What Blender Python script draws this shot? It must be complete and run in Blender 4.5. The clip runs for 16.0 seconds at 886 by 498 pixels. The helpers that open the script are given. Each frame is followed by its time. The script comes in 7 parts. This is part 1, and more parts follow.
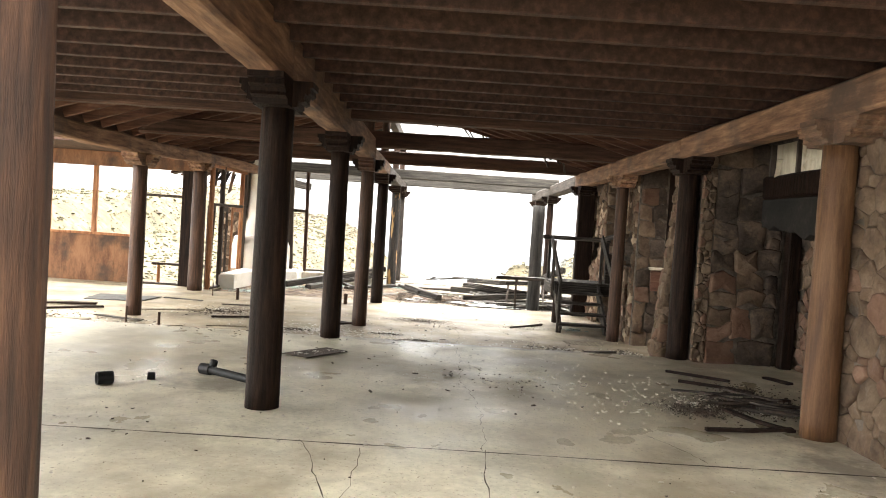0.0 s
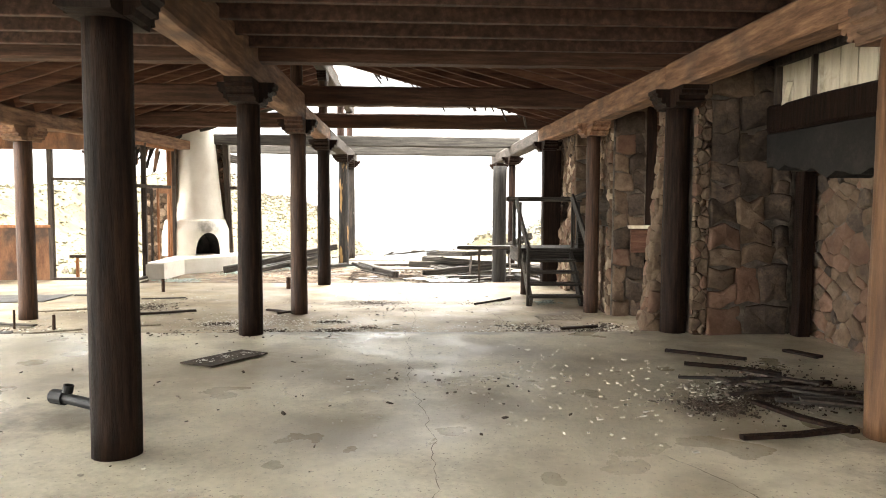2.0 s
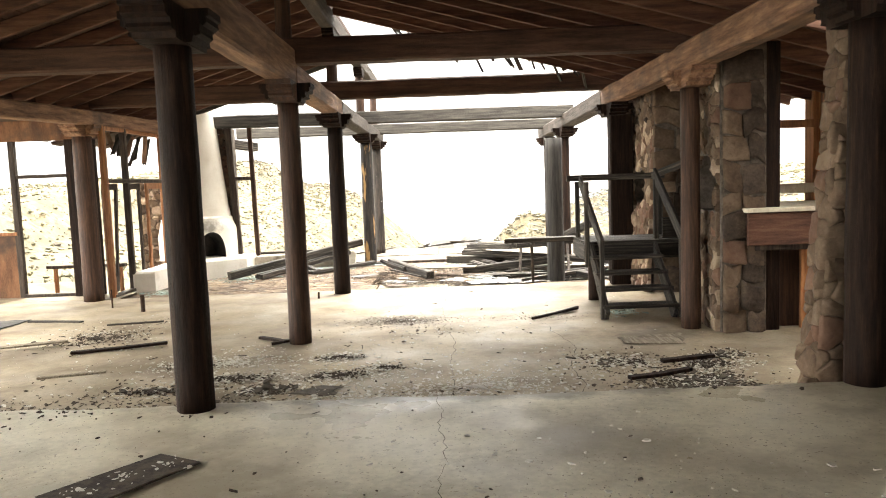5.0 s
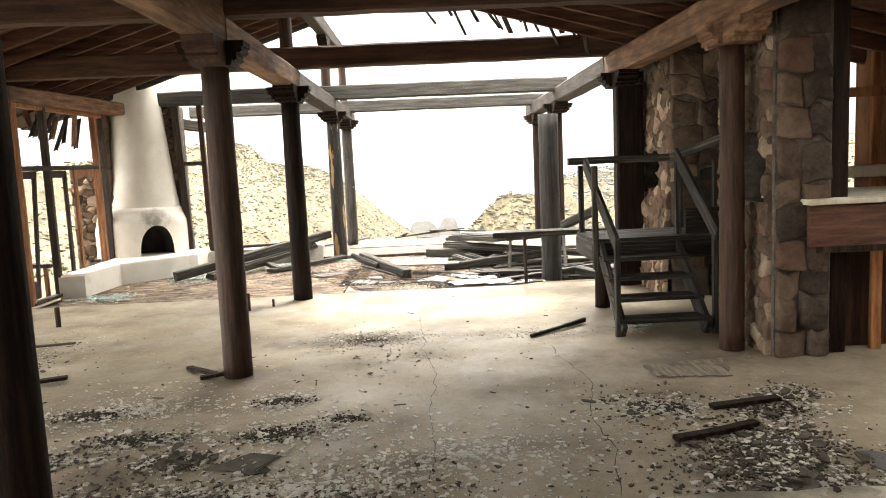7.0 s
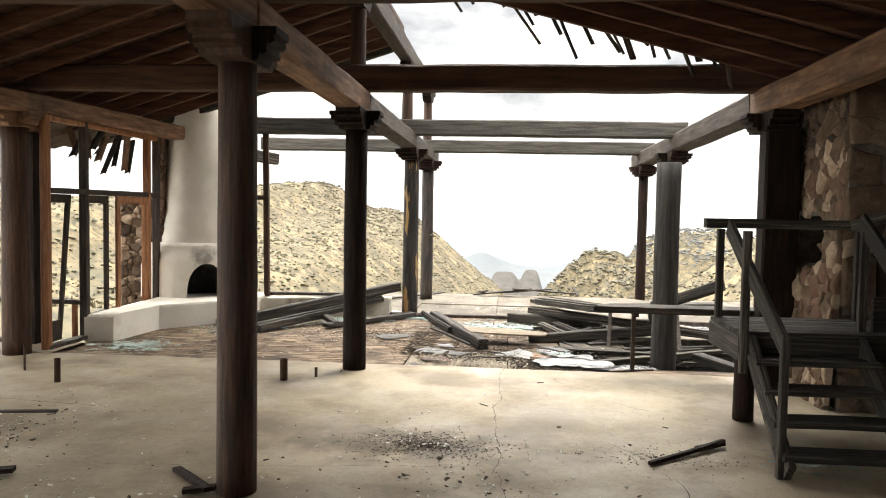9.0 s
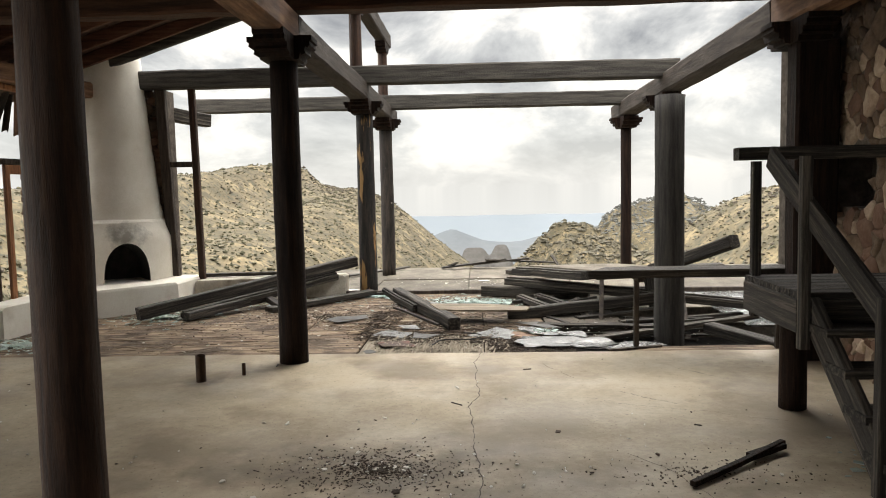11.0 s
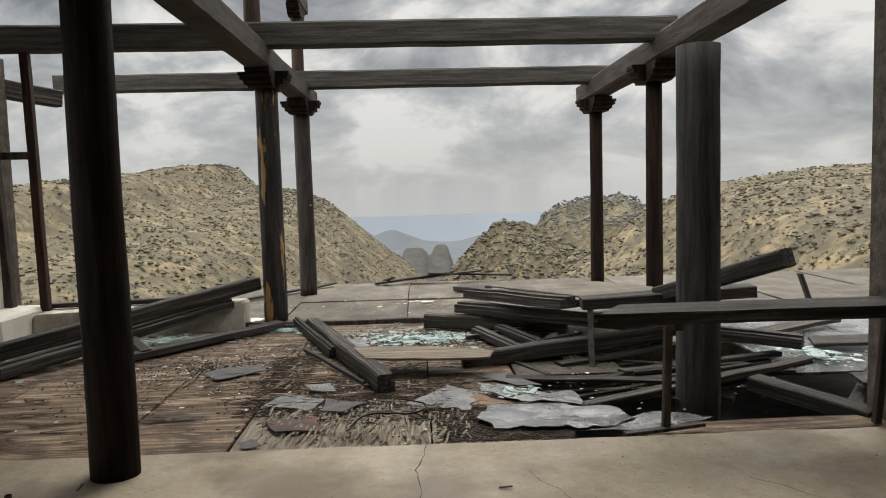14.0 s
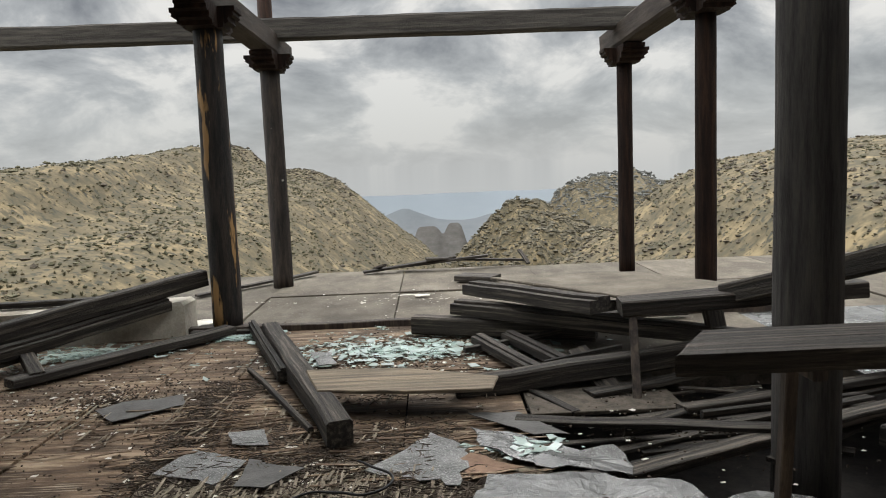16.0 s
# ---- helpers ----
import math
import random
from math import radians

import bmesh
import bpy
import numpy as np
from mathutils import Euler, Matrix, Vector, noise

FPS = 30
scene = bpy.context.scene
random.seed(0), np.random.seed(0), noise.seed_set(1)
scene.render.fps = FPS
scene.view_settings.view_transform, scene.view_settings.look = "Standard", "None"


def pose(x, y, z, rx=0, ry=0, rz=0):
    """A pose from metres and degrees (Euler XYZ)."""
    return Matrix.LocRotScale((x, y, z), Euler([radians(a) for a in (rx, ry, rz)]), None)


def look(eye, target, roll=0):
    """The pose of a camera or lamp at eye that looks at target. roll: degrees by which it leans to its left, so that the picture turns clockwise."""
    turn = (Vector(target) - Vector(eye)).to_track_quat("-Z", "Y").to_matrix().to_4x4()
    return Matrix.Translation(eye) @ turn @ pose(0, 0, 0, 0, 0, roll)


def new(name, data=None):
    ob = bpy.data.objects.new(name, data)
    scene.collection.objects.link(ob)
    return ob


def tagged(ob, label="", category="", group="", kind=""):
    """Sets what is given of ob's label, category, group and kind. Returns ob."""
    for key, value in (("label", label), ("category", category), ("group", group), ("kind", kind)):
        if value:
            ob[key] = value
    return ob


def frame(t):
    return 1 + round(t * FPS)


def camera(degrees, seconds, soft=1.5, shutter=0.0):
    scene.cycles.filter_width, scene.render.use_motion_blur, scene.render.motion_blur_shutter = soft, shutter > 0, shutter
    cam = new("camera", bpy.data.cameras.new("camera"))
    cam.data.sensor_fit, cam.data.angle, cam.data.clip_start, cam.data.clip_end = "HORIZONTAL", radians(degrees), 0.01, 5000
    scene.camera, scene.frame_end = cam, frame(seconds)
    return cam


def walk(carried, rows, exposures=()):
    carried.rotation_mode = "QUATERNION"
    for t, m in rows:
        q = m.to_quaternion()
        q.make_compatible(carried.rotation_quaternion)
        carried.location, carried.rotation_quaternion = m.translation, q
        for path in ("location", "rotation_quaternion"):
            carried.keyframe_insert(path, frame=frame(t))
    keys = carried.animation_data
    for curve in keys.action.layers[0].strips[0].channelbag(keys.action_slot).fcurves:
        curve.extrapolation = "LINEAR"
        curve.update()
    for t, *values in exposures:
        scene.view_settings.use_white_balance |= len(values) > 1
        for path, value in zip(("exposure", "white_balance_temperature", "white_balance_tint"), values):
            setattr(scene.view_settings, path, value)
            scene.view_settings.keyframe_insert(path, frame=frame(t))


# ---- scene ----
cam = camera(61.0, 16.0, soft=1.0)
PATH = [
    (0, (0.026, -0.735, 1.864), (0.035, 1.264, 1.795), 3.7),
    (0.5, (0.065, -0.315, 1.742), (0.097, 1.681, 1.616), 2.2),
    (1, (0.126, 0.137, 1.727), (0.211, 2.129, 1.57), 0.7),
    (1.5, (0.187, 0.572, 1.706), (0.315, 2.563, 1.565), 0.1),
    (2, (0.276, 1.01, 1.744), (0.379, 3.003, 1.607), 0.3),
    (2.5, (0.372, 1.475, 1.729), (0.427, 3.47, 1.603), 0.6),
    (3, (0.433, 1.954, 1.725), (0.485, 3.949, 1.59), -0.2),
    (3.5, (0.433, 2.409, 1.749), (0.463, 4.402, 1.584), -0.8),
    (4, (0.379, 2.932, 1.774), (0.388, 4.926, 1.621), -1.3),
    (6.5, (0.405, 5.261, 1.77), (0.415, 7.246, 1.528), -3.1),
    (7, (0.428, 5.75, 1.812), (0.469, 7.735, 1.576), -2.6),
    (7.5, (0.429, 6.31, 1.823), (0.481, 8.301, 1.647), -0.7),
    (8, (0.368, 6.815, 1.804), (0.333, 8.812, 1.702), 1.1),
    (8.5, (0.377, 7.282, 1.804), (0.244, 9.275, 1.721), 0.8),
    (9, (0.386, 7.734, 1.795), (0.213, 9.724, 1.691), 1.0),
    (9.5, (0.434, 8.232, 1.796), (0.309, 10.224, 1.67), 1.4),
    (10.2, (0.42, 8.77, 1.775), (0.32, 10.761, 1.63), 0.4),
    (10.9, (0.37, 9.3, 1.545), (0.275, 11.291, 1.385), -1.0),
    (12, (0.294, 10.135, 1.497), (0.234, 12.127, 1.318), -2.6),
    (12.5, (0.289, 10.63, 1.491), (0.255, 12.622, 1.321), -2.5),
    (13, (0.342, 11.115, 1.484), (0.343, 13.108, 1.321), -2.2),
    (13.5, (0.32, 11.534, 1.478), (0.364, 13.527, 1.316), -1.9),
    (14, (0.356, 11.976, 1.499), (0.422, 13.968, 1.333), -1.6),
    (14.5, (0.439, 12.429, 1.476), (0.498, 14.42, 1.291), -1.2),
    (15, (0.483, 12.937, 1.378), (0.513, 14.926, 1.172), -1.3),
    (15.5, (0.51, 13.369, 1.375), (0.534, 15.356, 1.153), -1.7),
    (16, (0.598, 13.785, 1.385), (0.626, 15.772, 1.163), -2.35),
]
EXPOSURES = [(0.0, 2.55, 7000, 10), (1.0, 2.55, 7100, 10), (2.0, 2.78, 7150, 10), (4.0, 2.75, 7300, 10), (6.5, 2.36, 7200, 10), (8.0, 2.03, 7050, 10), (9.5, 1.38, 7050, 10), (12.0, 0.6, 6850, 10), (14.0, 0.16, 6700, 10), (16.0, 0.16, 6600, 9)]
walk(cam, [(t, look(eye, target, roll)) for t, eye, target, roll in PATH], EXPOSURES)
# ---------- world, sun ----------
SUN_FROM = (0.06, 0.62, 0.78)
world = bpy.data.worlds.new("world")
scene.world = world
world.use_nodes = True
wn, wl = world.node_tree.nodes, world.node_tree.links
wn.clear()
sky = wn.new("ShaderNodeTexSky")
sky.sky_type = 'NISHITA'
sky.sun_disc = False
sky.sun_elevation = radians(51)
sky.sun_rotation = radians(5)
way = wn.new("ShaderNodeTexCoord")
sep = wn.new("ShaderNodeSeparateXYZ")
wl.new(way.outputs["Generated"], sep.inputs[0])
lift = wn.new("ShaderNodeMath")
lift.operation = 'MAXIMUM'
lift.inputs[1].default_value = 0.0
wl.new(sep.outputs[2], lift.inputs[0])
lift2 = wn.new("ShaderNodeMath")
lift2.operation = 'ADD'
lift2.inputs[1].default_value = 0.42
wl.new(lift.outputs[0], lift2.inputs[0])
flat = wn.new("ShaderNodeCombineXYZ")
for i in (0, 1):
    dv = wn.new("ShaderNodeMath")
    dv.operation = 'DIVIDE'
    wl.new(sep.outputs[i], dv.inputs[0])
    wl.new(lift2.outputs[0], dv.inputs[1])
    wl.new(dv.outputs[0], flat.inputs[i])
cl = wn.new("ShaderNodeTexNoise")
cl.inputs["Scale"].default_value = 2.7
cl.inputs["Detail"].default_value = 9.0
cl.inputs["Roughness"].default_value = 0.58
cl.inputs["Distortion"].default_value = 0.35
wl.new(flat.outputs[0], cl.inputs["Vector"])
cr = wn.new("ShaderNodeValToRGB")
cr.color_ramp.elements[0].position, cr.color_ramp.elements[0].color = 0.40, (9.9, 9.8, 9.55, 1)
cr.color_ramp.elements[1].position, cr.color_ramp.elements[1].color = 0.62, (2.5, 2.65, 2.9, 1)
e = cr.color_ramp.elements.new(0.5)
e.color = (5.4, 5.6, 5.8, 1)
wl.new(cl.outputs[0], cr.inputs[0])
# haze towards the horizon
hz = wn.new("ShaderNodeMapRange")
hz.inputs["From Min"].default_value = -0.05
hz.inputs["From Max"].default_value = 0.16
hz.inputs["To Min"].default_value = 1.0
hz.inputs["To Max"].default_value = 0.0
wl.new(sep.outputs[2], hz.inputs["Value"])
hm = wn.new("ShaderNodeMix")
hm.data_type = 'RGBA'
wl.new(hz.outputs[0], hm.inputs[0])
wl.new(cr.outputs[0], hm.inputs[6])
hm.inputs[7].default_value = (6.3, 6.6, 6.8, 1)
sm = wn.new("ShaderNodeMix")
sm.data_type = 'RGBA'
sm.inputs[0].default_value = 0.93
wl.new(sky.outputs[0], sm.inputs[6])
wl.new(hm.outputs[2], sm.inputs[7])
# an overcast sky is brighter overhead and on the side of the hidden sun; west and south gains are added, out of view,
# to light the hall
sunward = wn.new("ShaderNodeVectorMath")
sunward.operation = 'DOT_PRODUCT'
sunward.inputs[1].default_value = Vector(SUN_FROM).normalized()
wl.new(way.outputs["Generated"], sunward.inputs[0])
glow = wn.new("ShaderNodeMapRange")
glow.interpolation_type = 'SMOOTHSTEP'
glow.inputs["From Min"].default_value, glow.inputs["From Max"].default_value = 0.86, 1.0
glow.inputs["To Min"].default_value, glow.inputs["To Max"].default_value = 0.74, 7.0
wl.new(sunward.outputs["Value"], glow.inputs["Value"])
high = wn.new("ShaderNodeMapRange")
high.interpolation_type = 'SMOOTHSTEP'
high.inputs["From Min"].default_value, high.inputs["From Max"].default_value = 0.34, 0.85
high.inputs["To Min"].default_value, high.inputs["To Max"].default_value = 0.0, 3.6
wl.new(sep.outputs[2], high.inputs["Value"])
gain = wn.new("ShaderNodeMath")
gain.operation = 'ADD'
wl.new(glow.outputs[0], gain.inputs[0])
wl.new(high.outputs[0], gain.inputs[1])
west = wn.new("ShaderNodeMapRange")
west.interpolation_type = 'SMOOTHSTEP'
west.inputs["From Min"].default_value, west.inputs["From Max"].default_value = -0.52, -1.0
west.inputs["To Min"].default_value, west.inputs["To Max"].default_value = 0.0, 4.0
wl.new(sep.outputs[0], west.inputs["Value"])
gain2 = wn.new("ShaderNodeMath")
gain2.operation = 'ADD'
wl.new(gain.outputs[0], gain2.inputs[0])
wl.new(west.outputs[0], gain2.inputs[1])
south = wn.new("ShaderNodeMapRange")
south.interpolation_type = 'SMOOTHSTEP'
south.inputs["From Min"].default_value, south.inputs["From Max"].default_value = -0.3, -1.0
south.inputs["To Min"].default_value, south.inputs["To Max"].default_value = 0.0, 0.8
wl.new(sep.outputs[1], south.inputs["Value"])
gain3 = wn.new("ShaderNodeMath")
gain3.operation = 'ADD'
wl.new(gain2.outputs[0], gain3.inputs[0])
wl.new(south.outputs[0], gain3.inputs[1])
lit = wn.new("ShaderNodeVectorMath")
lit.operation = 'SCALE'
wl.new(sm.outputs[2], lit.inputs[0])
wl.new(gain3.outputs[0], lit.inputs["Scale"])
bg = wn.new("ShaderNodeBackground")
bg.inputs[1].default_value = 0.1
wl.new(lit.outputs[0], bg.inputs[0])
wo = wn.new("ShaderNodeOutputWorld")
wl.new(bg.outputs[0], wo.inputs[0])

sun = new("sun", bpy.data.lights.new("sun", 'SUN'))
sun.data.energy = 0.7
sun.data.angle = radians(35)
sun.data.color = (1.0, 0.95, 0.86)
sun.matrix_world = look(Vector(SUN_FROM) * 100, (0, 0, 0))


# ---------- materials ----------
def mat(name, c1, c2, scale=6.0, stretch=(1, 1, 1), rough=0.8, bump=0.15, fine=40.0, c3=None, spec=0.3, metal=0.0, rand=0.0, coord="Object", stain=None, stain_scale=1.2, stain_at=(0.52, 0.66), rough_var=0.0, speck=None, speck_scale=55, speck_at=(0.64, 0.70), speck_stretch=None, stain_stretch=None, spots=(), spot_colour=(0.08, 0.06, 0.042)):
    """Procedural surface: two colours mixed by a coarse and a fine pattern, stains, relief."""
    m = bpy.data.materials.new(name)
    m.use_nodes = True
    n, l = m.node_tree.nodes, m.node_tree.links
    b = n["Principled BSDF"]
    b.inputs["Roughness"].default_value = rough
    b.inputs["Metallic"].default_value = metal
    b.inputs["Specular IOR Level"].default_value = spec
    tc = n.new("ShaderNodeTexCoord")
    mp = n.new("ShaderNodeMapping")
    mp.inputs["Scale"].default_value = stretch
    if coord == "Grain":
        ga = n.new("ShaderNodeAttribute")
        ga.attribute_name = "grain"
        l.new(ga.outputs["Vector"], mp.inputs[0])
    else:
        l.new(tc.outputs[coord], mp.inputs[0])
    vec = mp.outputs[0]
    oi = n.new("ShaderNodeObjectInfo")
    sh = n.new("ShaderNodeVectorMath")
    sh.operation = 'MULTIPLY_ADD'
    cx = n.new("ShaderNodeCombineXYZ")
    for i in range(3):
        l.new(oi.outputs["Random"], cx.inputs[i])
    l.new(cx.outputs[0], sh.inputs[0])
    sh.inputs[1].default_value = (37, 53, 71)
    l.new(vec, sh.inputs[2])
    vec = sh.outputs[0]
    a = n.new("ShaderNodeTexNoise")
    a.inputs["Scale"].default_value, a.inputs["Detail"].default_value, a.inputs["Roughness"].default_value = scale, 5, 0.6
    f = n.new("ShaderNodeTexNoise")
    f.inputs["Scale"].default_value, f.inputs["Detail"].default_value, f.inputs["Roughness"].default_value = fine, 6, 0.7
    l.new(vec, a.inputs["Vector"])
    l.new(vec, f.inputs["Vector"])
    add = n.new("ShaderNodeMath")
    add.operation = 'MULTIPLY_ADD'
    add.inputs[1].default_value = 0.45
    l.new(f.outputs[0], add.inputs[0])
    l.new(a.outputs[0], add.inputs[2])
    mr = n.new("ShaderNodeMapRange")
    mr.inputs["From Min"].default_value, mr.inputs["From Max"].default_value = 0.56, 0.88
    l.new(add.outputs[0], mr.inputs["Value"])
    r = n.new("ShaderNodeValToRGB")
    r.color_ramp.elements[0].color = (*c1, 1)
    r.color_ramp.elements[1].color = (*c2, 1)
    if c3:
        r.color_ramp.elements[1].position = 0.62
        x = r.color_ramp.elements.new(1.0)
        x.color = (*c3, 1)
    l.new(mr.outputs[0], r.inputs[0])
    col = r.outputs[0]
    if stain:
        s = n.new("ShaderNodeTexNoise")
        s.inputs["Scale"].default_value, s.inputs["Detail"].default_value, s.inputs["Roughness"].default_value = stain_scale, 6, 0.6
        if stain_stretch:
            ms = n.new("ShaderNodeMapping")
            ms.inputs["Scale"].default_value = stain_stretch
            l.new(tc.outputs[coord], ms.inputs[0])
            l.new(ms.outputs[0], s.inputs["Vector"])
        else:
            l.new(tc.outputs[coord], s.inputs["Vector"])
        sr = n.new("ShaderNodeMapRange")
        sr.inputs["From Min"].default_value, sr.inputs["From Max"].default_value = stain_at
        l.new(s.outputs[0], sr.inputs["Value"])
        mx = n.new("ShaderNodeMix")
        mx.data_type = 'RGBA'
        l.new(sr.outputs[0], mx.inputs[0])
        l.new(col, mx.inputs[6])
        mx.inputs[7].default_value = (*stain, 1)
        col = mx.outputs[2]
    if spots:
        # dirt trodden into the floor at certain places, broken up by noise
        total = None
        for (sx, sy, rx, ry, *up) in spots:
            sz, rz = up or (0, 1e9)
            ma = n.new("ShaderNodeMapping")
            ma.inputs["Location"].default_value = (-sx / rx, -sy / ry, -sz / rz)
            ma.inputs["Scale"].default_value = (1 / rx, 1 / ry, 1 / rz)
            l.new(tc.outputs[coord], ma.inputs[0])
            ln = n.new("ShaderNodeVectorMath")
            ln.operation = 'LENGTH'
            l.new(ma.outputs[0], ln.inputs[0])
            fo = n.new("ShaderNodeMapRange")
            fo.inputs["From Min"].default_value, fo.inputs["From Max"].default_value = 1.1, 0.0
            l.new(ln.outputs["Value"], fo.inputs["Value"])
            if total is None:
                total = fo.outputs[0]
            else:
                mxm = n.new("ShaderNodeMath")
                mxm.operation = 'MAXIMUM'
                l.new(total, mxm.inputs[0])
                l.new(fo.outputs[0], mxm.inputs[1])
                total = mxm.outputs[0]
        dn = n.new("ShaderNodeTexNoise")
        dn.inputs["Scale"].default_value, dn.inputs["Detail"].default_value, dn.inputs["Roughness"].default_value = 3.2, 8, 0.7
        l.new(tc.outputs[coord], dn.inputs["Vector"])
        mu = n.new("ShaderNodeMath")
        mu.operation = 'MULTIPLY_ADD'
        mu.inputs[1].default_value = 0.45
        l.new(total, mu.inputs[0])
        l.new(dn.outputs[0], mu.inputs[2])
        dr = n.new("ShaderNodeMapRange")
        dr.inputs["From Min"].default_value, dr.inputs["From Max"].default_value = 0.6, 0.86
        dr.inputs["To Max"].default_value = 0.68
        l.new(mu.outputs[0], dr.inputs["Value"])
        md = n.new("ShaderNodeMix")
        md.data_type = 'RGBA'
        l.new(dr.outputs[0], md.inputs[0])
        l.new(col, md.inputs[6])
        md.inputs[7].default_value = (*spot_colour, 1)
        col = md.outputs[2]
    if speck:
        k = n.new("ShaderNodeTexNoise")
        k.inputs["Scale"].default_value, k.inputs["Detail"].default_value = speck_scale, 3
        if speck_stretch:
            mq = n.new("ShaderNodeMapping")
            mq.inputs["Scale"].default_value = speck_stretch
            l.new(tc.outputs[coord], mq.inputs[0])
            l.new(mq.outputs[0], k.inputs["Vector"])
        elif coord != "Grain":
            l.new(tc.outputs[coord], k.inputs["Vector"])
        kr = n.new("ShaderNodeMapRange")
        kr.inputs["From Min"].default_value, kr.inputs["From Max"].default_value = speck_at
        l.new(k.outputs[0], kr.inputs["Value"])
        mk = n.new("ShaderNodeMix")
        mk.data_type = 'RGBA'
        l.new(kr.outputs[0], mk.inputs[0])
        l.new(col, mk.inputs[6])
        mk.inputs[7].default_value = (*speck, 1)
        col = mk.outputs[2]
    if rough_var:
        rv = n.new("ShaderNodeTexNoise")
        rv.inputs["Scale"].default_value, rv.inputs["Detail"].default_value = 1.7, 6
        l.new(tc.outputs[coord], rv.inputs["Vector"])
        rm = n.new("ShaderNodeMapRange")
        rm.inputs["From Min"].default_value, rm.inputs["From Max"].default_value = 0.35, 0.65
        rm.inputs["To Min"].default_value, rm.inputs["To Max"].default_value = rough - rough_var, rough + rough_var
        l.new(rv.outputs[0], rm.inputs["Value"])
        l.new(rm.outputs[0], b.inputs["Roughness"])
    if rand:
        hs = n.new("ShaderNodeHueSaturation")
        mv = n.new("ShaderNodeMapRange")
        mv.inputs["To Min"].default_value, mv.inputs["To Max"].default_value = 1 - rand, 1 + rand
        l.new(oi.outputs["Random"], mv.inputs["Value"])
        l.new(mv.outputs[0], hs.inputs["Value"])
        l.new(col, hs.inputs["Color"])
        col = hs.outputs[0]
    l.new(col, b.inputs["Base Color"])
    if bump:
        bp = n.new("ShaderNodeBump")
        bp.inputs["Strength"].default_value = min(1.0, bump * 2)
        bp.inputs["Distance"].default_value = 0.012
        l.new(add.outputs[0], bp.inputs["Height"])
        l.new(bp.outputs[0], b.inputs["Normal"])
    return m


# dark logs; on brackets this near-black also holds their painted shade
M_LOG = mat("dark_shaded_log", (0.005031, 0.002829, 0.00209), (0.01538, 0.00825, 0.005644), 3, (9, 9, 0.7), 0.66, 0.4, 30, c3=(0.02655, 0.01414, 0.008781), rand=0.15, spec=0.1)
M_LOG_RED = mat("red_brown_log", (0.02032, 0.00975, 0.006096), (0.0508, 0.02356, 0.01341), 3, (9, 9, 0.7), 0.66, 0.4, 30, c3=(0.07718, 0.03739, 0.02032), rand=0.12, spec=0.3)
M_LOG_TAN = mat("honey_log", (0.06338, 0.02827, 0.0117), (0.117, 0.05606, 0.02535), 2.5, (8, 8, 0.6), 0.6, 0.3, 30, c3=(0.1511, 0.08041, 0.039), stain=(0.09, 0.045, 0.025), stain_scale=2.0, stain_at=(0.6, 0.7))
M_LOG_GREY = mat("weathered_grey_log", (0.0243, 0.0216, 0.02025), (0.0513, 0.04725, 0.0432), 3, (9, 9, 0.7), 0.85, 0.5, 30, c3=(0.0675, 0.0594, 0.0513))
M_LOG_BURNT = mat("flaking_black_log", (0.00768, 0.00704, 0.00704), (0.0224, 0.01792, 0.01536), 3, (7, 7, 0.9), 0.7, 0.5, 25, c3=(0.0384, 0.0288, 0.0224), stain=(0.34, 0.20, 0.08), stain_scale=1.6, stain_at=(0.57, 0.62), stain_stretch=(5, 5, 0.8))
M_LOG_WORN = mat("chipped_dark_log", (0.012, 0.0095, 0.0085), (0.032, 0.0245, 0.02), 3, (7, 7, 0.9), 0.75, 0.5, 25, c3=(0.055, 0.041, 0.031), speck=(0.3, 0.28, 0.24), speck_scale=9, speck_at=(0.74, 0.77))
M_BEAM = mat("brown_beam", (0.096, 0.048, 0.02688), (0.2112, 0.1152, 0.0672), 3, (6, 0.6, 6), 0.72, 0.35, 30, c3=(0.3072, 0.1824, 0.1104), stain=(0.072, 0.048, 0.036), stain_scale=1.3, stain_at=(0.5, 0.68))
M_BEAM_OLD = mat("dark_grey_brown_beam", (0.01721, 0.01224, 0.009562), (0.03825, 0.02869, 0.02218), 3, (6, 0.6, 6), 0.8, 0.45, 30, c3=(0.05738, 0.04514, 0.03595))
M_BEAM_X = mat("dark_tie_beam", (0.025, 0.011, 0.007), (0.06, 0.0275, 0.016), 3, (0.6, 6, 6), 0.72, 0.35, 30, c3=(0.085, 0.04, 0.025))
M_GREYBEAM = mat("weathered_grey_beam", (0.02986, 0.02627, 0.02269), (0.0627, 0.05673, 0.04905), 3, (0.6, 8, 8), 0.88, 0.5, 30, c3=(0.0866, 0.07761, 0.06569))
M_TIMBER = mat("weathered_timber", (0.01183, 0.009856, 0.008378), (0.03745, 0.03154, 0.02563), 3, (0.45, 13, 13), 0.8, 0.8, 30, c3=(0.1035, 0.08673, 0.06899), rand=0.35, coord="Grain")
M_TABLE = mat("dark_weathered_plank", (0.010, 0.008, 0.006), (0.035, 0.028, 0.022), 3, (0.45, 14, 12), 0.75, 0.8, 30, c3=(0.1, 0.082, 0.064), coord="Grain")
M_TIMBER_TAN = mat("fresh_split_timber", (0.085, 0.068, 0.048), (0.17, 0.135, 0.095), 3, (0.5, 10, 10), 0.8, 0.5, 30, c3=(0.26, 0.205, 0.14), coord="Grain")
M_ROOF = mat("dark_roof_boards", (0.0224, 0.0112, 0.008), (0.052, 0.0256, 0.0176), 3, (5, 0.6, 5), 0.75, 0.3, 30, c3=(0.08, 0.04, 0.0272))
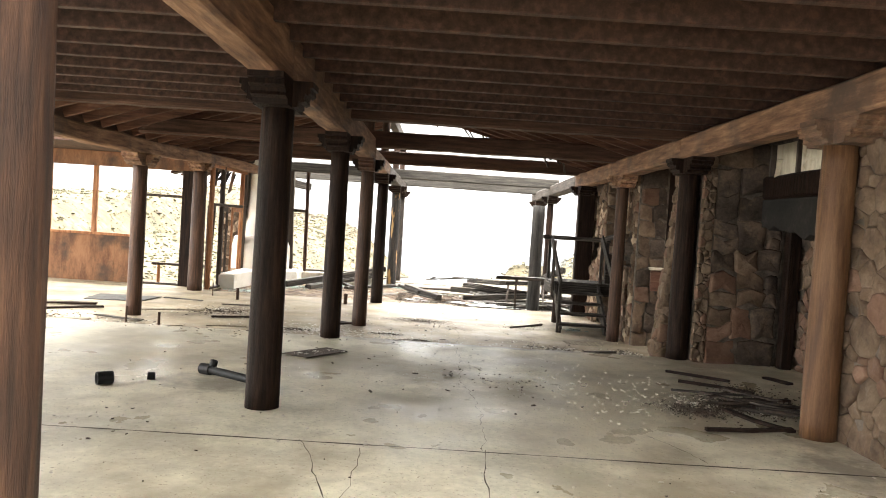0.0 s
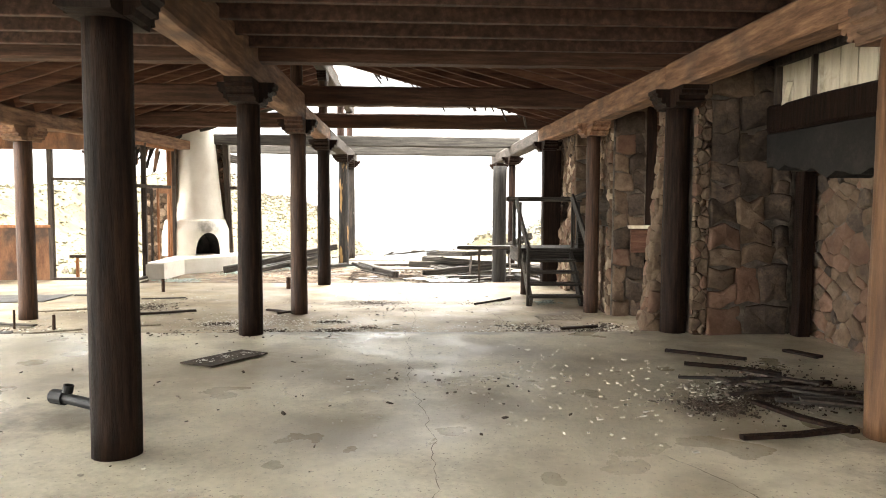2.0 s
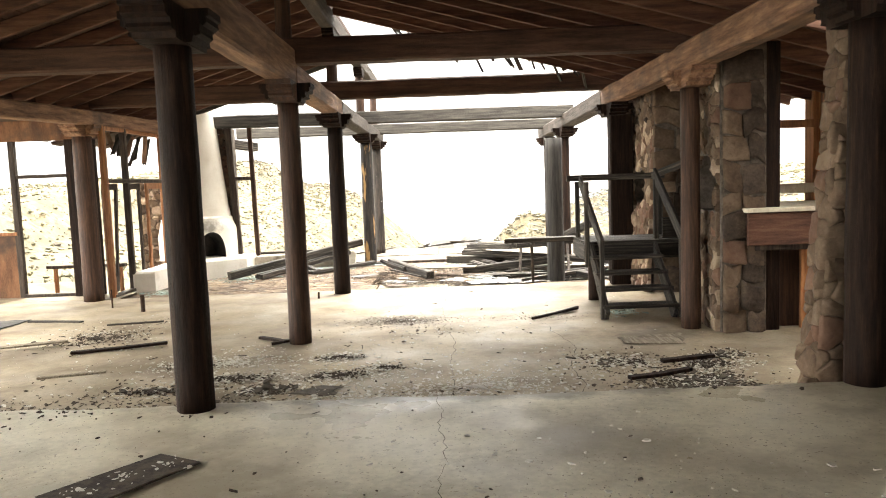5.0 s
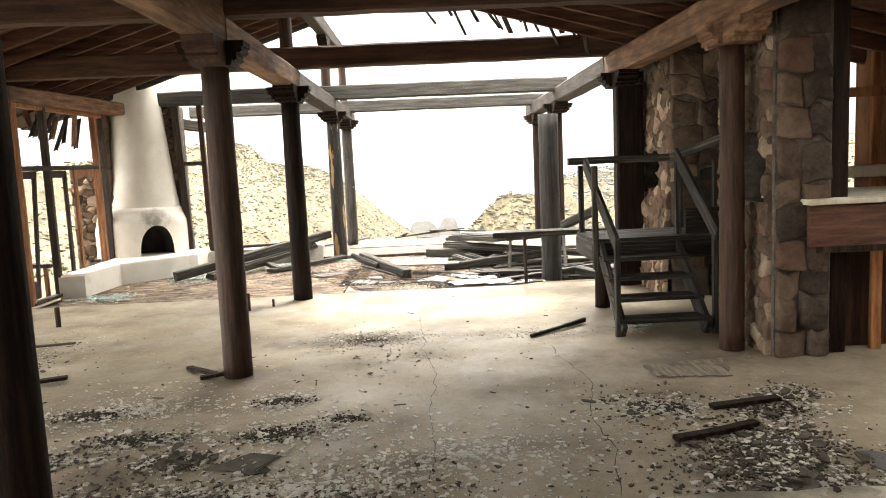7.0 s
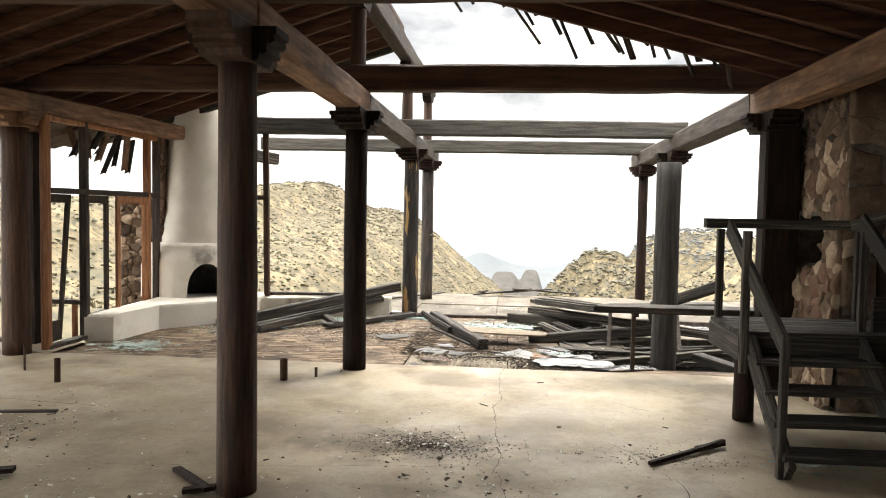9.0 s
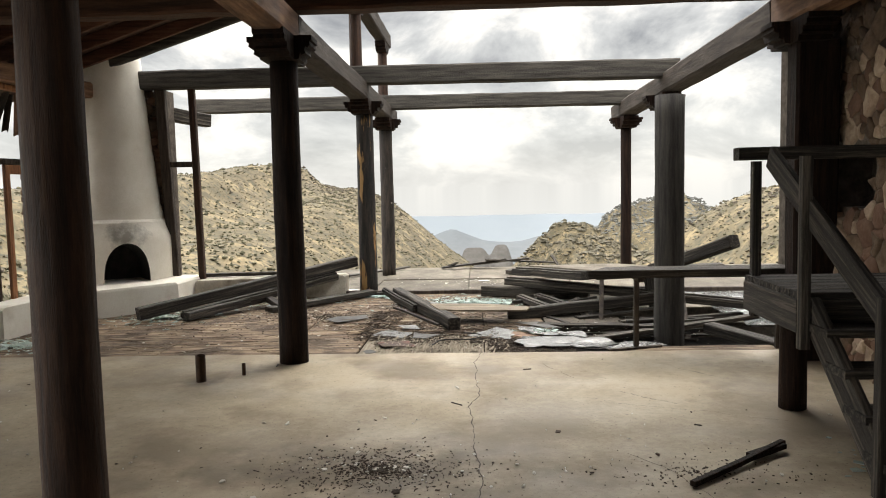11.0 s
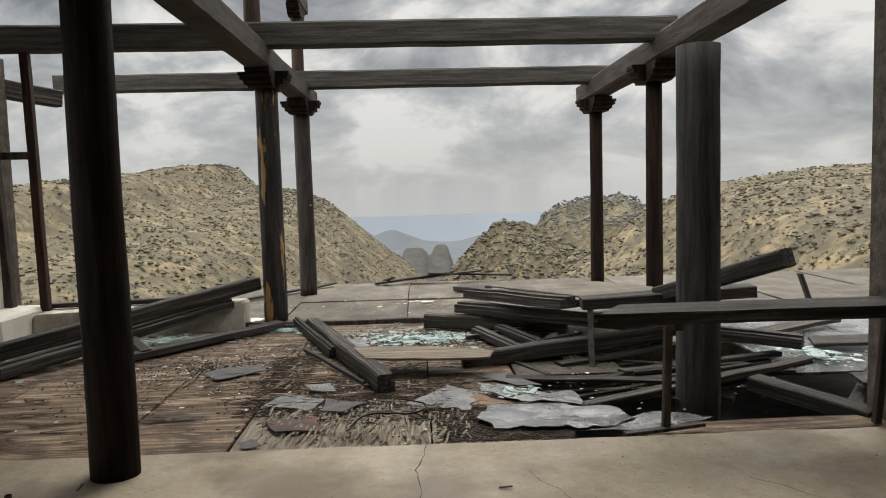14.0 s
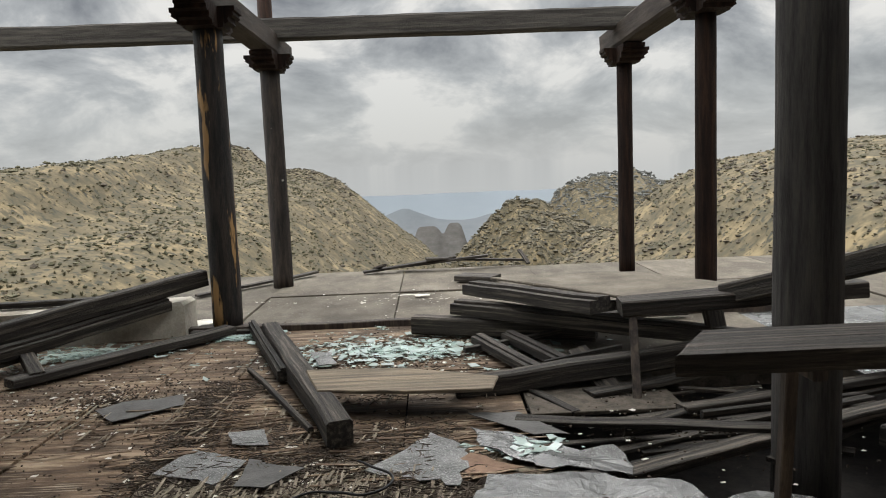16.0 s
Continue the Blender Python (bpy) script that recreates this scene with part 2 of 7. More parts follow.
M_RAFTER = mat("red_brown_rafter", (0.04725, 0.02025, 0.01282), (0.1013, 0.04455, 0.027), 3, (0.6, 6, 6), 0.72, 0.3, 30, c3=(0.135, 0.0675, 0.04388))
M_CONC = mat("dusty_concrete", (0.3893, 0.3549, 0.2636), (0.6068, 0.5553, 0.4251), 0.9, (1, 1, 1), 0.42, 0.18, 22, c3=(0.6869, 0.6297, 0.4843), stain=(0.3091, 0.2633, 0.183), stain_scale=0.9, stain_at=(0.47, 0.64), spec=0.8, rough_var=0.16, speck=(0.229, 0.189, 0.1291),
             spots=((3.0, 6.2, 0.9, 0.6), (2.45, 5.9, 0.5, 0.4), (-1.9, 5.8, 0.7, 0.5), (3.0, 4.4, 0.6, 0.8), (0.4, 8.8, 3.0, 0.2)))
M_CONC_LOW = mat("tan_concrete", (0.2113, 0.1691, 0.1141), (0.3011, 0.2483, 0.1743), 0.9, (1, 1, 1), 0.62, 0.16, 22, c3=(0.3592, 0.2958, 0.2113), stain=(0.1691, 0.131, 0.08773), stain_scale=1.0, stain_at=(0.48, 0.64), spec=0.25, rough_var=0.14, speck=(0.1268, 0.09718, 0.06455),
                 spots=((-0.2, 13.38, 1.05, 0.62), (-2.4, 9.2, 2.3, 0.8), (-0.8, 9.5, 1.4, 0.65), (2.4, 9.6, 1.1, 0.95), (0.7, 9.1, 1.5, 0.4), (-4.6, 10.2, 1.5, 1.2), (2.7, 12.0, 0.7, 0.5), (-1.9, 15.3, 0.25, 0.2), (-2.15, 11.33, 0.55, 0.22), (-0.75, 11.43, 0.4, 0.2), (-1.63, 10.74, 0.6, 0.24), (-0.65, 10.73, 0.5, 0.26), (2.09, 10.84, 0.3, 0.2), (2.74, 10.67, 0.5, 0.25)))
M_CRACK = mat("crack_dirt", (0.05, 0.04, 0.03), (0.09, 0.07, 0.055), 20, rough=0.95, bump=0)
M_SOIL = mat("dark_dirt", (0.042, 0.035, 0.0266), (0.098, 0.0805, 0.063), 14, rough=0.95, bump=0.5, fine=80)
M_STUCCO = mat("cream_stucco", (0.66, 0.61, 0.52), (0.78, 0.74, 0.66), 2.2, rough=0.9, bump=0.2, fine=45, stain=(0.52, 0.45, 0.36), stain_scale=1.6, stain_at=(0.58, 0.75))
M_STUCCO_FIRE = mat("smoked_cream_stucco", (0.66, 0.61, 0.52), (0.78, 0.74, 0.66), 2.2, rough=0.9, bump=0.2, fine=45, stain=(0.52, 0.45, 0.36), stain_scale=1.6, stain_at=(0.58, 0.75), spots=((-4.45, 19.45, 0.36, 0.36, 0.96, 0.26),), spot_colour=(0.07, 0.06, 0.05))
# darker copy of the stucco: dirt plus painted shade for the low wall
M_STUCCO_DIRT_SHADE = mat("dirty_shaded_cream_stucco", (0.34, 0.31, 0.255), (0.5, 0.46, 0.385), 2.6, rough=0.92, bump=0.3, fine=40, c3=(0.58, 0.54, 0.46), stain=(0.2, 0.17, 0.13), stain_scale=2.2, stain_at=(0.5, 0.68))
M_WETFELT = mat("rain_soaked_felt", (0.022, 0.022, 0.021), (0.06, 0.06, 0.057), 7, rough=0.3, bump=0.7, fine=26, c3=(0.15, 0.15, 0.145), rough_var=0.16, spec=0.6)
# soot of the firebox; the pit uses the same black as painted shade
M_SOOT_AND_SHADE = mat("soot", (0.012, 0.011, 0.010), (0.035, 0.03, 0.027), 6, rough=0.95, bump=0.3)
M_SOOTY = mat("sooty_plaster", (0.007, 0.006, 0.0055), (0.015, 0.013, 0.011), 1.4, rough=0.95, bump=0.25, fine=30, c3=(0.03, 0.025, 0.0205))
M_MORTAR = mat("dark_mortar", (0.056, 0.0448, 0.0364), (0.14, 0.1148, 0.0924), 9, rough=0.95, bump=0.5)
M_STONE = mat("field_stone", (0.06683, 0.04223, 0.02726), (0.1131, 0.07573, 0.04957), 4, rough=0.9, bump=0.6, fine=28, c3=(0.1491, 0.1056, 0.07103), rand=0.18)
# lighter copy of the field stone, with daylight put into the tan
M_STONE_TAN_LIT = mat("lit_tan_field_stone", (0.195, 0.1365, 0.0936), (0.299, 0.221, 0.156), 4, rough=0.9, bump=0.6, fine=28, c3=(0.39, 0.3055, 0.221), rand=0.2)
M_STONE_RED = mat("red_field_stone", (0.09892, 0.05194, 0.03318), (0.1367, 0.07896, 0.05278), 4, rough=0.9, bump=0.6, fine=28, c3=(0.1603, 0.09972, 0.06786), rand=0.2)
# real soot round the hearth; painted shade on the niche and far piers
M_STONE_SOOT_SHADE = mat("soot_and_shade_field_stone", (0.02657, 0.01932, 0.01501), (0.06643, 0.0471, 0.03444), 2.5, rough=0.92, bump=0.6, fine=28, c3=(0.113, 0.0785, 0.05556), rand=0.25)
M_PLY = mat("stained_plywood", (0.096, 0.04, 0.0192), (0.188, 0.088, 0.0416), 1.6, (3, 3, 0.8), 0.75, 0.15, 24, c3=(0.24, 0.12, 0.06), stain=(0.06, 0.036, 0.024), stain_scale=1.7, stain_at=(0.5, 0.68))
M_PLYFLOOR = mat("worn_plywood_floor", (0.04588, 0.02867, 0.0172), (0.1505, 0.1004, 0.06308), 2.0, (0.6, 7, 1), 0.7, 0.8, 34, c3=(0.3154, 0.2365, 0.1606), rand=0.25, stain=(0.05161, 0.03297, 0.02007), stain_scale=2.2, stain_at=(0.5, 0.62), spec=0.15, speck=(0.336, 0.28, 0.2072), speck_scale=1.0, speck_at=(0.58, 0.72), speck_stretch=(3, 60, 1))
M_TERR = mat("terrace_boards", (0.07, 0.058, 0.042), (0.115, 0.097, 0.073), 1.5, (2, 1, 1), 0.85, 0.5, 30, c3=(0.155, 0.134, 0.104), rand=0.2, stain=(0.055, 0.045, 0.033), stain_scale=1.0, stain_at=(0.52, 0.68), speck=(0.22, 0.2, 0.165))
M_FELT = mat("grey_roofing_felt", (0.05854, 0.05854, 0.0562), (0.09753, 0.09753, 0.09368), 5, rough=0.5, bump=0.5, fine=60, c3=(0.1406, 0.1406, 0.135), rand=0.2, stain=(0.04684, 0.04528, 0.04137), stain_scale=7, stain_at=(0.55, 0.66), rough_var=0.16, speck=(0.336, 0.336, 0.3248), speck_scale=130, speck_at=(0.54, 0.68))
M_WET = mat("wet_grey_roofing_felt", (0.0765, 0.0765, 0.0731), (0.1275, 0.1275, 0.1215), 3, rough=0.24, bump=0.25, fine=30, c3=(0.17, 0.17, 0.1615), rand=0.15, stain=(0.0425, 0.03995, 0.0357), stain_scale=2.5, stain_at=(0.54, 0.64), rough_var=0.14, spec=0.6)
M_WHITE = mat("white_flakes", (0.40, 0.37, 0.31), (0.62, 0.59, 0.52), 8, rough=0.7, bump=0.1)
M_DEBRIS = mat("brown_litter", (0.0275, 0.01925, 0.01375), (0.077, 0.05775, 0.04125), 10, rough=0.95, bump=0.3)
M_FRAME = mat("orange_brown_frame", (0.16, 0.06, 0.022), (0.30, 0.125, 0.05), 3, (8, 8, 0.7), 0.6, 0.25, 30, c3=(0.38, 0.18, 0.08))
M_FRAME_D = mat("dark_frame", (0.0195, 0.0143, 0.0117), (0.04875, 0.03575, 0.0273), 3, (8, 8, 0.7), 0.75, 0.3, 30, c3=(0.078, 0.0585, 0.0442))
M_BOARD = mat("pale_boarding", (0.45, 0.39, 0.29), (0.62, 0.56, 0.44), 2, (5, 5, 0.7), 0.8, 0.2, 30, stain=(0.25, 0.19, 0.12), stain_scale=2.5, stain_at=(0.56, 0.7))
M_BLACK = mat("black_plastic", (0.006, 0.006, 0.006), (0.013, 0.013, 0.013), 8, rough=0.55, bump=0.05, spec=0.2)
M_RUST = mat("rusty_iron", (0.027, 0.015, 0.0096), (0.066, 0.036, 0.021), 12, rough=0.85, bump=0.4, metal=0.2)
M_TILE = mat("clay_roof_tile", (0.12, 0.075, 0.05), (0.24, 0.15, 0.1), 6, rough=0.9, bump=0.3, rand=0.3)
M_HILL = mat("dry_grass_slope", (0.06634, 0.05671, 0.03317), (0.1305, 0.1027, 0.05778), 0.22, (1, 1, 1), 0.95, 0.5, 1.3, c3=(0.2087, 0.1605, 0.08774), stain=(0.07276, 0.06206, 0.03745), stain_scale=0.35, stain_at=(0.5, 0.6), speck=(0.04555, 0.04237, 0.02865), speck_scale=1.1, speck_at=(0.56, 0.64))
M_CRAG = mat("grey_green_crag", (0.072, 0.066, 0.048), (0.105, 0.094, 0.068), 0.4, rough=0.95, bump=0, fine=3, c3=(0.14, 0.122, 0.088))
# bluish haze of the distance is painted into this rock colour
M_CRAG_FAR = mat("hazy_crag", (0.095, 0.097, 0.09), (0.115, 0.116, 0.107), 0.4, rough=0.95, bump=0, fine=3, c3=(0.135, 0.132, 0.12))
M_ROCK = mat("hill_rock", (0.045, 0.0378, 0.0288), (0.081, 0.0675, 0.0504), 1.5, rough=0.95, bump=0.2, fine=12, c3=(0.1125, 0.0945, 0.0702))
M_VENEER = mat("splintered_pale_veneer", (0.1088, 0.08789, 0.06277), (0.2009, 0.1674, 0.1214), 3, (9, 0.7, 9), 0.85, 0.5, 30, c3=(0.2762, 0.2385, 0.18), stain=(0.108, 0.081, 0.0567), stain_scale=3.0, stain_at=(0.55, 0.66), speck=(0.3, 0.25, 0.185), speck_scale=1.0, speck_at=(0.58, 0.72), speck_stretch=(60, 4, 1))
M_FELT_DARK = mat("dark_roofing_felt", (0.045, 0.043, 0.04), (0.085, 0.08, 0.075), 6, rough=0.7, bump=0.3, fine=60)
M_FELT_RED = mat("red_brown_felt", (0.05, 0.033, 0.025), (0.085, 0.055, 0.042), 4, rough=0.8, bump=0.3, fine=60, stain=(0.13, 0.05, 0.035), stain_scale=2.5, stain_at=(0.5, 0.6))
M_SHRUB = mat("desert_shrub", (0.058, 0.056, 0.034), (0.09, 0.083, 0.05), 0.9, rough=0.95, bump=0, fine=6, c3=(0.125, 0.112, 0.07))
M_STRAW = mat("dry_straw_tuft", (0.08514, 0.07128, 0.04352), (0.1277, 0.1046, 0.06361), 0.9, rough=0.95, bump=0, fine=6, c3=(0.1625, 0.1346, 0.0837))
# aerial haze is painted into the next three colours
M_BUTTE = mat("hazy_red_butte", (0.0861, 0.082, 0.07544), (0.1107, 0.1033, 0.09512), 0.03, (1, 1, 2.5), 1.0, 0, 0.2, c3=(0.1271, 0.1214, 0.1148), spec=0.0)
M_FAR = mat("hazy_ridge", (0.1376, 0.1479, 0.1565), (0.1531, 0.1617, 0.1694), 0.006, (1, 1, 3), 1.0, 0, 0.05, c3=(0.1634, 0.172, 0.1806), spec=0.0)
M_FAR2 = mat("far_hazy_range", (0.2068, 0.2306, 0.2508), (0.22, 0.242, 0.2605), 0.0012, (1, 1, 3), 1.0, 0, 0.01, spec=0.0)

M_GLASS = bpy.data.materials.new("broken_glass")
M_GLASS.use_nodes = True
gb = M_GLASS.node_tree.nodes["Principled BSDF"]
gb.inputs["Base Color"].default_value = (0.72, 0.86, 0.80, 1)
gb.inputs["Roughness"].default_value = 0.08
gb.inputs["Transmission Weight"].default_value = 0.55
gb.inputs["IOR"].default_value = 1.5


# ---------- mesh helpers ----------
RNG = random.Random(7)


def finish(bm, name, material, smooth=False):
    me = bpy.data.meshes.new(name)
    bmesh.ops.recalc_face_normals(bm, faces=bm.faces)
    bm.to_mesh(me)
    bm.free()
    me.materials.append(material)
    if smooth:
        me.polygons.foreach_set("use_smooth", [True] * len(me.polygons))
    return me


def thing(name, bm, material, label, category, group="", kind="", smooth=False):
    ob = new(name, finish(bm, name, material, smooth))
    return tagged(ob, label, category, group, kind)


def holder(name, at, label, category, group="", kind=""):
    ob = new(name)
    ob.location = at
    ob.empty_display_size = 0.1
    bpy.context.view_layer.update()
    return tagged(ob, label, category, group, kind)


def part(name, bm, material, parent, label="", smooth=False):
    """Links a bmesh given in world places as one mesh object under parent."""
    ob = new(name, finish(bm, name, material, smooth))
    ob.parent = parent
    ob.matrix_parent_inverse = world_of(parent).inverted()
    if label:
        ob["label"] = label
    return ob


def world_of(ob):
    m = ob.matrix_basis.copy()
    if ob.parent:
        m = world_of(ob.parent) @ ob.matrix_parent_inverse @ m
    return m


def box(bm, x0, y0, z0, x1, y1, z1, bevel=0.0):
    """An axis-aligned block with softened edges."""
    r = bmesh.ops.create_cube(bm, size=1.0)
    vs = r["verts"]
    bmesh.ops.scale(bm, vec=(abs(x1 - x0), abs(y1 - y0), abs(z1 - z0)), verts=vs)
    bmesh.ops.translate(bm, vec=((x0 + x1) / 2, (y0 + y1) / 2, (z0 + z1) / 2), verts=vs)
    if bevel:
        es = list({e for v in vs for e in v.link_edges})
        bmesh.ops.bevel(bm, geom=es, offset=bevel, segments=1, affect='EDGES')
    return bm


def bar(p0, p1, w, h, wear=0.012, roll=0.0, segs=0, bm=None, seed=0, groove=False):
    """A sawn timber from p0 to p1, w wide and h high, with chamfered and worn edges."""
    bm = bm or bmesh.new()
    p0, p1 = Vector(p0), Vector(p1)
    d = p1 - p0
    L = d.length
    segs = segs or max(2, int(L / 0.35))
    c = min(w, h) * 0.1
    if groove:
        prof = [(-w / 2, -h / 2), (w / 2, -h / 2), (w / 2, h * 0.1), (w * 0.22, h * 0.1), (w * 0.22, h / 2), (-w * 0.22, h / 2), (-w * 0.22, h * 0.3), (-w / 2, h * 0.3)]
    else:
        prof = [(-w / 2 + c, -h / 2), (w / 2 - c, -h / 2), (w / 2, -h / 2 + c), (w / 2, h / 2 - c), (w / 2 - c, h / 2), (-w / 2 + c, h / 2), (-w / 2, h / 2 - c), (-w / 2, -h / 2 + c)]
    x = d.normalized()
    up = Vector((0, 0, 1)) if abs(x.z) < 0.95 else Vector((0, 1, 0))
    side = up.cross(x).normalized()
    up = x.cross(side)
    rot = Matrix.Rotation(radians(roll), 3, x)
    side, up = rot @ side, rot @ up
    grain = bm.verts.layers.float_vector.get("grain") or bm.verts.layers.float_vector.new("grain")
    rings = []
    for i in range(segs + 1):
        t = i / segs
        c0 = p0 + d * t
        ring = []
        for a, b in prof:
            v = c0 + side * a + up * b
            v += Vector(noise.noise_vector(v * 2.3 + Vector((seed * 3.1, seed, 0)))) * wear
            w1 = bm.verts.new(v)
            w1[grain] = (L * t, a, b)
            ring.append(w1)
        rings.append(ring)
    k = len(prof)
    for i in range(segs):
        for j in range(k):
            bm.faces.new((rings[i][j], rings[i][(j + 1) % k], rings[i + 1][(j + 1) % k], rings[i + 1][j]))
    bm.faces.new(rings[0])
    bm.faces.new(list(reversed(rings[-1])))
    return bm


def log(x, y, z0, z1, r0, r1, lean=(0, 0), sides=20, wear=0.012, seed=0, bm=None):
    """A peeled log post, slightly uneven, tapering from r0 at the foot to r1 at the head."""
    bm = bm or bmesh.new()
    n = 16
    rings = []
    for i in range(n + 1):
        t = i / n
        z = z0 + (z1 - z0) * t
        r = r0 + (r1 - r0) * t
        ring = []
        for j in range(sides):
            a = 2 * math.pi * j / sides
            q = Vector((math.cos(a) * 2.2 + seed * 5, math.sin(a) * 2.2, z * 1.1))
            rr = r * (1 + 0.05 * noise.noise(q) + 0.03 * noise.noise(q * Vector((3, 3, 0.5)).x))
            ring.append(bm.verts.new((x + lean[0] * t + math.cos(a) * rr, y + lean[1] * t + math.sin(a) * rr, z)))
        rings.append(ring)
    for i in range(n):
        for j in range(sides):
            bm.faces.new((rings[i][j], rings[i][(j + 1) % sides], rings[i + 1][(j + 1) % sides], rings[i + 1][j]))
    bm.faces.new(list(reversed(rings[0])))
    bm.faces.new(rings[-1])
    return bm


def corbel(cx, cy, z0, z1, length, width, along="y", bm=None):
    """A carved bracket with scalloped ends, lying along x or y under a beam."""
    bm = bm or bmesh.new()
    h = z1 - z0
    half = length / 2
    side = [(half, 0), (half, -h * 0.22), (half * 0.93, -h * 0.25), (half * 0.95, -h * 0.42), (half * 0.85, -h * 0.52), (half * 0.80, -h * 0.44), (half * 0.77, -h * 0.62), (half * 0.80, -h * 0.74), (half * 0.68, -h * 0.82), (half * 0.64, -h * 0.72), (half * 0.60, -h * 0.98), (half * 0.5, -h)]
    prof = side + [(-a, b) for a, b in reversed(side)]
    loops = []
    for s in (-width / 2, width / 2):
        ring = []
        for a, b in prof:
            p = (cx + s, cy + a, z1 + b) if along == "y" else (cx + a, cy + s, z1 + b)
            ring.append(bm.verts.new(p))
        loops.append(ring)
    k = len(prof)
    for j in range(k):
        bm.faces.new((loops[0][j], loops[0][(j + 1) % k], loops[1][(j + 1) % k], loops[1][j]))
    bm.faces.new(loops[0])
    bm.faces.new(list(reversed(loops[1])))
    return bm


def cells_of(w, h, size, rng, stretch=1.2):
    """Irregular convex cells of mixed size that fill a w x h panel, big ones about size across."""
    pts = []
    for rad, tries in ((0.5, 0.7), (0.36, 1.8), (0.24, 4), (0.16, 5)):
        r = size * rad
        for _ in range(int(tries * w * h / (size * size) * 3)):
            p = (rng.uniform(-0.03 * w, 1.03 * w), rng.uniform(-0.02 * h, 1.02 * h), r * rng.uniform(0.8, 1.15))
            if all(((p[0] - q[0]) / stretch) ** 2 + (p[1] - q[1]) ** 2 > (0.78 * (p[2] + q[2])) ** 2 for q in pts):
                pts.append(p)
    cells = []
    for i, p in enumerate(pts):
        poly = [(0, 0), (w, 0), (w, h), (0, h)]
        for j, q in enumerate(pts):
            if i == j or abs(p[0] - q[0]) + abs(p[1] - q[1]) > size * 4:
                continue
            ax, ay = (q[0] - p[0]) / stretch ** 2, q[1] - p[1]
            dd = (q[0] - p[0]) * ax + (q[1] - p[1]) * ay
            f = 0.5 + 0.8 * (p[2] ** 2 - q[2] ** 2) / (2 * dd)
            mx, my = p[0] + (q[0] - p[0]) * f, p[1] + (q[1] - p[1]) * f
            out = []
            for a in range(len(poly)):
                A, B = poly[a], poly[(a + 1) % len(poly)]
                da = (A[0] - mx) * ax + (A[1] - my) * ay
                db = (B[0] - mx) * ax + (B[1] - my) * ay
                if da <= 0:
                    out.append(A)
                if (da < 0 < db) or (db < 0 < da):
                    t = da / (da - db)
                    out.append((A[0] + (B[0] - A[0]) * t, A[1] + (B[1] - A[1]) * t))
            poly = out
            if len(poly) < 3:
                break
        if len(poly) >= 3:
            cells.append(poly)
    return cells


def courses_of(w, h, rng, tall=(0.26, 0.5), wide=(0.22, 0.5)):
    """Roughly squared blocks in uneven courses that fill a w x h panel."""
    cells = []
    y = 0.0
    while y < h - 0.08:
        t = min(rng.uniform(*tall), h - y)
        x = 0.0
        while x < w - 0.05:
            b = rng.uniform(*wide)
            if w - x - b < 0.12:
                b = w - x
            split = t > 0.36 and rng.random() < 0.45
            for y0, y1 in (((y, y + t * 0.45), (y + t * 0.45, y + t)) if split else ((y, y + t),)):
                j = [rng.uniform(-0.055, 0.055) for _ in range(8)]
                quad = [(x + j[0] * 0.4, y0 + j[1]), (x + b * 0.5, y0 + j[2] * 1.2), (x + b + j[0] * 0.4, y0 + j[3]), (x + b + j[4] * 0.5, y1 + j[3]), (x + b * 0.45, y1 + j[2] * 1.2), (x + j[4] * 0.5, y1 + j[1])]
                cells.append([(min(w, max(0.0, p)), q) for p, q in quad])
            x += b
        y += t
    return cells


